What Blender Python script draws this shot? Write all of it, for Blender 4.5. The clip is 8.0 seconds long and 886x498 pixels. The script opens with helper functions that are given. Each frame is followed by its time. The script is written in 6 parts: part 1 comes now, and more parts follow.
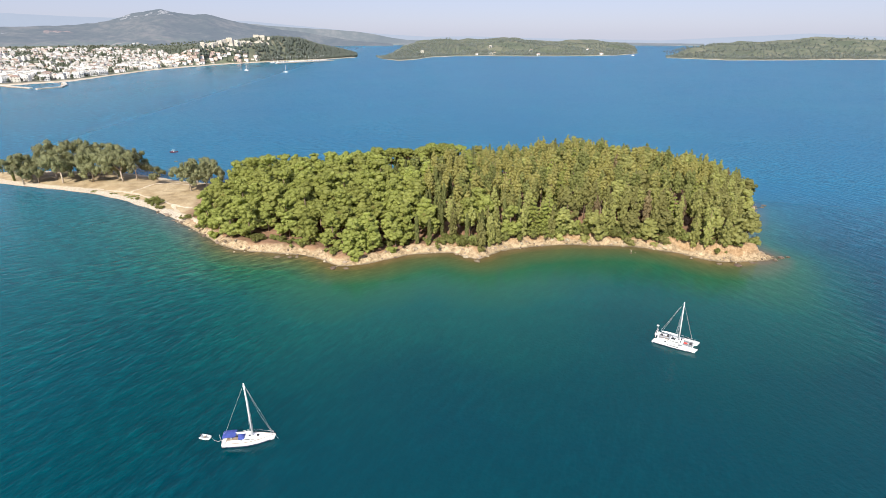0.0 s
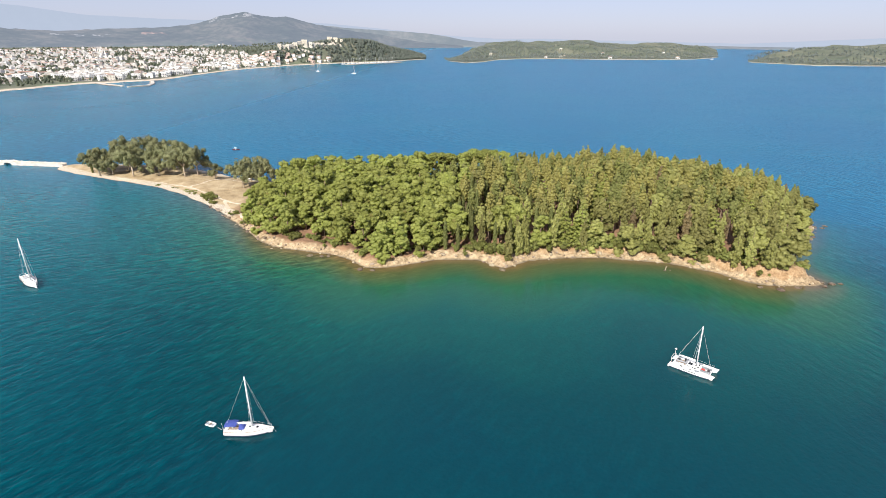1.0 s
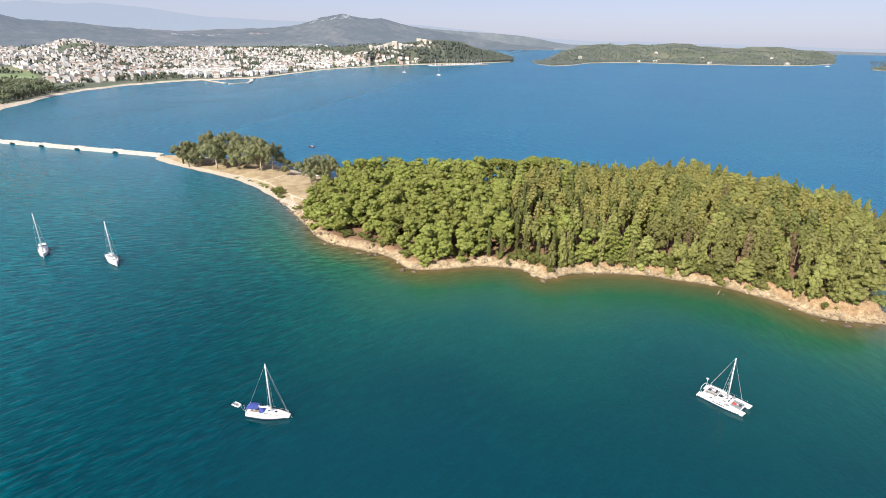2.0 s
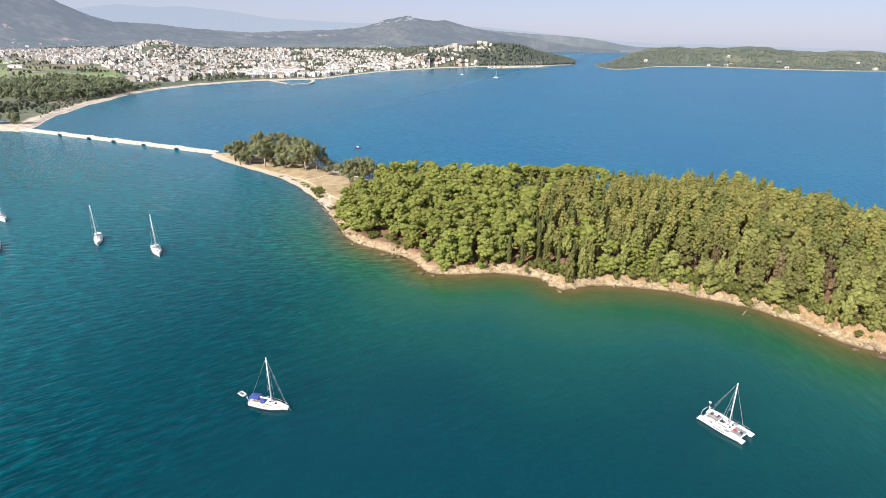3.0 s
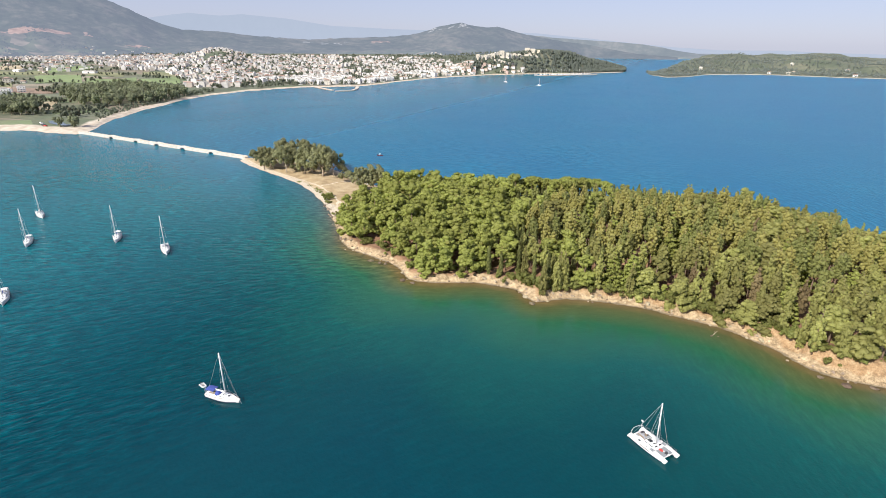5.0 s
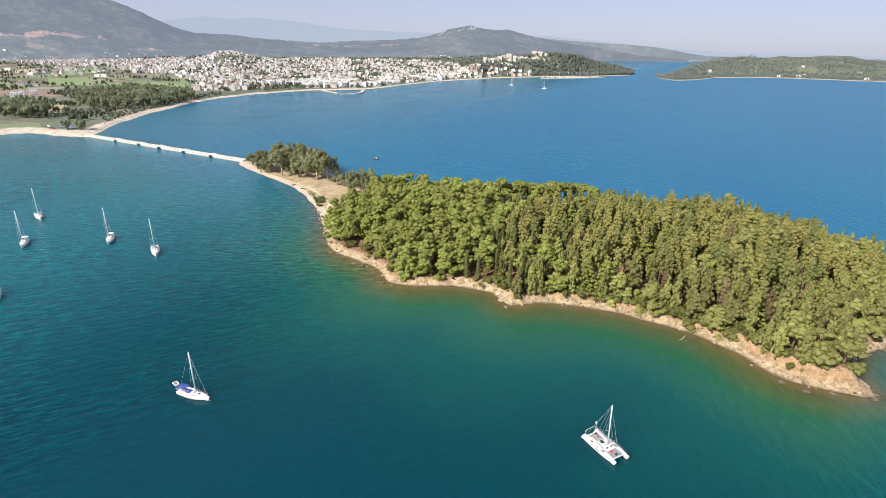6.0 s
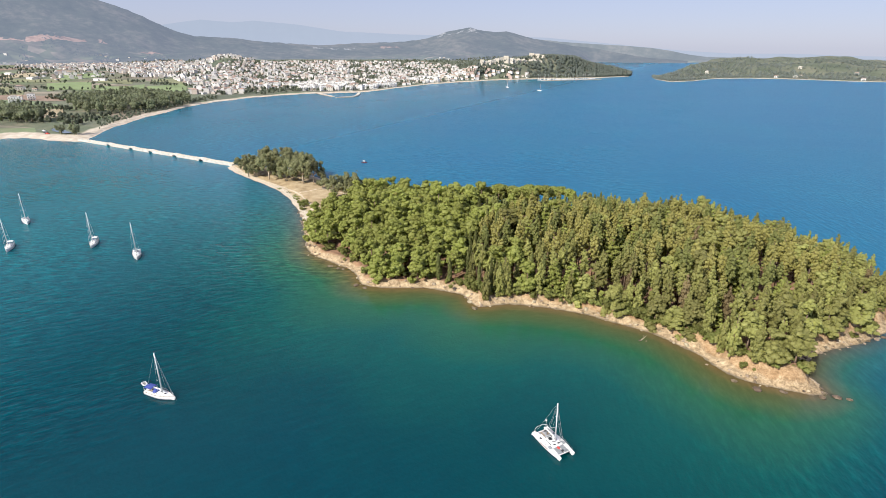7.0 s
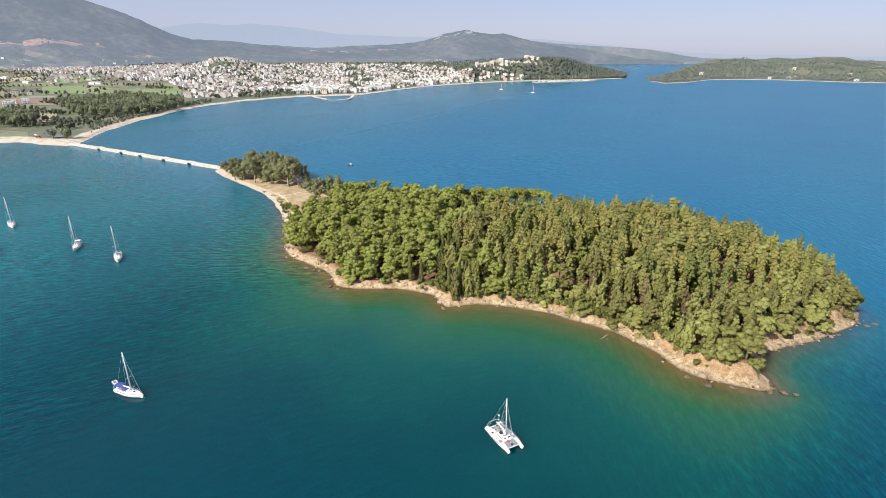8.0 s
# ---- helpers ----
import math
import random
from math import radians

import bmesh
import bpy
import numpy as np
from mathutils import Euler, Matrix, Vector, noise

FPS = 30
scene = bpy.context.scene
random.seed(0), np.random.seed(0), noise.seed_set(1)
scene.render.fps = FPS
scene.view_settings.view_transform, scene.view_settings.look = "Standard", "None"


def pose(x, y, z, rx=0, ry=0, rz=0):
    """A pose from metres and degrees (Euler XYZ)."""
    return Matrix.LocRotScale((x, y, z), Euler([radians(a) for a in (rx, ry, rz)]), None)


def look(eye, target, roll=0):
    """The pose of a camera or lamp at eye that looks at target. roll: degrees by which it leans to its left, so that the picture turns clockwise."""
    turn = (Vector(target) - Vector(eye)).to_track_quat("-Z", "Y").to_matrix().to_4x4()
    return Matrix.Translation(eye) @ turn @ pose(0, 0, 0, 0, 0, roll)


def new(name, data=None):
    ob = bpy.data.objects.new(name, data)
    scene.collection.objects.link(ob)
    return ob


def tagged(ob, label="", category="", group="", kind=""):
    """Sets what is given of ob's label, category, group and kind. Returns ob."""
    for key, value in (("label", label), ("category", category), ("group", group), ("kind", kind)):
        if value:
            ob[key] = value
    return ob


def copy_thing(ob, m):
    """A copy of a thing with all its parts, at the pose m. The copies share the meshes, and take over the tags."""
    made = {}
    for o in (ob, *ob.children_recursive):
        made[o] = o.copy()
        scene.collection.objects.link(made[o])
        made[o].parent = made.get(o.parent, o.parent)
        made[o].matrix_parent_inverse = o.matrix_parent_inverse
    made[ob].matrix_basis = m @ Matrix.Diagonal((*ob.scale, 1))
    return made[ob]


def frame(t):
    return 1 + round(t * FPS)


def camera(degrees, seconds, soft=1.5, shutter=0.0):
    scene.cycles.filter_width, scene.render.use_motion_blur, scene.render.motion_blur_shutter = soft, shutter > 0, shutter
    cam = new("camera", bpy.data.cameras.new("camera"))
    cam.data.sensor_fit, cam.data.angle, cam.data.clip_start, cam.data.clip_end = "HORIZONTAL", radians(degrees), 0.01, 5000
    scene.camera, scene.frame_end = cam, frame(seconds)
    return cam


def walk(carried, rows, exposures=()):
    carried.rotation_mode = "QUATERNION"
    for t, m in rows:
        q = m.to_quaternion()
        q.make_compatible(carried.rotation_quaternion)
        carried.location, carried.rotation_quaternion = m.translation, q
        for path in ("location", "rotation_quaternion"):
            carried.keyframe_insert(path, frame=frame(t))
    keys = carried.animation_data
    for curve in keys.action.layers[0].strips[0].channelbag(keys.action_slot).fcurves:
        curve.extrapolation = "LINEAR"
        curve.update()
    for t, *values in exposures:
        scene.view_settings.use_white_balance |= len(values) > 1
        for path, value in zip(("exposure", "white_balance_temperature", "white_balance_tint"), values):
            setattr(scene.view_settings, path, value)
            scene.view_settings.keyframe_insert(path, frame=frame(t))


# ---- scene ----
cam = camera(79.92, 8.0, soft=0.6)
# seconds, x, y, z, yaw, pitch, roll
ROWS = [
    (0, -0.00, 0.00, 80.00, -3.70, -22.15, -0.05),
    (0.5, 6.59, -0.21, 81.00, -0.84, -22.05, 0.04),
    (1, 13.58, -0.44, 82.18, 3.53, -21.98, 0.11),
    (1.5, 20.48, -0.52, 83.51, 8.00, -21.95, 0.26),
    (2, 27.46, 0.02, 84.56, 12.64, -21.89, 0.51),
    (3.5, 48.36, 3.25, 88.28, 21.09, -21.75, 0.63),
    (4, 55.29, 4.58, 89.27, 22.59, -21.64, 0.63),
    (4.5, 62.10, 6.02, 90.09, 23.77, -21.45, 0.56),
    (6, 81.92, 9.66, 93.21, 25.92, -21.07, 0.50),
    (6.5, 88.53, 10.81, 94.25, 26.07, -20.98, 0.35),
    (7, 95.07, 11.48, 95.44, 26.13, -20.90, 0.22),
    (7.5, 101.38, 12.04, 96.10, 26.06, -20.77, 0.17),
    (8, 108.02, 12.36, 97.28, 26.07, -20.72, 0.01),
]
walk(cam, [(t, pose(x, y, z, 90 + pitch, 0, yaw) @ pose(0, 0, 0, 0, 0, roll)) for t, x, y, z, yaw, pitch, roll in ROWS],
     [(0, 0.56, 6380, 10), (3.5, 0.54, 6380, 10), (8, 0.45, 6330, 10)])

# ---- light ----
SUN_ELEVATION, SUN_FROM = 39.0, 199.0        # degrees; bearing from +y, clockwise
world = bpy.data.worlds.new("world")
scene.world = world
world.use_nodes = True
wt = world.node_tree
sky = wt.nodes.new("ShaderNodeTexSky")
sky.sky_type, sky.sun_disc = "NISHITA", False
sky.sun_elevation, sky.sun_rotation = radians(SUN_ELEVATION), radians(SUN_FROM)
sky.air_density, sky.dust_density, sky.ozone_density = 1.0, 0.4, 2.0
wt.nodes["Background"].inputs["Strength"].default_value = 0.075
tint = wt.nodes.new("ShaderNodeMix")
tint.data_type, tint.blend_type = "RGBA", "MULTIPLY"
tint.inputs[0].default_value, tint.inputs[7].default_value = 1.0, (0.86, 0.90, 1.25, 1)
wt.links.new(sky.outputs["Color"], tint.inputs[6])
haze = wt.nodes.new("ShaderNodeMix")
haze.data_type = "RGBA"
haze.inputs[0].default_value, haze.inputs[7].default_value = 0.65, (5.5, 5.7, 7.0, 1)
wt.links.new(tint.outputs[2], haze.inputs[6])
wt.links.new(haze.outputs[2], wt.nodes["Background"].inputs["Color"])

sun_data = bpy.data.lights.new("sun", "SUN")
sun_data.energy, sun_data.angle, sun_data.color = 5.0, radians(0.6), (1.0, 0.93, 0.82)
sun = new("sun", sun_data)
bearing, height = radians(SUN_FROM), radians(SUN_ELEVATION)
toward = Vector((math.sin(bearing) * math.cos(height), math.cos(bearing) * math.cos(height), math.sin(height)))
sun.matrix_world = look(toward * 500, (0, 0, 0))

# ---- materials ----
def material(name, rough=0.8, metal=0.0):
    m = bpy.data.materials.new(name)
    m.use_nodes = True
    b = m.node_tree.nodes["Principled BSDF"]
    b.inputs["Roughness"].default_value, b.inputs["Metallic"].default_value = rough, metal
    return m, m.node_tree, b


def ramp(nt, fac, stops, kind="LINEAR"):
    r = nt.nodes.new("ShaderNodeValToRGB")
    r.color_ramp.interpolation = kind
    e = r.color_ramp.elements
    while len(e) < len(stops):
        e.new(0.5)
    for k, (p, c) in zip(e, stops):
        k.position, k.color = p, (*c, 1)
    nt.links.new(fac, r.inputs[0])
    return r.outputs[0]


def place(nt, scale=(1, 1, 1), turn=0.0, local=False):
    src = nt.nodes.new("ShaderNodeTexCoord").outputs["Object"] if local else nt.nodes.new("ShaderNodeNewGeometry").outputs["Position"]
    m = nt.nodes.new("ShaderNodeMapping")
    m.inputs["Scale"].default_value = scale
    m.inputs["Rotation"].default_value = (0, 0, radians(turn))
    nt.links.new(src, m.inputs[0])
    return m.outputs[0]


def cloud(nt, vec, scale, detail=4, rough=0.55):
    n = nt.nodes.new("ShaderNodeTexNoise")
    n.inputs["Scale"].default_value, n.inputs["Detail"].default_value, n.inputs["Roughness"].default_value = scale, detail, rough
    nt.links.new(vec, n.inputs["Vector"])
    return n.outputs["Fac"]


def mix(nt, fac, a, b, blend="MIX"):
    m = nt.nodes.new("ShaderNodeMix")
    m.data_type, m.blend_type = "RGBA", blend
    for sock, v in ((m.inputs[0], fac), (m.inputs[6], a), (m.inputs[7], b)):
        if isinstance(v, (int, float)):
            sock.default_value = v
        elif isinstance(v, tuple):
            sock.default_value = (*v, 1)
        else:
            nt.links.new(v, sock)
    return m.outputs[2]


def math_node(nt, op, a, b=0.0, clamp=False):
    m = nt.nodes.new("ShaderNodeMath")
    m.operation, m.use_clamp = op, clamp
    for sock, v in zip(m.inputs, (a, b)):
        if isinstance(v, (int, float)):
            sock.default_value = v
        else:
            nt.links.new(v, sock)
    return m.outputs[0]


def attribute(nt, name):
    a = nt.nodes.new("ShaderNodeAttribute")
    a.attribute_name = name
    return a.outputs["Fac"]


def relief(nt, b, fac, strength, dist):
    n = nt.nodes.new("ShaderNodeBump")
    n.inputs["Strength"].default_value, n.inputs["Distance"].default_value = strength, dist
    nt.links.new(fac, n.inputs["Height"])
    nt.links.new(n.outputs[0], b.inputs["Normal"])


def surface(name, dark, light, scale=1.0, rough=0.8, bump=0.0, fine=6.0, metal=0.0, spread=0.0, local=False):
    """A surface in two tones: broad stains and fine grain; spread varies it from object to object."""
    m, nt, b = material(name, rough, metal)
    v = place(nt, local=local)
    broad, grain = cloud(nt, v, scale), cloud(nt, v, scale * fine, 3)
    f = math_node(nt, "ADD", math_node(nt, "MULTIPLY", broad, 0.65), math_node(nt, "MULTIPLY", grain, 0.35))
    c = ramp(nt, f, [(0.35, dark), (0.65, light)])
    if spread:
        h = nt.nodes.new("ShaderNodeHueSaturation")
        rnd = nt.nodes.new("ShaderNodeObjectInfo").outputs["Random"]
        nt.links.new(math_node(nt, "ADD", math_node(nt, "MULTIPLY", rnd, spread), 1 - spread / 2), h.inputs["Value"])
        nt.links.new(math_node(nt, "ADD", math_node(nt, "MULTIPLY", rnd, spread * 0.09), 0.5 - spread * 0.045), h.inputs["Hue"])
        nt.links.new(c, h.inputs["Color"])
        c = h.outputs[0]
    nt.links.new(c, b.inputs["Base Color"])
    if bump:
        relief(nt, b, grain, bump, 0.3 / (scale * fine))
    return m


def foliage(name, dark, light, spread=0.5, warm=(0.2, 0.12, 0.05)):
    """Leaves: each leaf its own tone, each tree its own shade."""
    m, nt, b = material(name, 0.55)
    geo = nt.nodes.new("ShaderNodeNewGeometry")
    v = place(nt)
    f = math_node(nt, "ADD", math_node(nt, "MULTIPLY", geo.outputs["Random Per Island"], 0.2), math_node(nt, "MULTIPLY", cloud(nt, v, 0.30), 0.8))
    c = ramp(nt, f, [(0.25, dark), (0.75, light)])
    c = mix(nt, math_node(nt, "MULTIPLY", math_node(nt, "GREATER_THAN", geo.outputs["Random Per Island"], 0.97), 0.4), c, warm)
    h = nt.nodes.new("ShaderNodeHueSaturation")
    rnd = nt.nodes.new("ShaderNodeObjectInfo").outputs["Random"]
    nt.links.new(math_node(nt, "ADD", math_node(nt, "MULTIPLY", rnd, spread), 1 - spread / 2), h.inputs["Value"])
    nt.links.new(math_node(nt, "ADD", math_node(nt, "MULTIPLY", rnd, spread * 0.03), 0.5 - spread * 0.015), h.inputs["Hue"])
    nt.links.new(c, h.inputs["Color"])
    nt.links.new(h.outputs[0], b.inputs["Base Color"])
    b.inputs["Specular IOR Level"].default_value = 0.2
    # thin leaves let some of the sun through
    thin, both = nt.nodes.new("ShaderNodeBsdfTranslucent"), nt.nodes.new("ShaderNodeMixShader")
    both.inputs[0].default_value = 0.54
    nt.links.new(h.outputs[0], thin.inputs["Color"])
    nt.links.new(b.outputs[0], both.inputs[1])
    nt.links.new(thin.outputs[0], both.inputs[2])
    nt.links.new(both.outputs[0], nt.nodes["Material Output"].inputs["Surface"])
    return m


def water_material():
    m, nt, b = material("sea_water", 0.15)
    b.inputs["IOR"].default_value = 1.333
    nt.links.new(mix(nt, attribute(nt, "wind"), (0.85, 0.98, 1.0), (0.18, 0.74, 1.0)), b.inputs["Specular Tint"])
    # the open bay is ruffled, the water in the island's lee nearly smooth
    nt.links.new(math_node(nt, "ADD", math_node(nt, "MULTIPLY", attribute(nt, "open"), 0.27), 0.06), b.inputs["Roughness"])
    gloss = math_node(nt, "SUBTRACT", math_node(nt, "ADD", math_node(nt, "MULTIPLY", attribute(nt, "open"), -0.34), 0.50), math_node(nt, "MULTIPLY", math_node(nt, "MULTIPLY", attribute(nt, "wind"), 0.36), math_node(nt, "SUBTRACT", 1.0, attribute(nt, "open"))))
    nt.links.new(math_node(nt, "MAXIMUM", gloss, 0.10), b.inputs["Specular IOR Level"])
    depth = attribute(nt, "depth")
    v = place(nt)
    patch = cloud(nt, v, 0.016, 3)
    d = math_node(nt, "MULTIPLY", depth, math_node(nt, "ADD", math_node(nt, "MULTIPLY", patch, 0.9), 0.55))
    c = ramp(nt, math_node(nt, "MULTIPLY", d, 0.01, True), [
        (0.0, (0.175, 0.112, 0.045)), (0.05, (0.078, 0.090, 0.034)), (0.17, (0.016, 0.090, 0.046)),
        (0.40, (0.002, 0.064, 0.058)), (0.75, (0.0, 0.040, 0.050)), (1.0, (0.0, 0.037, 0.053))])
    c = mix(nt, attribute(nt, "open"), mix(nt, attribute(nt, "sand"), c, (0.001, 0.100, 0.125)),
            ramp(nt, cloud(nt, v, 0.007, 3), [(0.40, (0.008, 0.110, 0.215)), (0.70, (0.012, 0.126, 0.222))]))
    # light is scattered back from a few metres down, so shadows on the surface stay faint
    b.subsurface_method = "BURLEY"
    b.inputs["Subsurface Weight"].default_value = 1.0
    b.inputs["Subsurface Radius"].default_value = (1.0, 1.0, 1.0)
    b.inputs["Subsurface Scale"].default_value = 9.0

    # wind ripples: long crests, bent round the island's two ends, and calm water in between
    def crests(turn, size):
        m_ = nt.nodes.new("ShaderNodeMapping")
        m_.vector_type = "TEXTURE"
        m_.inputs["Rotation"].default_value, m_.inputs["Scale"].default_value = (0, 0, radians(turn)), (2.8, 1.0, 1.0)
        nt.links.new(nt.nodes.new("ShaderNodeNewGeometry").outputs["Position"], m_.inputs[0])
        return cloud(nt, m_.outputs[0], size, 2, 0.5)

    def blend(f, p, q):
        return math_node(nt, "ADD", math_node(nt, "MULTIPLY", p, math_node(nt, "SUBTRACT", 1.0, f)), math_node(nt, "MULTIPLY", q, f))
    front, side = attribute(nt, "front"), attribute(nt, "side")
    swell = blend(side, blend(front, crests(30, 0.46), crests(54, 0.46)), crests(112, 0.46))
    chop = blend(side, blend(front, crests(24, 1.05), crests(62, 1.05)), crests(104, 1.05))
    gust = ramp(nt, cloud(nt, place(nt), 0.014, 2), [(0.38, (0.45, 0.45, 0.45)), (0.62, (1, 1, 1))])
    hgt = math_node(nt, "ADD", math_node(nt, "MULTIPLY", swell, 1.0), math_node(nt, "MULTIPLY", chop, 0.25))
    hgt = math_node(nt, "MULTIPLY", math_node(nt, "MULTIPLY", hgt, gust), attribute(nt, "wind"))
    # cat's-paws: small ripples everywhere, which break up what the water mirrors
    hgt = math_node(nt, "ADD", hgt, math_node(nt, "MULTIPLY", cloud(nt, place(nt), 1.0, 2), 0.11))
    # wave shading painted into the base colour: troughs darkened, crests brightened
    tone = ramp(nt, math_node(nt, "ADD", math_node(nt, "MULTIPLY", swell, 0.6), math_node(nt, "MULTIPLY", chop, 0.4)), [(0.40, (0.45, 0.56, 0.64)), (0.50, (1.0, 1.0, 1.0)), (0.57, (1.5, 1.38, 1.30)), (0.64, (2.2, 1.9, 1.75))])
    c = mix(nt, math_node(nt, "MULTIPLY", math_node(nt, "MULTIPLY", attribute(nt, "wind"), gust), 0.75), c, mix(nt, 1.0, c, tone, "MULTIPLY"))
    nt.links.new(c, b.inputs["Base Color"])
    relief(nt, b, hgt, 1.0, 0.62)
    return m


def island_material():
    m, nt, b = material("island_soil", 0.95)
    v = place(nt)
    shore, grass, up = attribute(nt, "shore"), attribute(nt, "grass"), attribute(nt, "rise")
    n1, n2, n3 = cloud(nt, v, 0.18, 5), cloud(nt, v, 0.55, 7, 0.65), cloud(nt, v, 0.05, 3)
    litter = ramp(nt, n1, [(0.3, (0.14, 0.08, 0.045)), (0.55, (0.27, 0.155, 0.09)), (0.7, (0.33, 0.21, 0.12))])
    straw = ramp(nt, math_node(nt, "ADD", math_node(nt, "MULTIPLY", n1, 0.6), math_node(nt, "MULTIPLY", n3, 0.4)), [(0.35, (0.23, 0.165, 0.085)), (0.5, (0.38, 0.285, 0.16)), (0.65, (0.48, 0.38, 0.235))])
    clay = ramp(nt, n2, [(0.3, (0.21, 0.125, 0.06)), (0.5, (0.36, 0.24, 0.13)), (0.68, (0.48, 0.355, 0.21))])
    rock = ramp(nt, n2, [(0.30, (0.15, 0.105, 0.060)), (0.46, (0.33, 0.245, 0.145)), (0.64, (0.50, 0.39, 0.25))])
    wet = ramp(nt, n2, [(0.3, (0.10, 0.08, 0.05)), (0.7, (0.24, 0.19, 0.12))])
    inner = mix(nt, grass, litter, straw)
    s = math_node(nt, "ADD", shore, math_node(nt, "MULTIPLY", math_node(nt, "SUBTRACT", n1, 0.5), 7.0))
    n4 = cloud(nt, v, 2.4, 4, 0.6)
    clay = mix(nt, 0.55, clay, ramp(nt, n4, [(0.32, (0.45, 0.42, 0.38)), (0.6, (1.15, 1.12, 1.08))]), "MULTIPLY")
    rock = mix(nt, 0.5, rock, ramp(nt, n4, [(0.34, (0.35, 0.33, 0.30)), (0.58, (1.3, 1.28, 1.22))]), "MULTIPLY")
    bank = mix(nt, math_node(nt, "MULTIPLY", math_node(nt, "SUBTRACT", s, 2.6), 0.8, True), rock, clay)
    shingle = ramp(nt, n4, [(0.3, (0.30, 0.245, 0.17)), (0.5, (0.49, 0.42, 0.32)), (0.68, (0.62, 0.56, 0.45))])
    bank = mix(nt, grass, bank, shingle)
    c = mix(nt, math_node(nt, "MULTIPLY", math_node(nt, "SUBTRACT", s, up), 0.5, True), bank, inner)
    c = mix(nt, math_node(nt, "MULTIPLY", math_node(nt, "SUBTRACT", 1.0, math_node(nt, "MULTIPLY", shore, 1.6)), 1.0, True), c, wet)
    nt.links.new(c, b.inputs["Base Color"])
    relief(nt, b, math_node(nt, "ADD", n2, math_node(nt, "MULTIPLY", n1, 1.5)), 0.8, 0.7)
    return m


def plain_material():
    m, nt, b = material("mainland_soil", 0.95)
    shore = attribute(nt, "shore")
    vor = nt.nodes.new("ShaderNodeTexVoronoi")
    vor.inputs["Scale"].default_value = 0.0075
    nt.links.new(place(nt, (1.0, 2.0, 1.0), 28), vor.inputs["Vector"])
    sep = nt.nodes.new("ShaderNodeSeparateColor")
    nt.links.new(vor.outputs["Color"], sep.inputs[0])
    field = ramp(nt, sep.outputs[0], [(0.0, (0.13, 0.18, 0.08)), (0.2, (0.17, 0.22, 0.11)), (0.40, (0.24, 0.20, 0.15)), (0.52, (0.11, 0.135, 0.08)),
                                      (0.72, (0.30, 0.26, 0.20)), (0.84, (0.15, 0.165, 0.11))], "CONSTANT")
    v = place(nt)
    scrub = ramp(nt, cloud(nt, v, 0.035, 6, 0.65), [(0.35, (0.06, 0.07, 0.045)), (0.5, (0.14, 0.13, 0.085)), (0.68, (0.28, 0.225, 0.155))])
    c = mix(nt, ramp(nt, cloud(nt, v, 0.006, 3), [(0.45, (0.08, 0.08, 0.08)), (0.62, (0.75, 0.75, 0.75))]), field, scrub)
    sand = ramp(nt, cloud(nt, v, 0.12, 4), [(0.35, (0.42, 0.35, 0.265)), (0.65, (0.60, 0.53, 0.43))])
    c = mix(nt, math_node(nt, "MULTIPLY", math_node(nt, "SUBTRACT", shore, 26.0), 0.12, True), sand, c)
    under = ramp(nt, cloud(nt, v, 0.012, 5, 0.65), [(0.36, (0.07, 0.09, 0.06)), (0.52, (0.11, 0.125, 0.085)), (0.68, (0.20, 0.19, 0.135))])
    c = mix(nt, attribute(nt, "wood"), c, under)
    nt.links.new(c, b.inputs["Base Color"])
    relief(nt, b, cloud(nt, v, 0.08, 5), 0.6, 3.0)
    return m


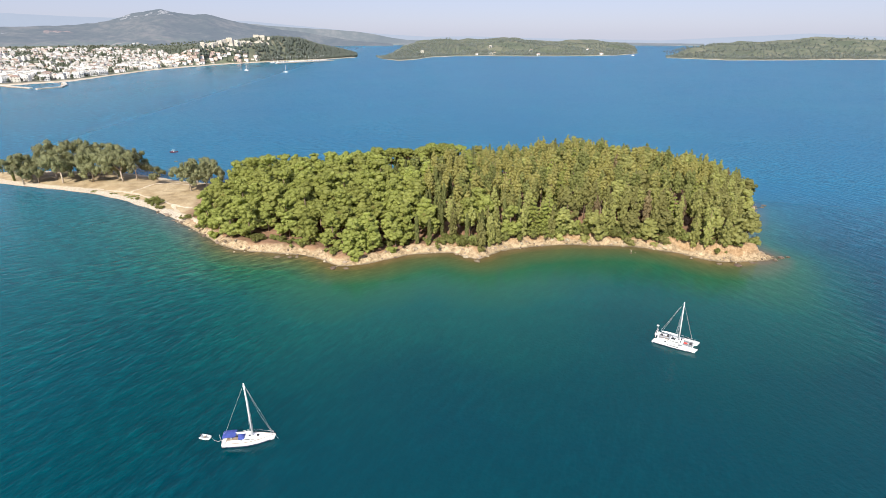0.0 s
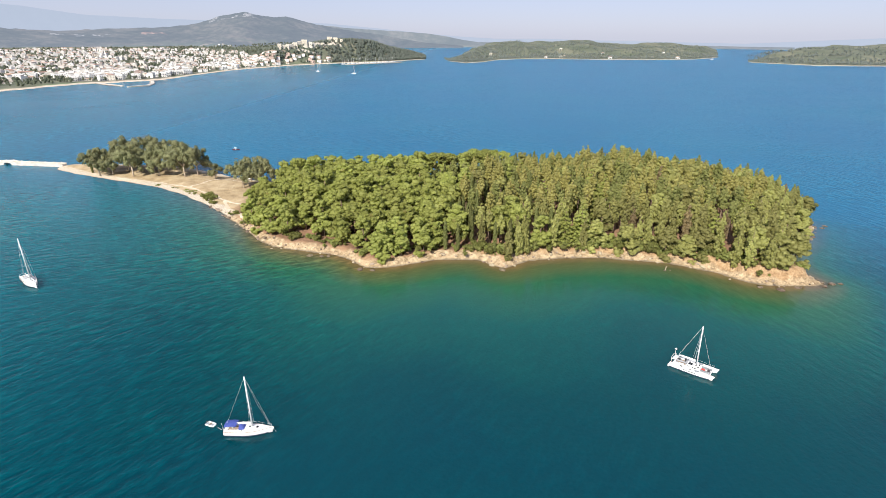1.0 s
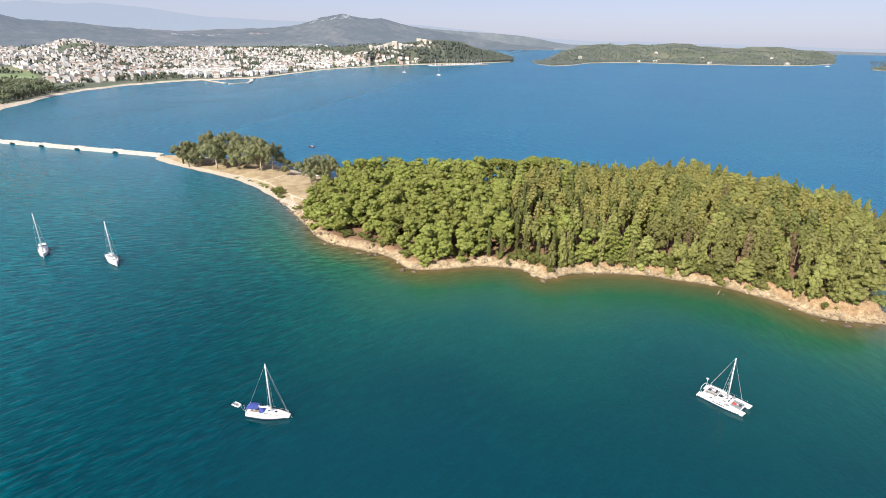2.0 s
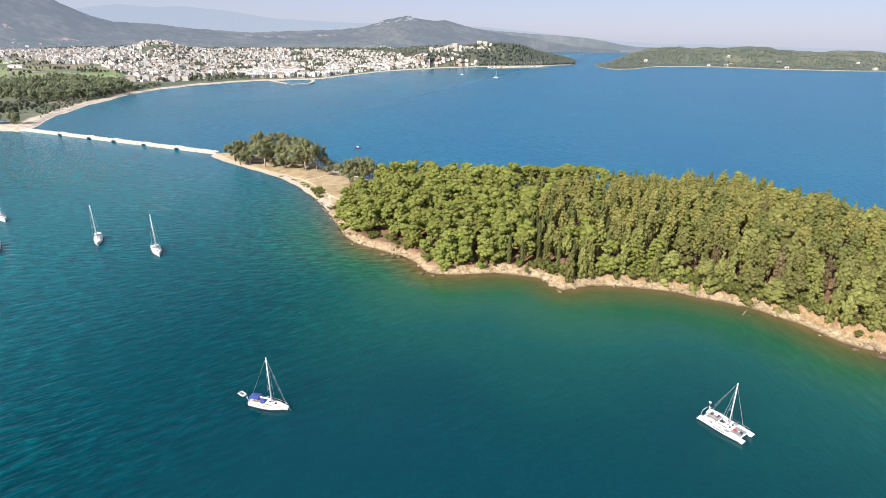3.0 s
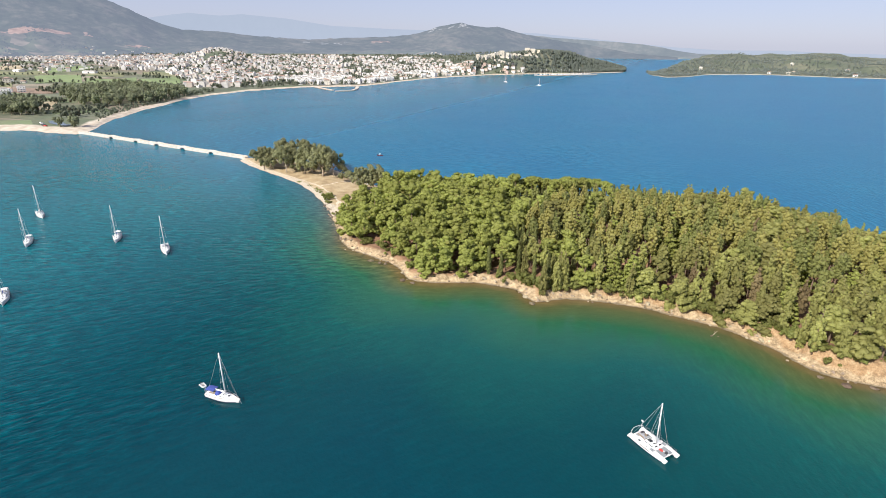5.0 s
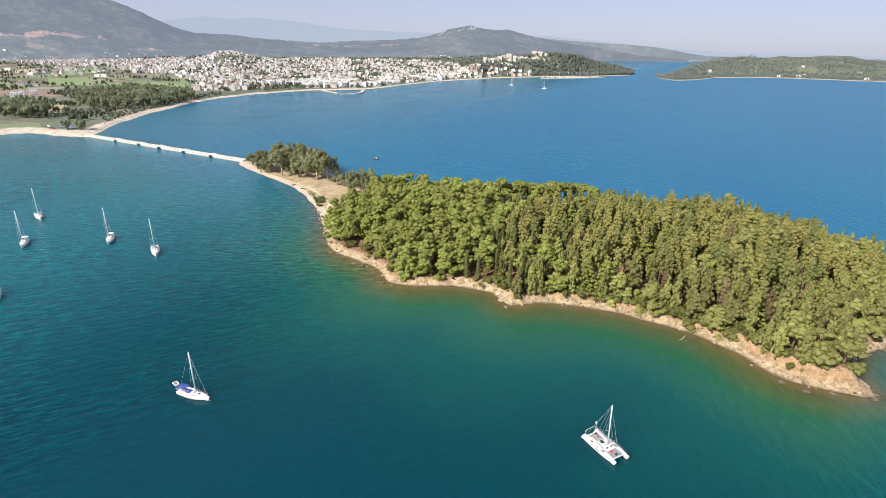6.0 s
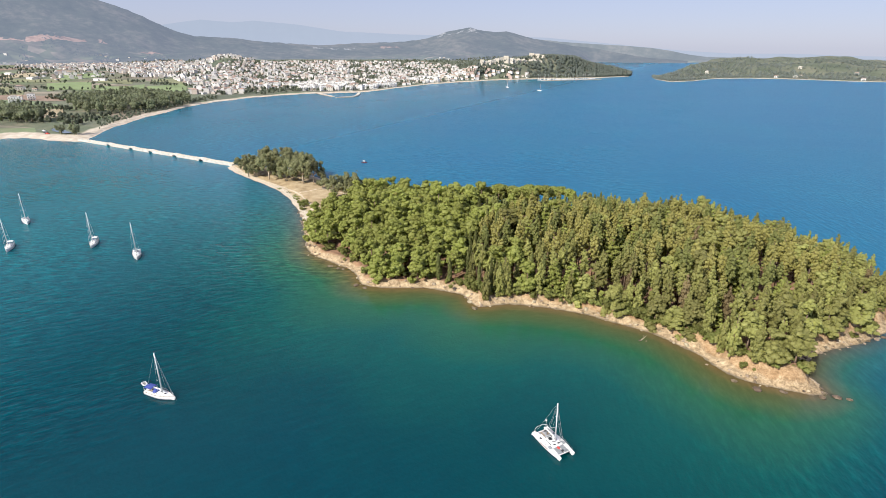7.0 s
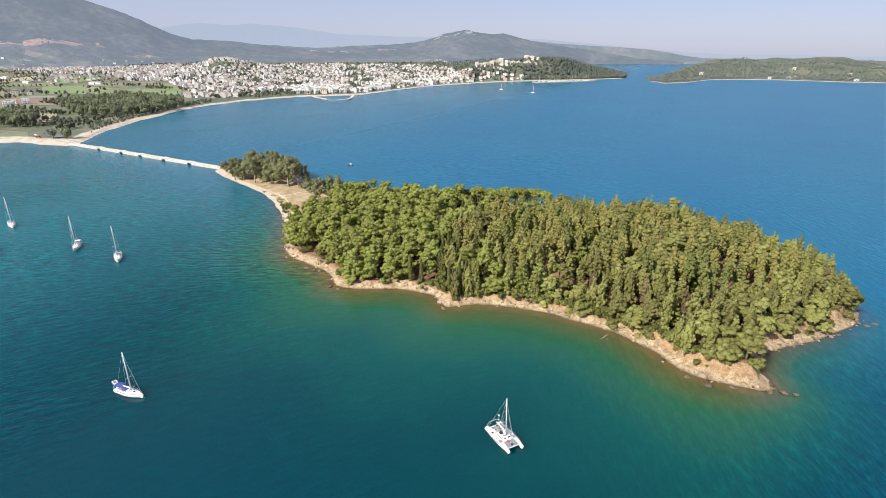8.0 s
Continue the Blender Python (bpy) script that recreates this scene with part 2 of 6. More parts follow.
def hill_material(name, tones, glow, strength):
    """Far hills seen through miles of air: maquis and bare ground, with that air's haze painted in as a weak bluish
    emission.
    """
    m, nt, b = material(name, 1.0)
    v = place(nt)
    f = math_node(nt, "ADD", math_node(nt, "MULTIPLY", cloud(nt, v, 0.004, 5, 0.6), 0.5), math_node(nt, "MULTIPLY", cloud(nt, v, 0.022, 6, 0.7), 0.5))
    c = ramp(nt, f, [(0.36, tones[0]), (0.5, tones[1]), (0.62, tones[2])])
    patch = nt.nodes.new("ShaderNodeTexVoronoi")
    patch.inputs["Scale"].default_value = 0.011
    nt.links.new(place(nt, (1.0, 1.8, 1.0)), patch.inputs["Vector"])
    sep = nt.nodes.new("ShaderNodeSeparateColor")
    nt.links.new(patch.outputs["Color"], sep.inputs[0])
    tilled = ramp(nt, sep.outputs[0], [(0.0, (0.06, 0.075, 0.045)), (0.45, (0.10, 0.11, 0.065)), (0.70, (0.16, 0.13, 0.095)), (0.88, (0.22, 0.18, 0.135))], "CONSTANT")
    c = mix(nt, math_node(nt, "MULTIPLY", attribute(nt, "low"), ramp(nt, cloud(nt, v, 0.005, 3), [(0.42, (0, 0, 0)), (0.58, (1, 1, 1))])), c, tilled)
    rag = math_node(nt, "MULTIPLY", math_node(nt, "SUBTRACT", cloud(nt, place(nt, (1, 1, 2.5)), 0.03, 5, 0.65), 0.5), 1.5)

    def torn(key):
        return ramp(nt, math_node(nt, "ADD", attribute(nt, key), rag), [(0.42, (0, 0, 0)), (0.58, (1, 1, 1))])
    c = mix(nt, torn("scar"), c, ramp(nt, cloud(nt, v, 0.02, 4), [(0.4, (0.15, 0.09, 0.06)), (0.6, (0.27, 0.18, 0.135))]))
    flecks = ramp(nt, cloud(nt, place(nt, (1, 1, 2)), 0.055, 4, 0.7), [(0.46, (0, 0, 0)), (0.56, (1, 1, 1))])
    c = mix(nt, math_node(nt, "MULTIPLY", torn("bare"), flecks), c, (0.24, 0.235, 0.225))
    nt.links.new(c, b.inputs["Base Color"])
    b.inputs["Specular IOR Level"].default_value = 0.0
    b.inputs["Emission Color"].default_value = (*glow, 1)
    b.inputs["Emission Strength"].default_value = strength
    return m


SEA = water_material()
ISLAND = island_material()
PLAIN = plain_material()
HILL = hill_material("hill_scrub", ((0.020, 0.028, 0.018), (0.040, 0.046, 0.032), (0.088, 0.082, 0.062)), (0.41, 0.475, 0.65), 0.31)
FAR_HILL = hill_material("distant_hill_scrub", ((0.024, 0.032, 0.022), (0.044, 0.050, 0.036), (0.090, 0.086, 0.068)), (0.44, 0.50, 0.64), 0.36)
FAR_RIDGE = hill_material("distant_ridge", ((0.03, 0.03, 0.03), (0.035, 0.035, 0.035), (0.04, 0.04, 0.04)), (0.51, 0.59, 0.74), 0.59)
PINE_LEAF = foliage("pine_needles", (0.252, 0.282, 0.066), (0.475, 0.500, 0.155), 0.30)
FIR_LEAF = foliage("dark_needles", (0.272, 0.276, 0.088), (0.475, 0.468, 0.172), 0.55, (0.26, 0.19, 0.08))
STAND_LEAF = foliage("stand_needles", (0.32, 0.302, 0.094), (0.53, 0.498, 0.18), 0.0, (0.26, 0.19, 0.08))
DEEP_LEAF = foliage("deep_green_needles", (0.20, 0.222, 0.070), (0.39, 0.405, 0.145), 0.0, (0.24, 0.18, 0.08))
DRY_LEAF = foliage("dry_needles", (0.20, 0.150, 0.075), (0.36, 0.285, 0.155), 0.4)
CYPRESS_LEAF = foliage("cypress_scales", (0.14, 0.158, 0.052), (0.275, 0.285, 0.105), 0.4)
GUM_LEAF = foliage("gum_leaves", (0.215, 0.228, 0.115), (0.415, 0.415, 0.225), 0.4)
BUSH_LEAF = foliage("shrub_leaves", (0.165, 0.185, 0.050), (0.345, 0.360, 0.120), 0.6)
# paler than the near gums: the haze of distance is mixed into the colour
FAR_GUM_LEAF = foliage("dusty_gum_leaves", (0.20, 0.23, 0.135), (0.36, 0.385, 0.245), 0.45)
# castle hill and strait: aerial haze painted into the leaf colour as blue-grey
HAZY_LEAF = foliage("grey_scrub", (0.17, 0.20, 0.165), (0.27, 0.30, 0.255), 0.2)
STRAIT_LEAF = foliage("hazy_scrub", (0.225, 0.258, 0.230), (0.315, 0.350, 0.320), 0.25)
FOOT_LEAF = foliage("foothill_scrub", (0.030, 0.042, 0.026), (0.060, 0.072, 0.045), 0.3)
# bluish glow added to these leaves for the air's haze, as on the hills
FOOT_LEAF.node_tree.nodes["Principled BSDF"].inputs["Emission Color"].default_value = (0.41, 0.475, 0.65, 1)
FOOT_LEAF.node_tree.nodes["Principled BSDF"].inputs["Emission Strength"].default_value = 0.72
# trees of the plain and town, lightened in colour to stand for haze
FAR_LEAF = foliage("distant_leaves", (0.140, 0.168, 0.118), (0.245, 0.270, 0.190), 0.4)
PINE_BARK = surface("pine_bark", (0.13, 0.08, 0.05), (0.30, 0.22, 0.16), 1.5, 0.95, 0.6)
GUM_BARK = surface("gum_bark", (0.34, 0.27, 0.19), (0.60, 0.52, 0.42), 1.2, 0.9, 0.3)
ROCK = surface("shore_rock", (0.19, 0.145, 0.095), (0.48, 0.40, 0.29), 0.7, 0.95, 0.8, spread=0.5)
REEF = surface("wet_reef_rock", (0.07, 0.05, 0.03), (0.20, 0.15, 0.10), 0.9, 0.7, 0.8, spread=0.4)
PATH = surface("trodden_path", (0.42, 0.34, 0.23), (0.62, 0.53, 0.40), 0.5, 0.95, 0.3)
STONE = surface("pale_bridge_stone", (0.40, 0.38, 0.33), (0.63, 0.61, 0.56), 0.4, 0.9, 0.4)
CONCRETE = surface("quay_concrete", (0.42, 0.39, 0.34), (0.62, 0.59, 0.53), 0.2, 0.9, 0.2)
GELCOAT = surface("white_gelcoat", (0.74, 0.74, 0.72), (0.83, 0.83, 0.82), 0.8, 0.25)
DECK = surface("deck_nonskid", (0.60, 0.60, 0.58), (0.76, 0.75, 0.72), 1.5, 0.6)
TEAK = surface("weathered_teak", (0.22, 0.16, 0.11), (0.38, 0.30, 0.22), 3.0, 0.7)
ALLOY = surface("painted_spar", (0.70, 0.70, 0.69), (0.82, 0.82, 0.81), 2.0, 0.35)
WIRE = surface("rigging_wire", (0.50, 0.55, 0.55), (0.66, 0.71, 0.71), 3.0, 0.4, metal=0.3)
BLUE_CANVAS = surface("blue_canvas", (0.030, 0.050, 0.22), (0.055, 0.085, 0.33), 1.5, 0.8)
GREY_CANVAS = surface("grey_canvas", (0.24, 0.25, 0.27), (0.38, 0.39, 0.40), 1.5, 0.85)
SAILCLOTH = surface("white_sailcloth", (0.66, 0.65, 0.62), (0.80, 0.79, 0.76), 1.5, 0.8)
DARK_GLASS = surface("tinted_glass", (0.012, 0.015, 0.02), (0.03, 0.035, 0.04), 2.0, 0.12)
RUBBER = surface("dark_rubber", (0.025, 0.025, 0.028), (0.06, 0.06, 0.065), 3.0, 0.6)
HYPALON = surface("pale_rubber_tube", (0.60, 0.61, 0.61), (0.74, 0.74, 0.73), 2.0, 0.5)
RED = surface("red_canvas", (0.42, 0.03, 0.03), (0.60, 0.07, 0.05), 2.0, 0.7)
MAROON = surface("dark_red_hull", (0.12, 0.02, 0.035), (0.20, 0.035, 0.05), 2.0, 0.35)
NETTING = surface("grey_netting", (0.16, 0.18, 0.19), (0.30, 0.32, 0.33), 6.0, 0.9)
ANTIFOUL = surface("dark_bottom_paint", (0.02, 0.03, 0.06), (0.04, 0.05, 0.09), 2.0, 0.6)
WALLS = [surface("lime_wall", (0.68, 0.67, 0.64), (0.82, 0.81, 0.79), 0.15, 0.9, spread=0.2),
         surface("cream_wall", (0.54, 0.50, 0.43), (0.70, 0.66, 0.59), 0.15, 0.9, spread=0.2),
         surface("rose_wall", (0.46, 0.35, 0.29), (0.58, 0.47, 0.41), 0.15, 0.9, spread=0.2)]
TERRACOTTA = surface("clay_tiles", (0.27, 0.18, 0.135), (0.42, 0.32, 0.26), 0.3, 0.9, spread=0.4)
FLAT_ROOF = surface("flat_roof_screed", (0.36, 0.34, 0.31), (0.54, 0.52, 0.48), 0.2, 0.9, spread=0.3)
PANE = surface("dark_window", (0.03, 0.035, 0.04), (0.08, 0.09, 0.10), 0.5, 0.2)
OLD_STONE = surface("castle_stone", (0.58, 0.52, 0.42), (0.76, 0.70, 0.60), 0.06, 0.95, 0.5)

# ---- building helpers ----
class Shape:
    """Vertices and faces gathered piece by piece, for one mesh."""

    def __init__(self):
        self.v, self.f = [], []

    def add(self, v, f):
        k = len(self.v)
        self.v += [tuple(p) for p in v]
        self.f += [tuple(i + k for i in q) for q in f]
        return self

    def box(self, x0, x1, y0, y1, z0, z1, taper=0.0, m=None):
        a, b = taper * (x1 - x0) / 2, taper * (y1 - y0) / 2
        v = [(x0, y0, z0), (x1, y0, z0), (x1, y1, z0), (x0, y1, z0), (x0 + a, y0 + b, z1), (x1 - a, y0 + b, z1), (x1 - a, y1 - b, z1), (x0 + a, y1 - b, z1)]
        if m is not None:
            v = [m @ Vector(p) for p in v]
        return self.add(v, [(3, 2, 1, 0), (4, 5, 6, 7), (0, 1, 5, 4), (1, 2, 6, 5), (2, 3, 7, 6), (3, 0, 4, 7)])

    def tube(self, pts, radii, sides=6):
        pts = [Vector(p) for p in pts]
        if isinstance(radii, (int, float)):
            radii = [radii] * len(pts)
        v, f = [], []
        for i, (p, r) in enumerate(zip(pts, radii)):
            d = (pts[min(i + 1, len(pts) - 1)] - pts[max(i - 1, 0)]).normalized()
            a = d.cross(Vector((0, 0, 1)) if abs(d.z) < 0.9 else Vector((1, 0, 0))).normalized()
            b = d.cross(a)
            v += [p + (a * math.cos(k * math.tau / sides) + b * math.sin(k * math.tau / sides)) * r for k in range(sides)]
        for i in range(len(pts) - 1):
            for k in range(sides):
                q = (k + 1) % sides
                f.append((i * sides + k, i * sides + q, (i + 1) * sides + q, (i + 1) * sides + k))
        f += [tuple(range(sides))[::-1], tuple((len(pts) - 1) * sides + k for k in range(sides))]
        return self.add(v, f)

    def loft(self, rows, closed=False, caps=True):
        n = len(rows[0])
        f = []
        for i in range(len(rows) - 1):
            for k in range(n if closed else n - 1):
                q = (k + 1) % n
                f.append((i * n + k, i * n + q, (i + 1) * n + q, (i + 1) * n + k))
        if caps:
            f += [tuple(range(n))[::-1], tuple((len(rows) - 1) * n + k for k in range(n))]
        return self.add([p for r in rows for p in r], f)


def mesh_of(name, shape, mat, smooth=False):
    me = bpy.data.meshes.new(name)
    me.from_pydata(shape.v, [], shape.f)
    me.materials.append(mat)
    if smooth:
        me.polygons.foreach_set("use_smooth", [True] * len(me.polygons))
    me.update()
    return me


def part(name, shape, mat, parent=None, label="", smooth=False):
    ob = new(name, mesh_of(name, shape, mat, smooth))
    ob.parent = parent
    return tagged(ob, label)


def smooth_step(x, a, b):
    t = np.clip((np.asarray(x, float) - a) / (b - a), 0, 1)
    return t * t * (3 - 2 * t)


def outline(points, step):
    """A closed coast through the corners of a plan, rounded off between them."""
    p = np.array(points, float)
    out = []
    for i in range(len(p)):
        a, b, c, d = p[i - 1], p[i], p[(i + 1) % len(p)], p[(i + 2) % len(p)]
        n = max(1, int(np.hypot(*(c - b)) / step))
        for t in np.arange(n) / n:
            out.append(0.5 * (2 * b + (c - a) * t + (2 * a - 5 * b + 4 * c - d) * t * t + (3 * b - a - 3 * c + d) * t ** 3))
    return np.array(out)


def inside_by(xy, poly):
    """Metres from the coast: positive inside."""
    xy = np.atleast_2d(xy)
    best, cross = np.full(len(xy), 1e9), np.zeros(len(xy), int)
    for a, b in zip(poly, np.roll(poly, -1, 0)):
        ab = b - a
        t = np.clip(((xy - a) @ ab) / (ab @ ab), 0, 1)
        best = np.minimum(best, np.hypot(*(xy - a - t[:, None] * ab).T))
        hit = (a[1] > xy[:, 1]) != (b[1] > xy[:, 1])
        if a[1] != b[1]:
            cross += hit & (xy[:, 0] < a[0] + (xy[:, 1] - a[1]) * (b[0] - a[0]) / (b[1] - a[1]))
    return np.where(cross % 2 == 1, best, -best)


def grain(xy, size, seed=0.0):
    return np.array([noise.fractal(Vector((x / size, y / size, seed)), 1.0, 2.0, 3) for x, y in xy])


def sheet(name, xy, z, shape, mat, attributes, keep=None):
    """A smooth ground sheet over a grid of rows and columns."""
    rows, cols = shape
    i = np.arange(rows * cols).reshape(rows, cols)
    f = np.stack([i[:-1, :-1], i[:-1, 1:], i[1:, 1:], i[1:, :-1]], -1).reshape(-1, 4)
    if keep is not None:
        f = f[keep[f].any(1)]
    me = bpy.data.meshes.new(name)
    me.from_pydata(np.column_stack([xy, z]).tolist(), [], f.tolist())
    for key, values in attributes.items():
        me.attributes.new(key, "FLOAT", "POINT").data.foreach_set("value", np.asarray(values, np.float32))
    me.materials.append(mat)
    me.polygons.foreach_set("use_smooth", [True] * len(me.polygons))
    me.update()
    return tagged(new(name, me), kind="structure")


# ---- the island ----
COAST = outline([(-262, 328), (-237, 313), (-203, 301), (-165, 284), (-139, 266), (-118, 249), (-97, 228), (-82, 211), (-70, 201), (-48, 195), (-36, 190), (-27, 182), (-16, 184),
                 (2, 192), (16, 192), (25, 185), (36, 192), (52, 197), (76, 196), (90, 193), (102, 187), (113, 178), (124, 176), (139, 179), (135, 189), (139, 201), (147, 211),
                 (157, 222), (172, 243), (172, 262), (160, 287), (130, 306), (95, 316), (40, 315), (0, 322), (-50, 314), (-95, 303), (-135, 313), (-158, 326), (-200, 341), (-258, 341)], 4)
COAST = COAST + 1.2 * np.column_stack([grain(COAST, 14, 1.0), grain(COAST, 14, 7.0)])


def island_rise(xy):
    xy = np.atleast_2d(xy)
    d = inside_by(xy, COAST)
    wood = smooth_step(xy[:, 0], -120, -80)
    rough = grain(xy, 7, 3.0)
    broad = smooth_step(xy[:, 0], 40, 90)
    ledge = grain(xy, 3.2, 9.0)
    bluff = 0.9 * smooth_step(d + 0.8 * ledge, 0, 1.6) + (1.5 + 1.1 * smooth_step(xy[:, 0], 10, 60) + 1.2 * smooth_step(xy[:, 0], 60, 110)) * smooth_step(d + 1.8 * rough, 1.2 + 0.8 * broad, 4.2 + 2.2 * broad) + 3.5 * smooth_step(d, 9, 50) + 0.35 * ledge * smooth_step(d, 0.4, 1.5) * (1 - smooth_step(d, 5, 9))
    spit = 0.7 * smooth_step(d, 0, 4) + 0.9 * smooth_step(d, 4, 14)
    z = spit * (1 - wood) + bluff * wood + 0.35 * rough * smooth_step(d, 0.5, 5)
    return np.where(d > 0, z + 0.05, 0.25 * d), d


def island_z(x, y):
    return float(island_rise([(x, y)])[0][0])


gx, gy = np.arange(-290, 190, 1.1), np.concatenate([np.arange(165, 262, 1.1), np.arange(262, 352, 2.2)])
grid = np.stack(np.meshgrid(gx, gy), -1).reshape(-1, 2)
gz, gd = island_rise(grid)
wooded = smooth_step(grid[:, 0] + 6 * grain(grid, 12, 5.0), -112, -98)
island = sheet("island_ground", grid, gz, (len(gy), len(gx)), ISLAND, {
    "shore": gd, "grass": 1 - wooded, "rise": 2.4 + 3.8 * smooth_step(grid[:, 0], -30, 90) + 1.3 * (1 - wooded)}, gd > -5)
tagged(island, "wooded island with pale rocky banks and dry grass spit", "island")

# ---- the sea ----
MIDDLE = Vector((54, 6, 0))


def polar(az, r):
    return MIDDLE.x + r * math.sin(radians(az)), MIDDLE.y + r * math.cos(radians(az))


def spread_axis(lo, hi, step, far):
    core = list(np.arange(lo, hi + step, step))
    s, a, b = step, [], []
    p = core[0]
    while p > -far:
        s *= 1.12
        p -= s
        a.append(max(p, -far))
    s, p = step, core[-1]
    while p < far:
        s *= 1.12
        p += s
        b.append(min(p, far))
    return np.array(a[::-1] + core + b)


# bearing and range of the mainland's beach, and of the land across the strait
BEACH = np.array([(-80, 640), (-66, 700), (-63.6, 726), (-61, 690), (-58.8, 650), (-57.9, 664), (-56.8, 703), (-55.7, 757), (-53.5, 837), (-51.1, 921), (-48.7, 1015), (-46.2, 1079), (-43.5, 1135),
                  (-41.9, 1156), (-39.2, 1200), (-36, 1210), (-32.3, 1238), (-29, 1372), (-25.6, 1523), (-22.2, 1629), (-20.5, 1689), (-16, 1800), (-12, 1870), (-9, 1960), (-6.5, 2070)])
STRAIT = np.array([(-5.0, 2260), (-4.6, 2131), (-4.1, 1945), (-2.5, 1795), (-0.7, 1884), (1.1, 2076), (3.3, 2151), (6.1, 2186), (11.3, 2166), (16.3, 2214), (19.7, 2320), (22.0, 2600)])
EASTERN = np.array([(24.0, 2150), (24.6, 2110), (29.5, 1998), (34, 2081), (41, 2305), (60, 2500)])


def coast_range(az, table):
    return np.interp(az, table[:, 0], table[:, 1])


sx, sy = spread_axis(-330, 240, 5, 4950), spread_axis(-60, 380, 5, 4950)
grid = np.stack(np.meshgrid(sx, sy), -1).reshape(-1, 2)
near = (np.abs(grid[:, 0] + 50) < 500) & (np.abs(grid[:, 1] - 200) < 400)
depth = np.full(len(grid), 100.0)
depth[near] = np.maximum(-inside_by(grid[near], COAST), 0)
az = np.degrees(np.arctan2(grid[:, 0] - MIDDLE.x, grid[:, 1] - MIDDLE.y))
rng_ = np.hypot(grid[:, 0] - MIDDLE.x, grid[:, 1] - MIDDLE.y)
off = coast_range(az, BEACH) - rng_
depth = np.where((az < -20) & (az > -80), np.minimum(depth, np.maximum(off, 0) * 0.7 + 14), depth)
wind = 0.22 + 0.78 * np.maximum.reduce([smooth_step(-grid[:, 0] + 0.15 * grid[:, 1], 20, 90), smooth_step(grid[:, 0] - 0.25 * (grid[:, 1] - 150), 110, 190), 0.45 * smooth_step(grid[:, 1], 300, 380)])
# the shoals lie off the island's southern shore
depth = np.where(near, depth * (1 + 0.15 * smooth_step(-grid[:, 0], 55, 90) + 1.6 * smooth_step(grid[:, 0], 125, 160) + 2 * smooth_step(grid[:, 1], 290, 330)), depth)
front, side = 1 - smooth_step(grid[:, 1] + 0.6 * (-grid[:, 0] - 100).clip(0, 400), 120, 190), smooth_step(grid[:, 0], 40, 110)
open_bay = smooth_step(grid[:, 1] + 0.35 * (grid[:, 0] - 100).clip(0, 300) + 0.12 * grid[:, 0].clip(-900, 0), 175, 370)
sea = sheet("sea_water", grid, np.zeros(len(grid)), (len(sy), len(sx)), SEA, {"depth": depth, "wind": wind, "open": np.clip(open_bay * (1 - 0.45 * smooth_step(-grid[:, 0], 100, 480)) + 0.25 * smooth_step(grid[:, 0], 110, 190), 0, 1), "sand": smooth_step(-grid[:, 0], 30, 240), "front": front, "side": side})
tagged(sea, "calm teal bay water, greener over the shallows", "water", kind="structure")

# ---- the mainland ----
CREST = np.array([(-80, 500), (-70, 480), (-62.7, 451), (-59, 419), (-57.2, 383), (-55.3, 338), (-53.3, 276), (-51.2, 196), (-49.4, 161), (-46.4, 150), (-43, 125), (-38, 105), (-33.6, 122),
                  (-30, 130), (-28, 147), (-26.6, 170), (-25.3, 203), (-24, 222), (-23, 231), (-21.4, 208), (-20.2, 201), (-19.3, 206), (-17.8, 178), (-16.2, 150), (-13.3, 113), (-10.5, 90), (-8.8, 66), (-6, 34), (-2, 12)])
# the longer ridge behind it, running down beyond the strait
BEHIND = np.array([(-18, 130), (-16.6, 157), (-13.3, 134), (-10.5, 120), (-7.65, 109), (-5.4, 95), (-3.7, 76), (-2, 50), (-0.5, 36), (3, 32), (6, 34), (9, 36), (14, 24), (19, 20), (24, 14), (28, 12)])


def plain_z(az, r, off):
    """Height of the mainland: beach, plain, the castle's hill and a knoll behind the town."""
    z = 1.6 * smooth_step(off, 0, 22) + 1.0 * smooth_step(off, 20, 120) + 30 * smooth_step(off, 350, 1700) * smooth_step(az, -62, -45)
    z = z + 14 * smooth_step(off, 500, 1900) * (1 - smooth_step(az, -62, -45))
    hill = np.interp(az, [-24, -20.9, -18, -16, -14, -12, -11, -10, -8.2, -7, -6.4], [0, 40, 47, 58, 60, 54, 44, 33, 20, 7, 0])
    z = z + hill * smooth_step(off, 15, 130) * (1 - 0.75 * smooth_step(off, 260, 420))
    knoll = np.exp(-((az + 46.4) / 2.3) ** 2 - ((r - 2250) / 260) ** 2)
    return z + 38 * knoll


def land(name, table, a0, a1, step, mat, far, back=None, taper=0.0):
    """Land from its beach to far metres from the middle of the path, or back metres deep with water behind."""
    azs = np.arange(a0, a1 + 1e-6, step)
    s = np.concatenate([[-0.02], np.linspace(0, 1, 60) ** 2.1])
    A, S = np.meshgrid(azs, s)
    A, S = A.ravel(), S.ravel()
    start = coast_range(A, table) + 4 * np.sin(A * 2.1) + 2 * np.sin(A * 5.3)
    span = (far - start) if back is None else back * (1 - taper + taper * smooth_step(A, a0, a0 + 7))
    offs = S * span
    r = start + offs
    xy = np.column_stack([MIDDLE.x + r * np.sin(np.radians(A)), MIDDLE.y + r * np.cos(np.radians(A))])
    return A, S, r, offs, xy, (len(s), len(azs))


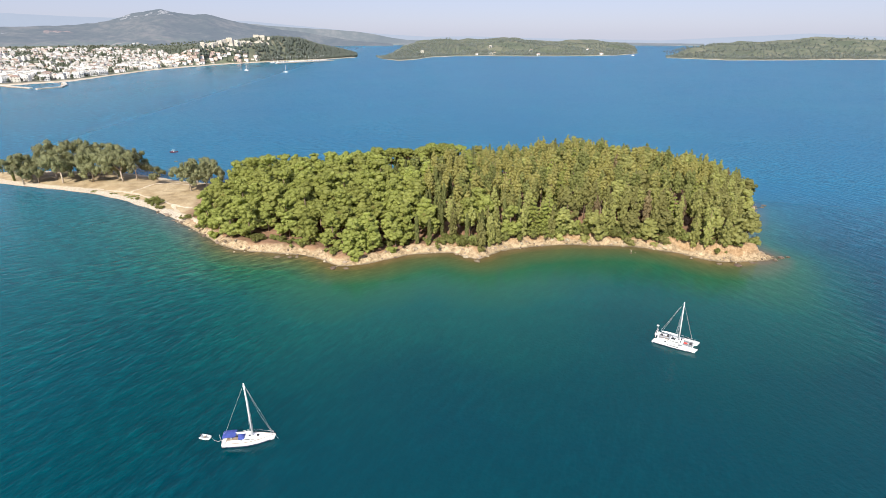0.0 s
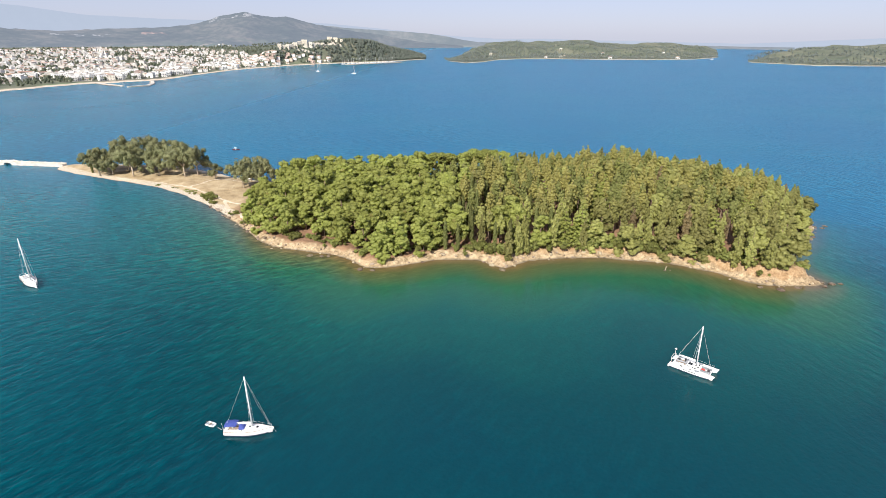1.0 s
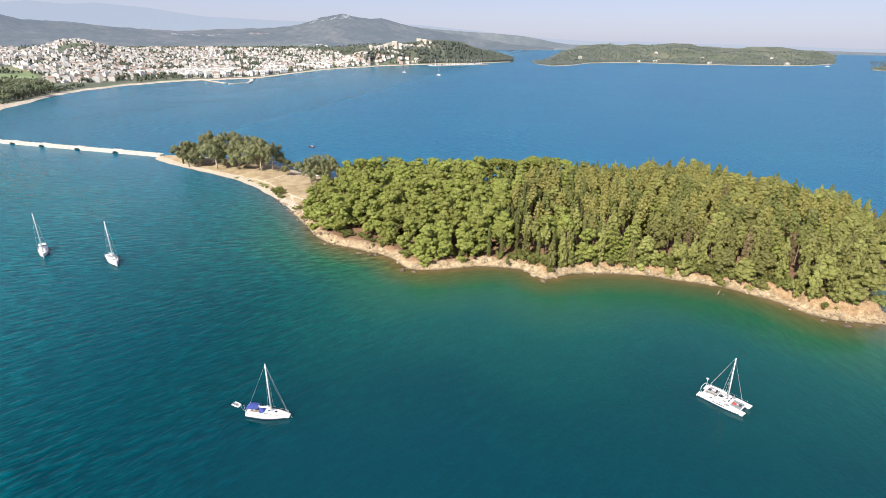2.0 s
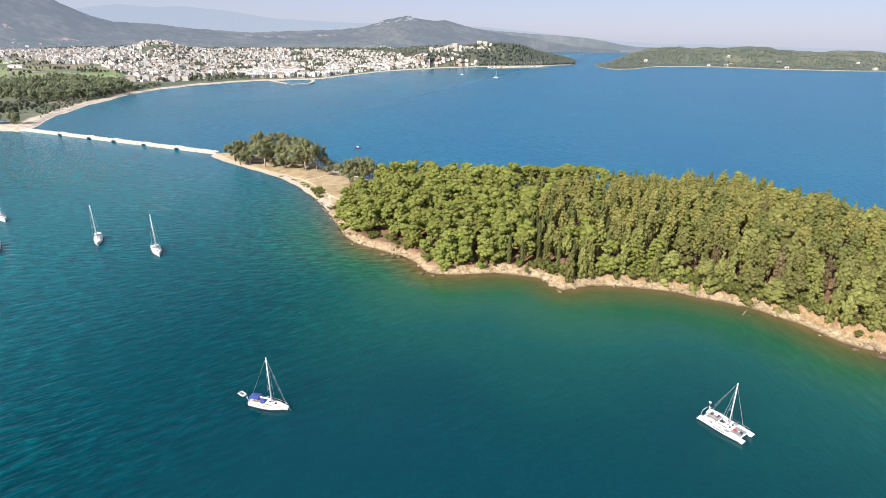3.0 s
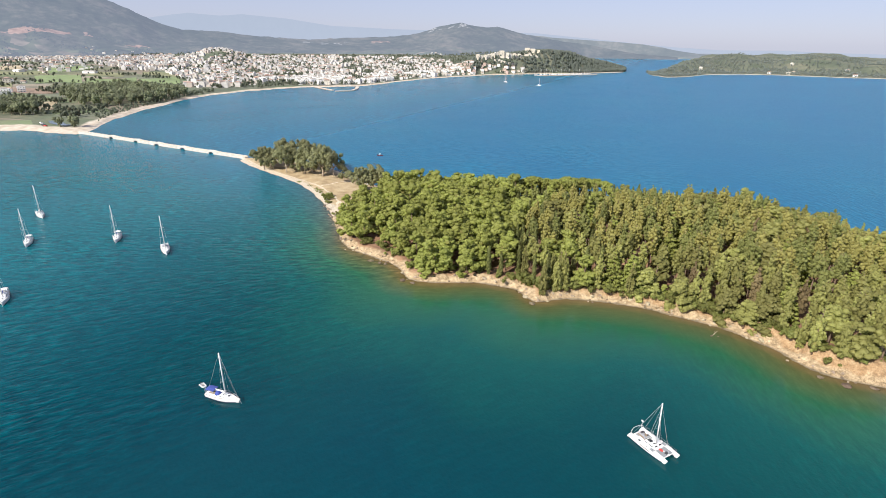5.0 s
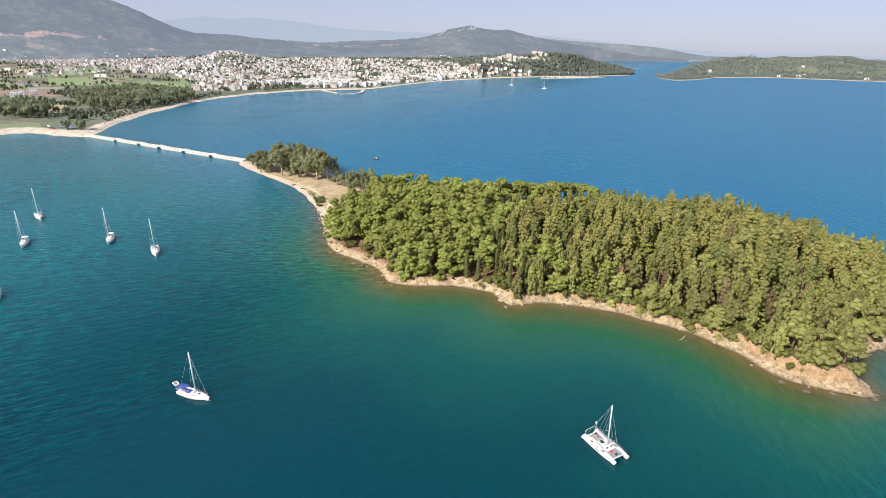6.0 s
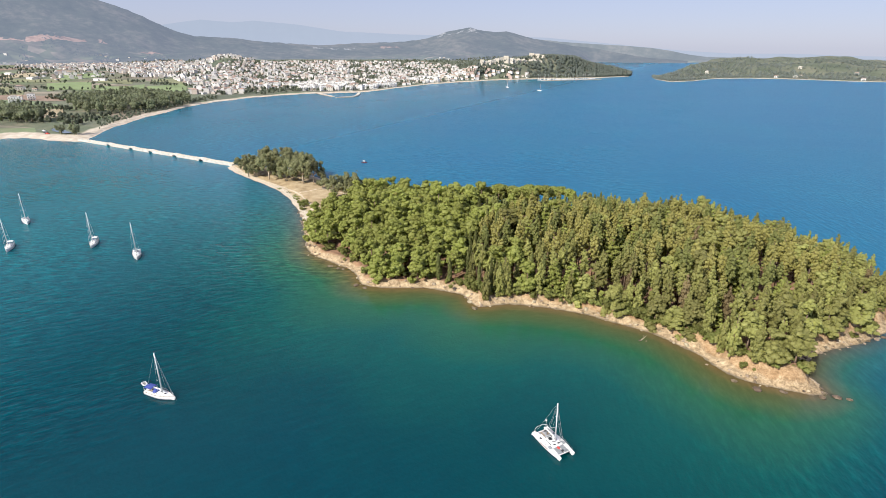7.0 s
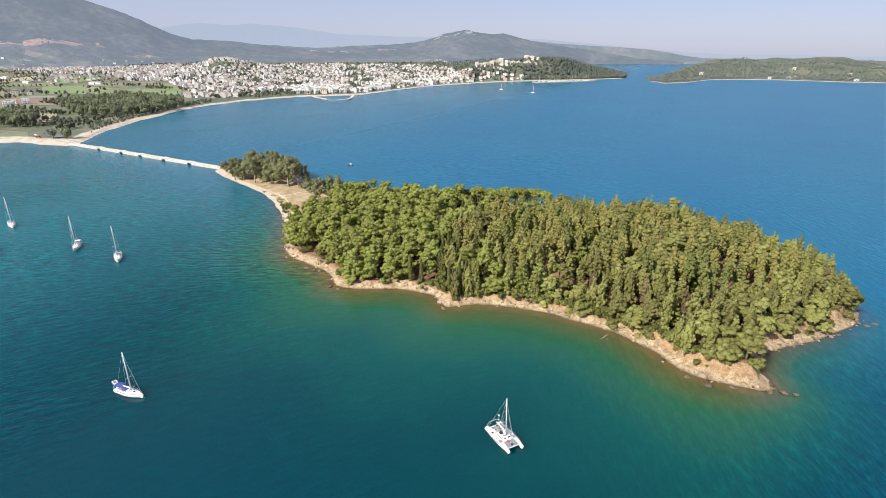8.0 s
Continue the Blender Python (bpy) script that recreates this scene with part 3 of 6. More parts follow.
A, S, R_, offs, xy, shp = land("mainland", BEACH, -80, -11.0, 0.3, PLAIN, 3000)
z = np.where(offs < 0, -1.0, plain_z(A, R_, offs) + 1.5 * grain(xy, 120, 2.0) * smooth_step(offs, 60, 300))
z = np.where((A > -11.6) & (R_ > 2250), -1, z)
sheet("mainland_ground", xy, z, shp, PLAIN, {"shore": offs * np.interp(A, [-80, -58.6, -57.6, -55.7, -53.5, -51.1, -48.7, -38], [1.0, 0.7, 0.45, 0.68, 0.76, 1.3, 1.7, 1.7]), "wood": np.maximum(smooth_step(A, -25.5, -23) * smooth_step(offs, 40, 80), 0.85 * smooth_step(A, -51, -48.5) * smooth_step(offs, 16, 45))}).update_tag()
tagged(bpy.data.objects["mainland_ground"], "flat coastal plain with fields, scrub and sandy beach", "ground", kind="structure")

A, S, R_, offs, xy, shp = land("headland", BEACH, -11.6, -6.3, 0.15, PLAIN, 0, 300)
z = plain_z(A, R_, offs) * (1 - smooth_step(offs, 170, 290)) - 1.5 * smooth_step(offs, 200, 300)
z = np.where(offs < 0, -1.0, z) - 3 * smooth_step(A, -6.7, -6.35)
tagged(sheet("headland_ground", xy, z, shp, PLAIN, {"shore": offs + 8, "wood": smooth_step(offs, 14, 40)}), "low wooded headland beside the strait", "headland", kind="structure")


def low_land(name, table, a0, a1, tops, deep, label):
    A, S, R_, offs, xy, shp = land(name, table, a0, a1, 0.25, PLAIN, 0, deep, 0.85)
    deeps = deep * (0.15 + 0.85 * smooth_step(A, a0, a0 + 7))
    ends = smooth_step(A, a0, a0 + 2.6) * (1 - smooth_step(A, a1 - 1.6, a1))
    z = (np.interp(A, tops[0], tops[1]) * smooth_step(offs, 0, deeps * 0.55) + (15 * grain(xy, 300, 4.0) + 8 * grain(xy, 120, 6.0)) * smooth_step(offs, 40, 300)) * ends
    z = np.where(offs < 0, -1.0, np.maximum(z, -0.5) + 2.0 * smooth_step(offs, 0, 15) * ends + 0.3)
    z = z - 3 * (1 - smooth_step(A, a0, a0 + 0.3)) - 3 * smooth_step(A, a1 - 0.3, a1)
    tagged(sheet(name, xy, z, shp, PLAIN, {"shore": offs + 24, "wood": 0.95 * smooth_step(offs, 4, 12)}), label, "shore land", kind="structure")
    grid_z = z.reshape(shp)
    ends_s = np.concatenate([[-0.02], np.linspace(0, 1, 60) ** 2.1])

    def height(az_, off_):
        far = deep * (0.15 + 0.85 * float(smooth_step(az_, a0, a0 + 7)))
        return float(np.interp(off_ / far, ends_s, grid_z[:, int(np.clip(round((az_ - a0) / 0.25), 0, shp[1] - 1))]))
    return height


strait_z = low_land("strait_ground", STRAIT, -4.7, 22.0, ([-5, -3, -1, 1, 3, 6, 9, 11, 14, 19, 22], [6, 13, 26, 38, 42, 40, 50, 42, 34, 30, 12]), 1500, "low green land across the strait")
eastern_z = low_land("eastern_ground", EASTERN, 23.9, 60.0, ([24, 26, 28, 30, 34, 36, 38.5, 41, 60], [4, 14, 27, 33, 36, 54, 44, 40, 34]), 1500, "low wooded shore across the bay")

# ---- far hills ----
HEIGHTS = {}


def ridge(name, table, a0, a1, r0, r1, mat, lift, label, rough=1.0, power=1.5):
    azs, s = np.arange(a0, a1 + 1e-6, 0.18), np.linspace(0, 1, 48)
    A, S = np.meshgrid(azs, s)
    A, S = A.ravel(), S.ravel()
    r = r0 + (r1 - r0) * S
    xy = np.column_stack([MIDDLE.x + r * np.sin(np.radians(A)), MIDDLE.y + r * np.cos(np.radians(A))])
    top = np.interp(A, table[:, 0], table[:, 1])
    spur = grain(xy, 420, 6.0) + 0.4 * grain(xy, 130, 9.0)
    inlet = 0.86 * smooth_step(A, -14.5, -10.5) * (1 if r1 < 4300 else 0)
    up = np.clip((S - inlet) / (1 - inlet), 0, 1)
    z = np.where((up <= 0) & (inlet > 0.02), -3, lift) + (top - lift) * (up ** power) + rough * 26 * spur * np.sin(up * math.pi) * np.clip(top / 150, 0.15, 1)
    z = z + rough * 5 * (up > 0) * grain(xy, 60, 4.0) * np.clip(top / 150, 0.1, 1)
    cut = 0.46 + 0.03 * grain(xy, 260, 3.0) + 0.03 * smooth_step(A, -60, -57.5)
    rag = smooth_step(grain(xy, 90, 8.0), -0.3, 0.05)
    scar = smooth_step(-np.abs(S - cut), -0.030, -0.012) * (1 - smooth_step(A, -56.6, -55.8)) * rag
    scar = np.maximum(scar, smooth_step(-np.abs(S - 0.44), -0.03, -0.014) * smooth_step(A, -54.6, -54.0) * (1 - smooth_step(A, -51.8, -51.3)) * smooth_step(grain(xy, 60, 15.0), -0.25, 0.1))
    scar = np.maximum(scar, 0.5 * smooth_step(-np.abs(S - 0.80), -0.08, -0.02) * smooth_step(A, -32.3, -31.9) * (1 - smooth_step(A, -30.2, -29.4)))
    near = 1.0 if name == "backdrop_hill" else 0.0
    scar = scar * near
    bare = near * smooth_step(S, 0.86, 0.95) * smooth_step(A, -26.9, -26.2) * (1 - smooth_step(A, -22.2, -21.6)) * smooth_step(grain(xy, 55, 11.0), -0.06, 0.2)
    # quarries: pale cuts along the low ridge
    bare = np.maximum(bare, near * smooth_step(-np.abs(S - 0.84), -0.07, -0.03) * smooth_step(A, -39.5, -38.6) * (1 - smooth_step(A, -34.6, -33.8)) * smooth_step(grain(xy, 70, 17.0), -0.05, 0.15))
    bare = np.maximum(bare, 0.5 * smooth_step(-np.abs(S - 0.35), -0.14, -0.08) * smooth_step(A, -11.2, -10.4) * (1 - smooth_step(A, -6.2, -5.6)) * smooth_step(grain(xy, 110, 21.0), 0.0, 0.15)) if name == "backdrop_shore" else bare
    HEIGHTS[name] = (azs, r0, r1, z.reshape(len(s), len(azs)))
    return tagged(sheet(name, xy, z, (len(s), len(azs)), mat, {"scar": scar, "bare": bare, "low": 1 - smooth_step(S, 0.26, 0.52)}), label, "hills", kind="structure")


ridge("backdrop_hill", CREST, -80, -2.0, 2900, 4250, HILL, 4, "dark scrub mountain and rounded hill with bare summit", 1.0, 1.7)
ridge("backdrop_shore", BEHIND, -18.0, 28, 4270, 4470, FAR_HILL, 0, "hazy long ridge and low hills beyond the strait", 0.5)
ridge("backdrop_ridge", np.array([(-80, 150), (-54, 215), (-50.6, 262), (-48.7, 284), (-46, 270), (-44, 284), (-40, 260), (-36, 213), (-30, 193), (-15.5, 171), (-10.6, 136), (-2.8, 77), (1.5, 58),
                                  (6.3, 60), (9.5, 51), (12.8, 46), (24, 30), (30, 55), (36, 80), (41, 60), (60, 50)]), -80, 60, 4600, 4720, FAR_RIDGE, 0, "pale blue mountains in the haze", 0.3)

# ---- trees ----
_g = (1 + 5 ** 0.5) / 2
ICO_V = np.array([(-1, _g, 0), (1, _g, 0), (-1, -_g, 0), (1, -_g, 0), (0, -1, _g), (0, 1, _g), (0, -1, -_g), (0, 1, -_g), (_g, 0, -1), (_g, 0, 1), (-_g, 0, -1), (-_g, 0, 1)]) / math.hypot(1, _g)
ICO_F = np.array([(0, 11, 5), (0, 5, 1), (0, 1, 7), (0, 7, 10), (0, 10, 11), (1, 5, 9), (5, 11, 4), (11, 10, 2), (10, 7, 6), (7, 1, 8), (3, 9, 4), (3, 4, 2), (3, 2, 6), (3, 6, 8), (3, 8, 9),
                  (4, 9, 5), (2, 4, 11), (6, 2, 10), (8, 6, 7), (9, 8, 1)])


def unit(a):
    return a / np.maximum(np.linalg.norm(a, axis=-1, keepdims=True), 1e-9)


def crown_mesh(name, rs, centres, radii, per, size, mat, squash=(1, 1, 0.85), up=0.35, core=0.72, stretch=1.0, shell=(0.70, 1.14)):
    """A crown of leaf tufts: round every clump a shell of small pointed sprays turned outwards, over a rough heart."""
    c, r, q = np.array(centres, float), np.array(radii, float), np.array(squash)
    k = np.repeat(np.arange(len(c)), per)
    d = rs.normal(size=(len(k), 3))
    d[:, 2] += up
    d = unit(d)
    p = c[k] + d * q * (r[k] * rs.uniform(shell[0], shell[1], len(k)))[:, None]
    n = unit(d + 0.22 * rs.normal(size=d.shape) + np.array([0, 0, 0.2]))
    t = unit(np.cross(n, rs.normal(size=n.shape)))
    t[:, 2] = t[:, 2] * stretch + 0.15
    b = np.cross(n, t)
    s = (size * rs.uniform(0.65, 1.35, len(k)))[:, None]
    leaf = np.stack([p - t * s * 0.5 + b * s * 0.42, p - t * s * 0.5 - b * s * 0.42, p + t * s * 0.75 - n * s * 0.12], 1).reshape(-1, 3)
    faces = np.arange(len(leaf)).reshape(-1, 3)
    heart = c[:, None] + ICO_V * q * (r * core)[:, None, None] * rs.uniform(0.8, 1.15, (len(c), 12, 1))
    hearts = (ICO_F[None] + len(leaf) + 12 * np.arange(len(c))[:, None, None]).reshape(-1, 3)
    me = bpy.data.meshes.new(name)
    me.from_pydata(np.concatenate([leaf, heart.reshape(-1, 3)]).tolist(), [], np.concatenate([faces, hearts]).tolist())
    me.materials.append(mat)
    me.update()
    return me


def tree(name, crown, trunk_shape, bark):
    t = new(name)
    part("trunk", trunk_shape, bark, t, smooth=True)
    new("crown", crown).parent = t
    return t


def aleppo_pine(rs, h, low=0.58, leaf=None):
    """Broad rounded pine: several domes of tufts on spreading limbs."""
    lean = rs.uniform(-0.6, 0.6, 2)
    trunk = Shape().tube([(0, 0, -0.4), (lean[0] * 0.3, lean[1] * 0.3, h * 0.3), (lean[0], lean[1], h * 0.62), (lean[0], lean[1], h * 0.85)], [0.32, 0.25, 0.17, 0.06])
    centres, radii = [], []
    lobes = rs.randint(9, 12)
    for i in range(lobes):
        a, far = i * 2.4 + rs.uniform(-0.4, 0.4), rs.uniform(0.35, 1.0) * 3.5 if i else 0.0
        z = h * (0.84 - low * (far / 3.3) ** 1.1 * rs.uniform(0.5, 1.2)) if i else h * 0.82
        lc, lr = np.array([lean[0] + far * math.cos(a), lean[1] + far * math.sin(a), z]), rs.uniform(1.8, 2.5)
        centres.append(lc)
        radii.append(lr * 0.8)
        for _ in range(8):
            d = unit(rs.normal(size=3) + np.array([0, 0, 0.45]))
            centres.append(lc + d * lr * rs.uniform(0.8, 1.1) * np.array([1, 1, 0.72]))
            radii.append(rs.uniform(0.65, 1.15))
    return tree("aleppo_pine", crown_mesh("crown", rs, centres, radii, 28, 0.42, leaf or PINE_LEAF, (1.05, 1.05, 0.8), 0.35, 0.93, 1.0, (0.86, 1.15)), trunk, PINE_BARK)


def slender_pine(rs, h, wide=2.3, leaf=None, low=0.10, per=18, tall=1.0):
    """Tall narrow conifer of a close plantation: short drooping boughs up a straight stem, bare below, with a rounded head."""
    trunk = Shape().tube([(0, 0, -0.4), (rs.uniform(-0.2, 0.2), rs.uniform(-0.2, 0.2), h * 0.5), (0, 0, h * 0.97)], [0.22, 0.15, 0.03])
    centres, radii = [], []
    z = h * (low + rs.uniform(-0.04, 0.06))
    sway = rs.uniform(-0.5, 0.5, 2)
    while z < h * 0.99:
        f = z / h
        r = wide * (1 - f ** 3.2) * rs.uniform(0.7, 1.2) * min(1.0, 0.6 + (f - low) * 2.5) + 0.22
        n = max(1, int(round(r * 1.9)))
        a0 = rs.uniform(0, 6)
        for k in range(n):
            a = a0 + k * math.tau / n + rs.uniform(-0.35, 0.35)
            long = rs.uniform(0.6, 1.15)
            for q, w in ((0.38, 0.66), (0.86, 0.50)) if r > 0.9 else ((0.6, 0.5),):
                rr = r * q * long
                centres.append((sway[0] * f * f + rr * math.cos(a), sway[1] * f * f + rr * math.sin(a), z - 0.2 * rr + rs.uniform(-0.3, 0.3)))
                radii.append(w * rs.uniform(0.75, 1.3) * (0.6 + 0.4 * min(1, r / 1.2)))
        z += rs.uniform(0.75, 1.05)
    return tree("slender_pine", crown_mesh("crown", rs, centres, radii, per, 0.42, leaf or FIR_LEAF, (1.1 / tall ** 0.5, 1.1 / tall ** 0.5, 0.85 * tall), 0.3, 0.9, 1.3, (0.8, 1.2)), trunk, PINE_BARK)


def layered_pine(rs, h):
    """Conifer with flat separate tiers of boughs."""
    trunk = Shape().tube([(0, 0, -0.4), (0, 0, h * 0.97)], [0.28, 0.04])
    centres, radii = [], []
    tiers = 9
    for i in range(tiers):
        f = i / (tiers - 1)
        z, r = h * (0.16 + 0.82 * f), 4.0 * (1 - f) ** 0.8 + 0.2
        n = max(1, int(r * 2.6))
        for k in range(n):
            a = i * 1.3 + k * math.tau / n + rs.uniform(-0.2, 0.2)
            for q in ((0.92, 0.5) if r > 1.5 else (0.7,)):
                centres.append((r * q * math.cos(a), r * q * math.sin(a), z - 0.25 * r * q))
                radii.append(rs.uniform(0.65, 0.95))
    return tree("layered_pine", crown_mesh("crown", rs, centres, radii, 50, 0.42, PINE_LEAF, (1, 1, 0.55), 0.3), trunk, PINE_BARK)


def cypress(rs, h):
    trunk = Shape().tube([(0, 0, -0.4), (0, 0, h * 0.9)], [0.16, 0.03])
    centres, radii = [], []
    for i in range(34):
        f = i / 33
        r = 0.75 * math.sin(math.pi * min(1, 0.16 + f * 0.84)) ** 0.6 + 0.05
        a = i * 2.4
        centres.append((r * 0.5 * math.cos(a), r * 0.5 * math.sin(a), h * (0.05 + 0.92 * f)))
        radii.append(r * 0.75 + 0.1)
    return tree("cypress", crown_mesh("crown", rs, centres, radii, 46, 0.36, CYPRESS_LEAF, (1, 1, 1.5), 0.3, 0.75, 1.8), trunk, PINE_BARK)


def gum_tree(rs, h, wide=1.35, detail=64, masses=9, leaf=None):
    """Eucalyptus: pale forked trunk, and hanging masses of grey-green leaves with gaps."""
    trunk = Shape().tube([(0, 0, -0.4), (0.2, 0.1, h * 0.18), (0.3, 0.2, h * 0.34)], [0.5, 0.4, 0.32], 7)
    centres, radii = [], []
    limbs, limb_list = rs.randint(6, 8), []
    for i in range(limbs):
        a = i * math.tau / limbs + rs.uniform(-0.4, 0.4)
        far, z = rs.uniform(0.14, 0.30) * h * wide, h * (rs.uniform(0.36, 0.78) if masses > 6 else rs.uniform(0.22, 0.74))
        tip = np.array([far * math.cos(a), far * math.sin(a), z])
        limb_list.append(Shape().tube([(0.3, 0.2, h * 0.32), tuple(tip * np.array([0.5, 0.5, 0]) + np.array([0, 0, h * 0.48])), tuple(tip)], [0.26, 0.16, 0.05], 6))
        for _ in range(masses):
            d = unit(rs.normal(size=3) + np.array([0, 0, 0.15]))
            centres.append(tip + d * rs.uniform(0.5, 1.0) * 0.17 * h * np.array([1, 1, 0.95]) + np.array([0, 0, rs.uniform(-0.06, 0.03) * h]))
            radii.append(rs.uniform(1.1, 1.9) * h / 17 * (11 / masses) ** 0.4)
    for _ in range(8 if masses > 6 else 3):
        centres.append(np.array([rs.uniform(-0.15, 0.15) * h, rs.uniform(-0.15, 0.15) * h, h * rs.uniform(0.75, 0.97)]))
        radii.append(rs.uniform(1.0, 1.7) * h / 17)
    t = tree("eucalyptus", crown_mesh("crown", rs, centres, radii, detail, (0.5 if masses > 6 else 0.9) * h / 17, leaf or GUM_LEAF, (1, 1, 1.05), 0.2, 0.70, 1.3), trunk, GUM_BARK)
    for s in limb_list if masses > 6 else []:
        part("limb", s, GUM_BARK, t, smooth=True)
    return t


def shrub(rs):
    n = rs.randint(8, 13)
    c = [(rs.normal() * 0.8, rs.normal() * 0.8, rs.uniform(0.35, 1.25)) for _ in range(n)]
    s = new("shrub")
    part("stem", Shape().tube([(0, 0, -0.3), (0.1, 0, 0.7)], [0.09, 0.04], 5), PINE_BARK, s)
    new("crown", crown_mesh("crown", rs, c, rs.uniform(0.45, 0.8, n), 50, 0.34, BUSH_LEAF)).parent = s
    return s


def bare_pine(rs, h):
    """Umbrella pine with a long bare stem."""
    t = Shape().tube([(0, 0, -0.4), (0.3, 0, h * 0.4), (0.1, 0.2, h * 0.85)], [0.26, 0.2, 0.1])
    c, r = [], []
    for i in range(40):
        a, far = i * 2.4, 3.0 * math.sqrt((i % 26) / 26)
        c.append((far * math.cos(a), far * math.sin(a), h * (0.92 if i < 26 else 0.80) - 0.10 * far ** 2 + rs.uniform(-0.8, 0.6)))
        r.append(rs.uniform(0.7, 1.1))
    made = tree("umbrella_pine", crown_mesh("crown", rs, c, r, 60, 0.42, PINE_LEAF), t, PINE_BARK)
    for p in c[6:26:5]:
        part("limb", Shape().tube([(0.1, 0.2, h * 0.68), p], [0.09, 0.03], 5), PINE_BARK, made)
    return made


rs = np.random.RandomState(11)
KINDS = {
    "aleppo": [aleppo_pine(rs, h) for h in (12.5, 13.5, 14.5, 13.0, 15.0, 14.0)],
    "olive": [aleppo_pine(rs, h, 0.6, FIR_LEAF) for h in (15.0, 16.0)],
    "olive_edge": [aleppo_pine(rs, h, 0.82, FIR_LEAF) for h in (9.5, 11.0)],
    "edge": [aleppo_pine(rs, h, 0.80) for h in (11.5, 12.5, 13.0)],
    "slender": [slender_pine(rs, h, w, None, 0.42, 18, 1.3) for h, w in ((14, 2.4), (15.5, 2.5), (15, 2.2), (16.5, 2.6), (16, 2.4), (14.5, 2.6), (15.2, 2.5))],
    "slender_edge": [slender_pine(rs, h, w, None, 0.12, 18, 1.7) for h, w in ((13.5, 1.7), (15.5, 1.9), (14.5, 1.5), (12.5, 1.8), (16, 1.7))],
    "dry": [slender_pine(rs, 13.5, 1.6, DRY_LEAF, 0.25, 18, 1.6), slender_pine(rs, 12.5, 1.4, DRY_LEAF, 0.2, 18, 1.6)],
    "layered": [layered_pine(rs, 14.5), layered_pine(rs, 13.5)],
    "cypress": [cypress(rs, h) for h in (13, 15, 11.5)],
    "umbrella": [bare_pine(rs, 17), bare_pine(rs, 16)],
    "gum": [gum_tree(rs, h) for h in (18.5, 20, 18, 19)],
    "shrub": [shrub(rs) for _ in range(4)],
}
LABELS = {
    "aleppo": ("bright green rounded pine on the wooded island", "pine tree", "rounded pines of the island"),
    "olive": ("olive-green spreading pine among slender pines", "pine tree", "spreading pines of the island"),
    "olive_edge": ("olive-green pine with boughs down to the bank", "pine tree", "spreading pines of the island"),
    "edge": ("bright green pine with boughs down to the bank", "pine tree", "rounded pines of the island"),
    "slender": ("tall slender olive-green pine in a close stand", "pine tree", "slender pines of the island"),
    "slender_edge": ("tall slender olive-green pine with boughs to its foot", "pine tree", "slender pines of the island"),
    "dry": ("half-dead slender pine with brown needles", "pine tree", "slender pines of the island"),
    "layered": ("pine with flat tiers of green boughs by the bank", "pine tree", "tiered pines of the island"),
    "cypress": ("dark narrow cypress among the pines", "cypress", "cypresses of the island"),
    "umbrella": ("pine with bare pale stem and flat crown", "pine tree", "bare-stemmed pines of the island"),
    "gum": ("grey-green eucalyptus with pale trunk on dry grass", "eucalyptus tree", "eucalyptus trees on the spit"),
    "shrub": ("low green shrub on the stony bank", "shrub", "shrubs along the bank"),
}
used = set()


def plant(kind, x, y, z, size=1.0, turn=None, tall=1.0):
    """A tree of that kind at its place; the first of each build is moved there itself."""
    first = KINDS[kind][rs.randint(len(KINDS[kind]))]
    m = pose(x, y, z, 0, 0, rs.uniform(0, 360) if turn is None else turn) @ Matrix.Diagonal((size, size, size * tall, 1))
    label, category, group = LABELS[kind]
    if first.name in used:
        t = copy_thing(first, m)
        t.matrix_basis = m
    else:
        used.add(first.name)
        t = first
        t.matrix_basis = m
    return tagged(t, label, category, group)


def joined(name, trees, mat):
    """One part of all the trees of a close stand, as one mesh."""
    v, f, base = [], [], 0
    for t, m in trees:
        me = next(o for o in t.children if o.name.startswith(name)).data
        co = np.empty(len(me.vertices) * 3)
        me.vertices.foreach_get("co", co)
        v.append(np.column_stack([co.reshape(-1, 3), np.ones(len(me.vertices))]) @ np.array(m).T[:, :3])
        f += [tuple(i + base for i in p.vertices) for p in me.polygons]
        base += len(me.vertices)
    me = bpy.data.meshes.new(name)
    me.from_pydata(np.concatenate(v).tolist(), [], f)
    me.materials.append(mat)
    me.update()
    return me


# planting plan of the wood: candidates on a jittered scatter, kept apart, by stand
# the pines that stand out of the wood, and the clearing before the bare-stemmed ones
FEATURED = (("edge", -22, 189, 1.15), ("edge", -30, 195, 1.1), ("edge", -80, 214, 1.0), ("edge", -74, 210, 0.95), ("layered", 57, 204.5, 1.15), ("olive_edge", 124, 183.5, 1.15),
            ("olive_edge", 131, 185, 1.1), ("olive_edge", 118, 188, 1.2), ("cypress", 30, 290, 1.2), ("cypress", 36, 296, 1.2), ("olive", 156, 240, 0.85), ("olive", 99, 310, 1.28), ("edge", 69, 202.5, 0.42),
            ("umbrella", -10, 301, 1.0), ("umbrella", -3, 303, 1.05), ("umbrella", 4, 300, 0.98), ("umbrella", -16, 298, 0.95))
CLEARING = (-5, 284)
spots, deep = [(x, y, 5.0) for _, x, y, _ in FEATURED], []
DEEP = [slender_pine(rs, h, w, None, 0.5, 12, 1.25) for h, w in ((14, 2.5), (15.5, 2.6), (15, 2.3), (16.5, 2.6), (14.6, 2.6))]
cand = np.column_stack([rs.uniform(-100, 172, 14000), rs.uniform(180, 322, 14000)])
cz, cd = island_rise(cand)
edge = np.interp(cand[:, 0], [-100, -90, -70, -55, -40, -20, 20, 30, 60, 100, 125, 140], [3.2, 3.2, 3.8, 13, 5.5, 2.6, 2.9, 2.4, 2.9, 3.8, 4.0, 4.5])
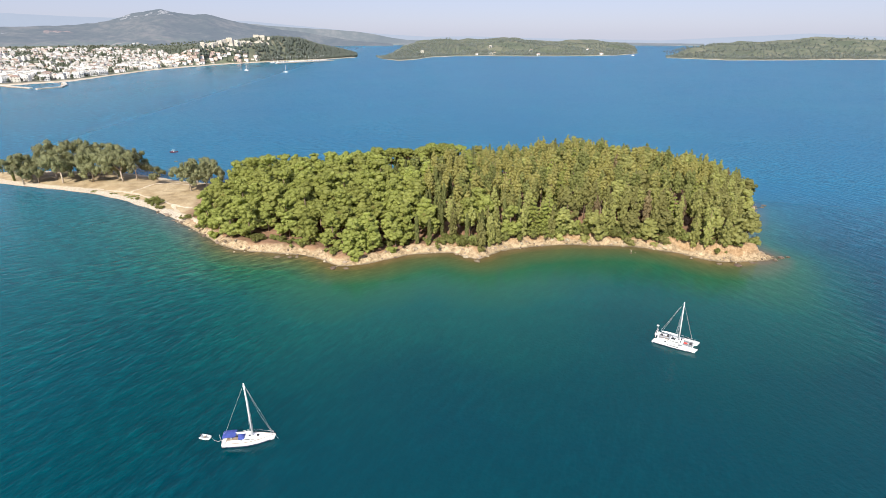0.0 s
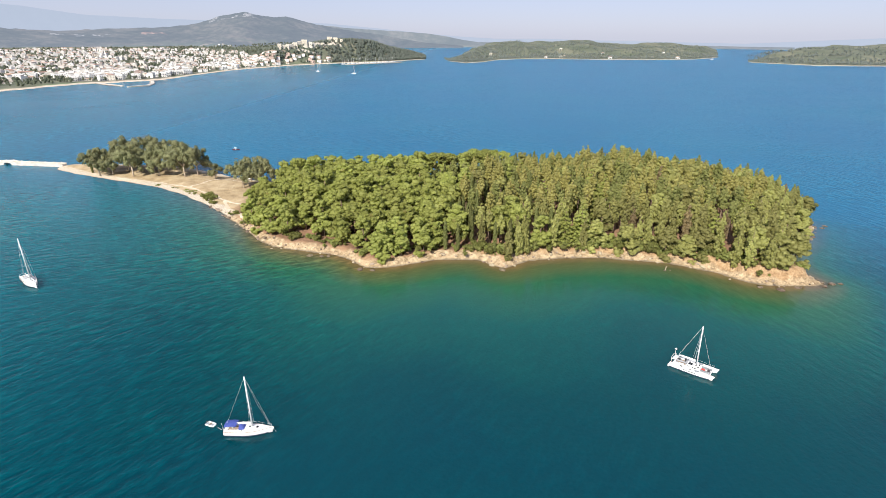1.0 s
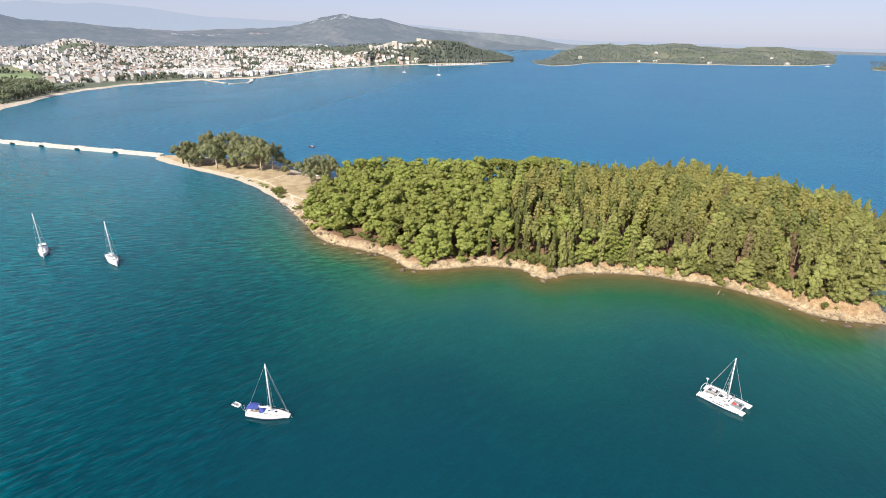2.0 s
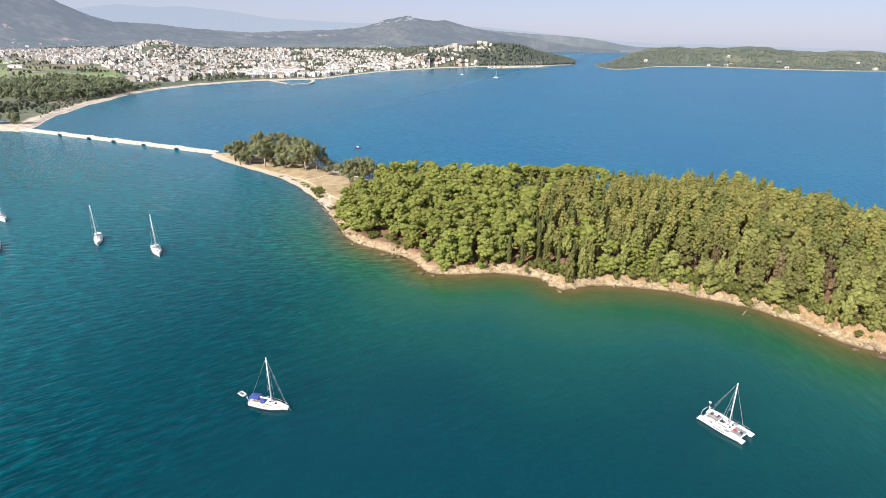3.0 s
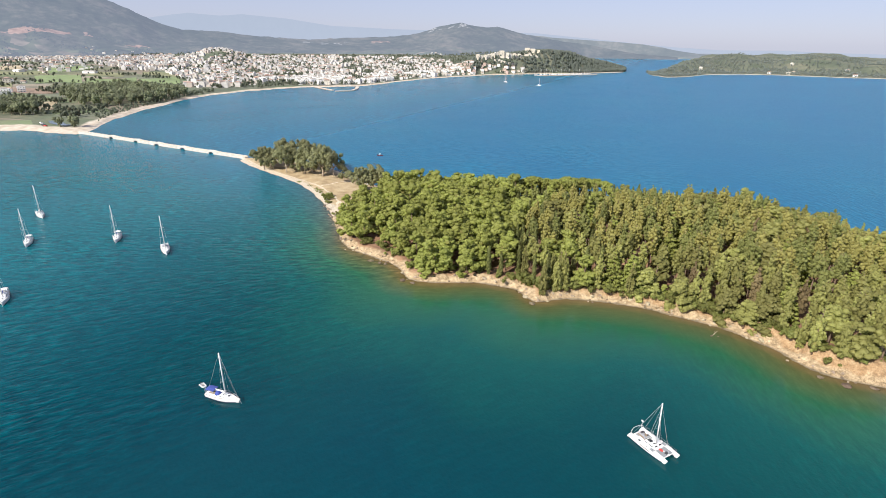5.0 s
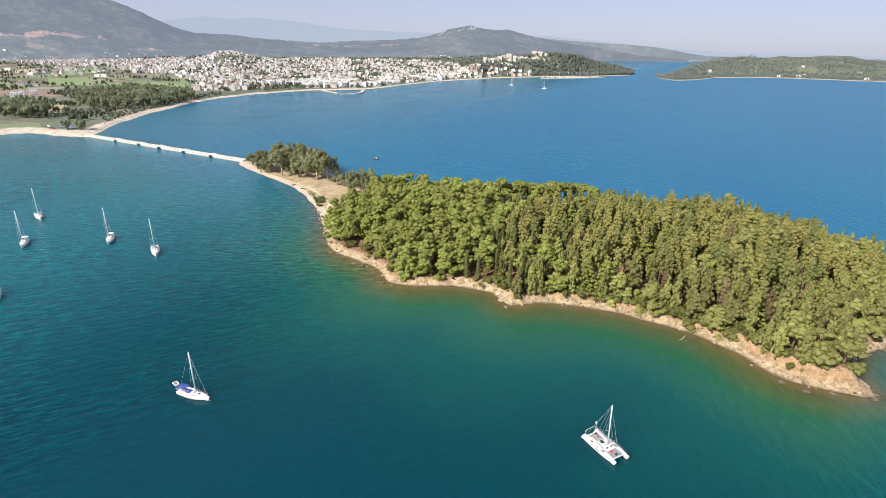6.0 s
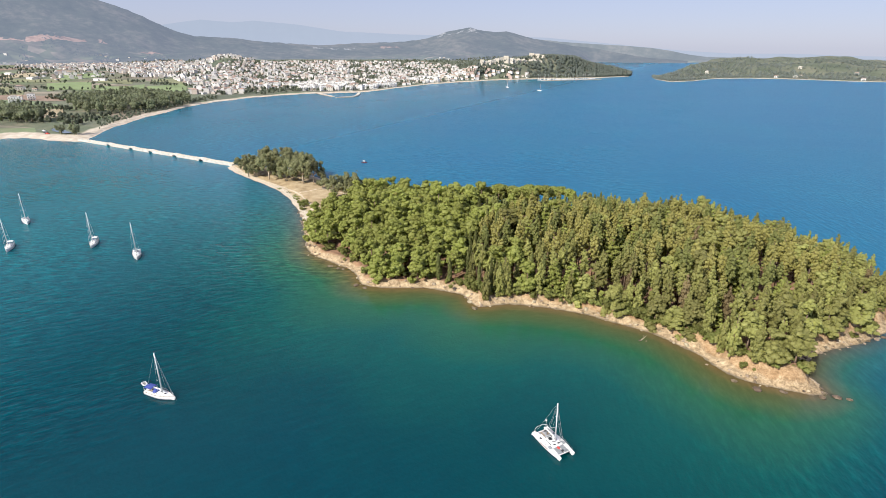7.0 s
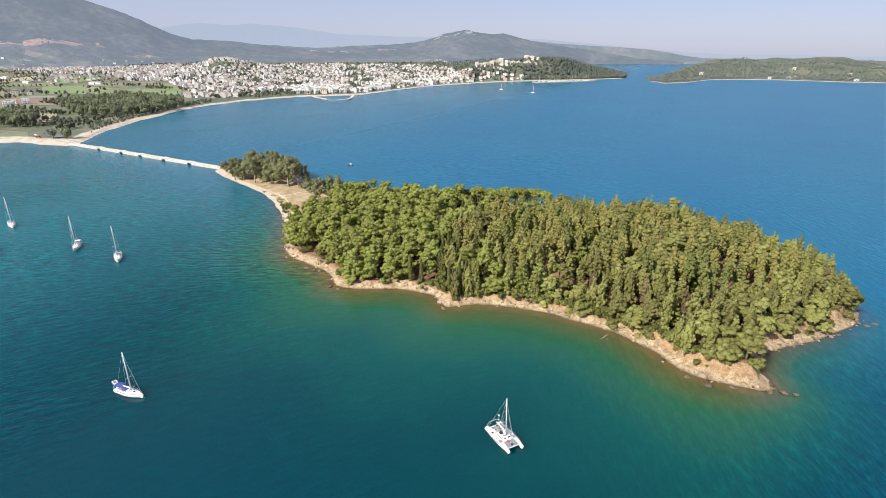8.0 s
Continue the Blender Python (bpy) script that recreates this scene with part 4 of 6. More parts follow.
west = cand[:, 0] + 0.25 * (cand[:, 1] - 240) + 10 * grain(cand, 25, 12.0)
for (x, y), z, d, e, w in zip(cand, cz, cd, edge, west):
    if d < e or x < -93 + 0.22 * max(0, y - 225) or ((x - CLEARING[0]) / 13) ** 2 + ((y - CLEARING[1]) / 12) ** 2 < 1:
        continue
    kind = "aleppo" if w < 8 else "slender"
    if 0 < w < 40 and rs.uniform() < 0.30:
        kind = "cypress" if rs.uniform() < 0.45 else "aleppo"
    if kind == "slender" and rs.uniform() < 0.22:
        kind = "olive" if rs.uniform() < 0.5 else "layered"
    if kind == "slender" and x > 60 and rs.uniform() < (0.10 if d < e + 14 else 0.03):
        kind = "dry"
    if kind == "slender" and x > 50 and d < e + 3.5 and rs.uniform() < 0.35:
        kind = "olive_edge"
    if -18 < x < 36 and y > 276 and rs.uniform() < 0.6:
        kind = "umbrella"
    if kind == "aleppo" and d < e + 7:
        kind = "edge"
    if 2 < x < 72 and d < e + 16 and rs.uniform() < 0.24:
        kind = "cypress"
    if kind == "slender" and d < e + 7 and y < 262 - 0.5 * max(0, x - 120):
        kind = "slender_edge"
    gap = {"slender_edge": 3.3, "olive": 5.6, "olive_edge": 5.2, "aleppo": 6.6, "edge": 6.2, "slender": 3.9, "dry": 4.4, "cypress": 3.2, "layered": 6.0, "umbrella": 6.2}[kind]
    if all((x - a) ** 2 + (y - b) ** 2 > (0.5 * (gap + g)) ** 2 for a, b, g in spots):
        spots.append((x, y, gap))
        grow = 0.88 + 0.25 * rs.uniform() + 0.09 * min(1, max(0, x - 30) / 60) - 0.16 * min(1, max(0, x - 100) / 50)
        if kind == "slender" and d > 22:
            t = DEEP[rs.randint(len(DEEP))]
            deep.append((t, pose(x, y, z - 0.1, 0, 0, rs.uniform(0, 360)) @ Matrix.Diagonal((grow * 1.08, grow * 1.08, grow * 1.15 * rs.uniform(0.9, 1.07), 1))))
            continue
        plant(kind, x, y, z - 0.1, grow * (1 + (0.24 if kind == "aleppo" else 0.10) * min(1, max(0, d - 8) / 25)), None, rs.uniform(0.90, 1.07) if kind in ("slender", "slender_edge", "dry") else 1.0)

stand = tagged(new("pine_stand"), "close stand of slender olive-green pines inside the wood", "pine trees", kind="stuff")
for name, trees, mat in (("trunk", deep, PINE_BARK), ("crown", [t for i, t in enumerate(deep) if i % 3], STAND_LEAF), ("crown", deep[::3], DEEP_LEAF)):
    ob = tagged(new(name, joined(name, trees, mat)), kind="stuff")
    ob.parent = stand
for t in DEEP:
    for o in (*t.children, t):
        bpy.data.objects.remove(o)

for kind, x, y, size in FEATURED:
    plant(kind, x, y, island_z(x, y) - 0.1, size)

# eucalyptus on the spit
for x, y, size in ((-197, 307, 1.05), (-181, 308, 0.95), (-164, 307, 1.05), (-220, 309, 0.95), (-213, 311, 0.85), (-207, 318, 1.1), (-190, 321, 1.12), (-172, 318, 1.05), (-225, 318, 0.8),
                   (-201, 329, 1.0), (-182, 331, 0.95), (-158, 311, 0.9), (-117, 283, 0.88), (-111, 289, 0.82), (-121, 303, 0.8), (-112, 300, 0.85), (-142, 301, 0.52)):
    plant("gum", x, y, island_z(x, y) - 0.1, size)
for x, y, size in ((-229, 315, 0.75), (-232, 319, 0.7), (-246, 331, 0.35), (-251, 336, 0.3)):
    plant("cypress", x, y, island_z(x, y) - 0.1, size)

# shrubs: along the foot of the wood, the bank and the spit's path
ring = outline([(-62, 207), (-50, 203), (-30, 191), (0, 198), (26, 191), (52, 203), (76, 202), (100, 193.5), (120, 183), (134, 185), (142, 212), (160, 236), (150, 280), (0, 300), (-80, 240)], 2.2)
for x, y in ring[:130]:
    x, y = x + rs.normal() * 1.6, y + rs.normal() * 1.6
    d = float(inside_by([(x, y)], COAST)[0])
    if d > 3.6 and y < 250 and rs.uniform() < 0.9:
        plant("shrub", x, y, island_z(x, y) - 0.05, rs.uniform(0.6, 1.7))
for x, y, size in ((-130, 266, 1.9), (-126, 262, 1.5), (-122, 257, 1.1), (-56, 206, 1.1), (-52, 204, 1.3), (-44, 200, 1.2), (-63, 207, 0.9), (-103, 238, 1.2), (-97, 240, 1.6), (-92, 226, 1.4), (-94, 262, 1.8), (-99, 250, 1.5)):
    plant("shrub", x, y, island_z(x, y) - 0.05, size)

# scrub that hides the feet of the slender pines
for x in np.arange(14, 116, 1.9):
    y = 190 + 16 * rs.uniform()
    for _ in range(12):
        d = float(inside_by([(x, y)], COAST)[0])
        if 3.4 < d < 7.0:
            plant("shrub", x + rs.normal() * 0.6, y, island_z(x, y) - 0.1, rs.uniform(0.9, 2.0), None, rs.uniform(0.9, 1.5))
            break
        y += 5.2 - d

# low brush between the spit's beach and its path
for x, y in ((-232, 313), (-224, 308), (-217, 305), (-211, 302), (-203, 299), (-197, 298), (-190, 295), (-183, 293.5), (-176, 291), (-170, 289.5), (-163, 286), (-157, 283), (-151, 280),
             (-145, 276), (-139, 272), (-134, 267.5), (-207, 300), (-186, 295), (-160, 284.5), (-148, 277.5)):
    x, y = x + rs.normal() * 1.2, y + rs.normal() * 1.0
    if island_z(x, y) > 0.4:
        plant("shrub", x, y, island_z(x, y) - 0.15, rs.uniform(0.55, 1.1), None, 0.55)

# ---- rocks along the waterline ----
def rock_mesh(rs):
    v = ICO_V * rs.uniform(0.65, 1.15, (12, 1)) * np.array([1.0, 0.75, 0.55])
    s = Shape().add(v, ICO_F.tolist())
    return mesh_of("rock", s, ROCK)


rocks = [rock_mesh(rs) for _ in range(9)]
reefs = [m.copy() for m in rocks[:4]]
for m in reefs:
    m.materials[0] = REEF
shore_points = outline([tuple(p) for p in COAST], 1.3)
shore_points = shore_points[(shore_points[:, 1] < 255) & (shore_points[:, 0] > -125)]
for i in range(270):
    p = shore_points[rs.randint(len(shore_points))]
    x, y = p + rs.normal(size=2) * 1.1 + np.array([0, 0.9])
    size = rs.uniform(0.28, 0.9) * (1.8 if rs.uniform() < 0.18 else 1.0)
    r = new("rock", reefs[rs.randint(4)] if rs.uniform() < 0.4 else rocks[rs.randint(9)])
    r.matrix_basis = pose(x, y, max(island_z(x, y), -0.15) + 0.05 * size, rs.uniform(-20, 20), rs.uniform(-20, 20), rs.uniform(0, 360)) @ Matrix.Diagonal((size, size, size, 1))
    r.parent = island
for x, y, size in ((142, 178.5, 1.6), (145, 178.8, 1.1), (128, 174.5, 1.5), (121, 172.5, 1.8), (115, 174, 1.3), (138, 176.5, 1.4), (-29, 180, 1.7), (-24, 179.5, 1.3), (-52, 192, 1.8),
                   (-47, 191.5, 1.2), (25, 183, 1.6), (177, 243, 1.6), (174, 240, 1.3), (86, 186.5, 0.7), (88, 187, 0.5)):
    r = new("rock", reefs[rs.randint(4)])
    r.matrix_basis = pose(x, y, 0.05, 0, 0, rs.uniform(0, 360)) @ Matrix.Diagonal((size, size, size * 0.7, 1))
    r.parent = island

# ---- the path over the spit ----
def ground_strip(name, points, width, mat, label, lift=0.07):
    pts = np.array(points, float)
    fine = np.concatenate([np.linspace(a, b, 12, endpoint=False) for a, b in zip(pts, pts[1:])] + [pts[-1:]])
    for _ in range(6):
        fine[1:-1] = (fine[:-2] + fine[2:] + 2 * fine[1:-1]) / 4
    d = unit(np.gradient(fine, axis=0))
    side = np.column_stack([-d[:, 1], d[:, 0]])
    wob = width * (0.5 + 0.12 * np.sin(np.arange(len(fine)) * 0.9))
    rows = []
    for p, s, w in zip(fine, side, wob):
        row = [p + s * w * k for k in (-1, -0.5, 0, 0.5, 1)]
        zs = island_rise(np.array(row))[0] + lift
        rows.append([(q[0], q[1], zz - (0.12 if k in (0, 4) else 0)) for k, (q, zz) in enumerate(zip(row, zs))])
    return tagged(part(name, Shape().loft(rows, caps=False), mat, smooth=True), label, "path", kind="structure")


ground_strip("path", [(-266, 335), (-240, 320), (-209, 305), (-176, 296), (-150, 285), (-130, 271), (-116, 259), (-104, 252), (-97, 246)], 1.7, PATH, "pale trodden footpath over dry grass")
ground_strip("side_path", [(-150, 285), (-143, 300), (-135, 303), (-118, 296)], 1.6, PATH, "faint trodden track over dry grass")
ground_strip("bank_path", [(-118, 260), (-110, 247), (-100, 238), (-93, 228)], 2.0, PATH, "pale worn track down the bank")

# ---- boats ----
def hull_rows(length, beam, draft, free, fine=1.0, stern=0.82, n=15):
    """Cross-sections of a hull from stern to bow, port sheer to starboard sheer."""
    rows = []
    for i in range(n):
        s = i / (n - 1)
        x = length * (s - 0.5)
        b = beam / 2 * min(1.0, stern + (1 - stern) * min(1, s / 0.4)) * max(0.015, (1 - max(0, (s - 0.42) / 0.58) ** (2.0 * fine)))
        z = free * (1.0 + 0.28 * s ** 2 - 0.06 * math.sin(math.pi * s))
        k = draft * (0.35 + 0.65 * math.sin(math.pi * min(1, 0.1 + s * 0.85)))
        side = [(b, z), (b * 0.97, z * 0.5), (b * 0.88, 0.02), (b * 0.5, -k * 0.75)]
        over = 0.06 * length * max(0, s - 0.9) / 0.1
        rows.append([(x + over * (zz / z if zz > 0 else 0), y, zz) for y, zz in side] + [(x, 0, -k)] + [(x + over * (zz / z if zz > 0 else 0), -y, zz) for y, zz in reversed(side)])
    return rows


def stay(name, a, b, parent, r=0.022, mat=None):
    return part(name, Shape().tube([a, b], r, 5), mat or WIRE, parent)


def sailing_yacht(length, mast, canopy, cover, kind=0):
    """Cruising sloop at anchor: bow along +x, waterline at z = 0."""
    L, B, F = length, length * 0.31, length * 0.105
    y = new("sailing_yacht")
    rows = hull_rows(L, B, 0.5, F)
    hull = part("hull", Shape().loft(rows), GELCOAT, y, smooth=False)
    part("boot_stripe", Shape().loft([[(p[0], p[1] * 1.012, 0.03), (p[0], p[1] * 1.014, 0.26)] for p in (r[1] for r in rows[:-1])], caps=False)
         .loft([[(p[0], p[1] * 1.012, 0.03), (p[0], p[1] * 1.014, 0.26)] for p in (r[-2] for r in rows[:-1])], caps=False), ANTIFOUL, hull, "dark waterline stripe")
    deck = [[(r[0][0], r[0][1] * 0.97, r[0][2] - 0.015), (r[0][0], 0, r[0][2] + 0.05), (r[-1][0], r[-1][1] * 0.97, r[-1][2] - 0.015)] for r in rows]
    part("deck", Shape().loft(deck, caps=False), DECK, y)
    top = [[(r[0][0], r[0][1], r[0][2]), (r[0][0], r[0][1], r[0][2] + 0.06), (r[0][0], r[0][1] * 0.95, r[0][2] + 0.06)] for r in rows]
    low = [[(a, -b, c) for a, b, c in r] for r in top]
    part("toe_rail", Shape().loft(top, caps=False).loft(low, caps=False), TEAK, y)
    roof = part("coachroof", Shape().loft([[(x, w, F * z0), (x, w * 0.86, F + h), (x, 0, F + h * 1.12), (x, -w * 0.86, F + h), (x, -w, F * z0)] for x, w, h, z0 in (
        (-0.10 * L, B * 0.30, 0.42, 1.0), (0.02 * L, B * 0.31, 0.44, 1.0), (0.16 * L, B * 0.26, 0.36, 1.02), (0.27 * L, B * 0.15, 0.14, 1.05))]), GELCOAT, y)
    for side in (1, -1):
        part("cabin_window", Shape().box(-0.06 * L, 0.13 * L, side * B * 0.286 - 0.03, side * B * 0.286 + 0.03, F + 0.14, F + 0.32), DARK_GLASS, roof)
    for x in (0.04, 0.2):
        part("hatch", Shape().box(x * L - 0.25, x * L + 0.25, -0.25, 0.25, F + 0.40 - x * 0.4, F + 0.52 - x * 0.4, 0.1), DARK_GLASS, roof)
    part("cockpit", Shape().box(-0.42 * L, -0.13 * L, -B * 0.20, B * 0.20, F * 0.9, F + 0.06), TEAK, y)
    for side in (1, -1):
        part("cockpit_bench", Shape().box(-0.40 * L, -0.12 * L, side * B * 0.30 - 0.22, side * B * 0.30 + 0.22, F, F + 0.30, 0.08), GELCOAT, y)
    wheel = [(-0.33 * L, 0.45 * math.cos(a), F + 0.75 + 0.45 * math.sin(a)) for a in np.linspace(0, math.tau, 15)]
    part("steering_wheel", Shape().tube(wheel, 0.025, 5).box(-0.335 * L - 0.1, -0.325 * L + 0.1, -0.1, 0.1, F, F + 0.8, 0.3), WIRE, y)
    mx = 0.095 * L
    spar = part("mast", Shape().tube([(mx, 0, F + 0.3), (mx - 0.02, 0, mast * 0.6), (mx - 0.1, 0, mast)], [0.19, 0.18, 0.15], 8), ALLOY, y, smooth=True)
    for h, w in ((0.42, 0.62), (0.68, 0.45)):
        part("spreader", Shape().tube([(mx, -B * w * 0.5, mast * h - 0.05), (mx, 0, mast * h), (mx, B * w * 0.5, mast * h - 0.05)], 0.045, 5), ALLOY, spar)
    part("masthead_light", Shape().box(mx - 0.2, mx + 0.05, -0.06, 0.06, mast, mast + 0.22), GELCOAT, spar)
    boom = part("boom", Shape().tube([(mx - 0.1, 0, F + 1.15), (-0.30 * L, 0, F + 1.3)], 0.085, 7), ALLOY, y)
    n = 8
    part("sail_cover", Shape().loft([[(mx - 0.15 - (0.34 * L) * i / n, 0.16 * math.cos(a) * (1 - 0.5 * i / n), F + 1.35 + 0.15 * i / n + 0.26 * math.sin(a) * (1 - 0.55 * i / n)) for a in np.linspace(0, math.tau, 9)[:-1]] for i in range(n + 1)], True),
         cover, boom, "furled sail under its cover")
    roll = part("furled_jib", Shape().tube([(0.485 * L, 0, F * 1.35 + 0.2), (0.28 * L, 0, mast * 0.5), (mx + 0.1, 0, mast * 0.96)], [0.035, 0.03, 0.02], 6), GREY_CANVAS, y)
    stay("forestay", (0.51 * L, 0, F * 1.3), (mx, 0, mast * 0.985), y)
    stay("backstay", (-0.49 * L, 0, F + 0.1), (mx - 0.1, 0, mast), y)
    for side in (1, -1):
        part("shroud", Shape().tube([(mx - 0.15, side * B * 0.46, F + 0.05), (mx, side * B * 0.31, mast * 0.42), (mx, side * B * 0.225, mast * 0.68), (mx - 0.08, 0, mast * 0.97)], 0.02, 4), WIRE, y)
        rail = [(r[0][0], side * r[0][1] * 0.96, r[0][2] + 0.62) for r in rows[1:14]]
        guard = part("guard_rail", Shape().tube(rail, 0.018, 4), WIRE, y)
        for p in rail[::2]:
            part("stanchion", Shape().tube([(p[0], p[1], p[2] - 0.62), p], 0.02, 4), WIRE, guard)
    e = rows[-2]
    part("pulpit", Shape().tube([(0.40 * L, e[0][1] * 1.7, F * 1.2 + 0.6), (0.515 * L, 0.12, F * 1.3 + 0.7), (0.515 * L, -0.12, F * 1.3 + 0.7), (0.40 * L, -e[0][1] * 1.7, F * 1.2 + 0.6)], 0.022, 5)
         .tube([(0.5 * L, 0.1, F * 1.25), (0.515 * L, 0.12, F * 1.3 + 0.7)], 0.02, 4).tube([(0.5 * L, -0.1, F * 1.25), (0.515 * L, -0.12, F * 1.3 + 0.7)], 0.02, 4), WIRE, y)
    part("stern_rail", Shape().tube([(-0.40 * L, B * 0.40, F + 0.65), (-0.49 * L, B * 0.34, F + 0.7), (-0.49 * L, -B * 0.34, F + 0.7), (-0.40 * L, -B * 0.40, F + 0.65)], 0.025, 5)
         .tube([(-0.49 * L, B * 0.34, F), (-0.49 * L, B * 0.34, F + 0.7)], 0.02, 4).tube([(-0.49 * L, -B * 0.34, F), (-0.49 * L, -B * 0.34, F + 0.7)], 0.02, 4), WIRE, y)
    part("anchor", Shape().tube([(0.49 * L, 0, F * 1.3), (0.545 * L, 0, F * 1.15)], 0.05, 5).box(0.52 * L, 0.55 * L, -0.16, 0.16, F * 0.85, F * 1.12, 0.5), WIRE, y)
    stay("anchor_chain", (0.53 * L, 0, F * 1.2), (0.60 * L, 0, -0.3), y, 0.03)
    hood = [[(x, w * math.cos(a), F + 0.42 + h * math.sin(a)) for a in np.linspace(0, math.pi, 9)] for x, w, h in ((-0.17 * L, B * 0.33, 0.75), (-0.12 * L, B * 0.33, 0.78), (-0.06 * L, B * 0.30, 0.35))]
    part("spray_hood", Shape().loft(hood), canopy, y)
    if kind == 0:
        awning = part("bimini", Shape().loft([[(x, B * 0.36 * k, F + 1.65 - 0.22 * k * k + dz) for k in np.linspace(-1, 1, 9)] + [(x, B * 0.36 * k, F + 1.59 - 0.22 * k * k + dz) for k in np.linspace(1, -1, 9)]
                                             for x, dz in ((-0.47 * L, -0.12), (-0.40 * L, 0), (-0.30 * L, 0.02), (-0.21 * L, -0.06))], True), canopy, y, "taut canvas sun awning")
        part("flag_staff", Shape().tube([(-0.49 * L, -B * 0.3, F), (-0.51 * L, -B * 0.31, F + 2.3)], 0.03, 5), ALLOY, y)
        part("stern_buoy", Shape().loft([[(-0.49 * L + 0.16 * math.cos(a), B * 0.36 + 0.16 * math.sin(a) * k, F + 0.3 + h) for a in np.linspace(0, math.tau, 9)[:-1]] for h, k in ((0, 0.5), (0.12, 1), (0.42, 1), (0.55, 0.5))], True), SAILCLOTH, y)
        for x in (-0.44, -0.24):
            part("awning_hoop", Shape().tube([(x * L, B * 0.35, F + 0.1), (x * L, B * 0.35, F + 1.35), (x * L, 0, F + 1.58), (x * L, -B * 0.35, F + 1.35), (x * L, -B * 0.35, F + 0.1)], 0.025, 5), WIRE, awning)
    return y


def inflatable_dinghy():
    d = new("dinghy")
    ring = [(1.5 - 0.2, 0.55, 0.28), (1.5, 0.0, 0.36), (1.3, -0.55, 0.28), (0.6, -0.66, 0.24), (-1.4, -0.66, 0.22)]
    part("tube", Shape().tube([(-1.4, 0.66, 0.22), (0.6, 0.66, 0.24)] + ring, 0.23, 9), HYPALON, d, smooth=True)
    part("floor", Shape().box(-1.2, 1.2, -0.5, 0.5, 0.02, 0.12, 0.05), GREY_CANVAS, d)
    part("transom", Shape().box(-1.28, -1.2, -0.5, 0.5, 0.0, 0.48), GELCOAT, d)
    part("thwart", Shape().box(-0.25, 0.05, -0.6, 0.6, 0.34, 0.40), TEAK, d)
    motor = part("outboard", Shape().box(-1.6, -1.25, -0.14, 0.14, 0.5, 0.85, 0.25).box(-1.45, -1.33, -0.06, 0.06, -0.4, 0.5), RUBBER, d)
    part("tiller", Shape().tube([(-1.3, 0, 0.62), (-0.85, 0.1, 0.68)], 0.03, 5), WIRE, motor)
    return d


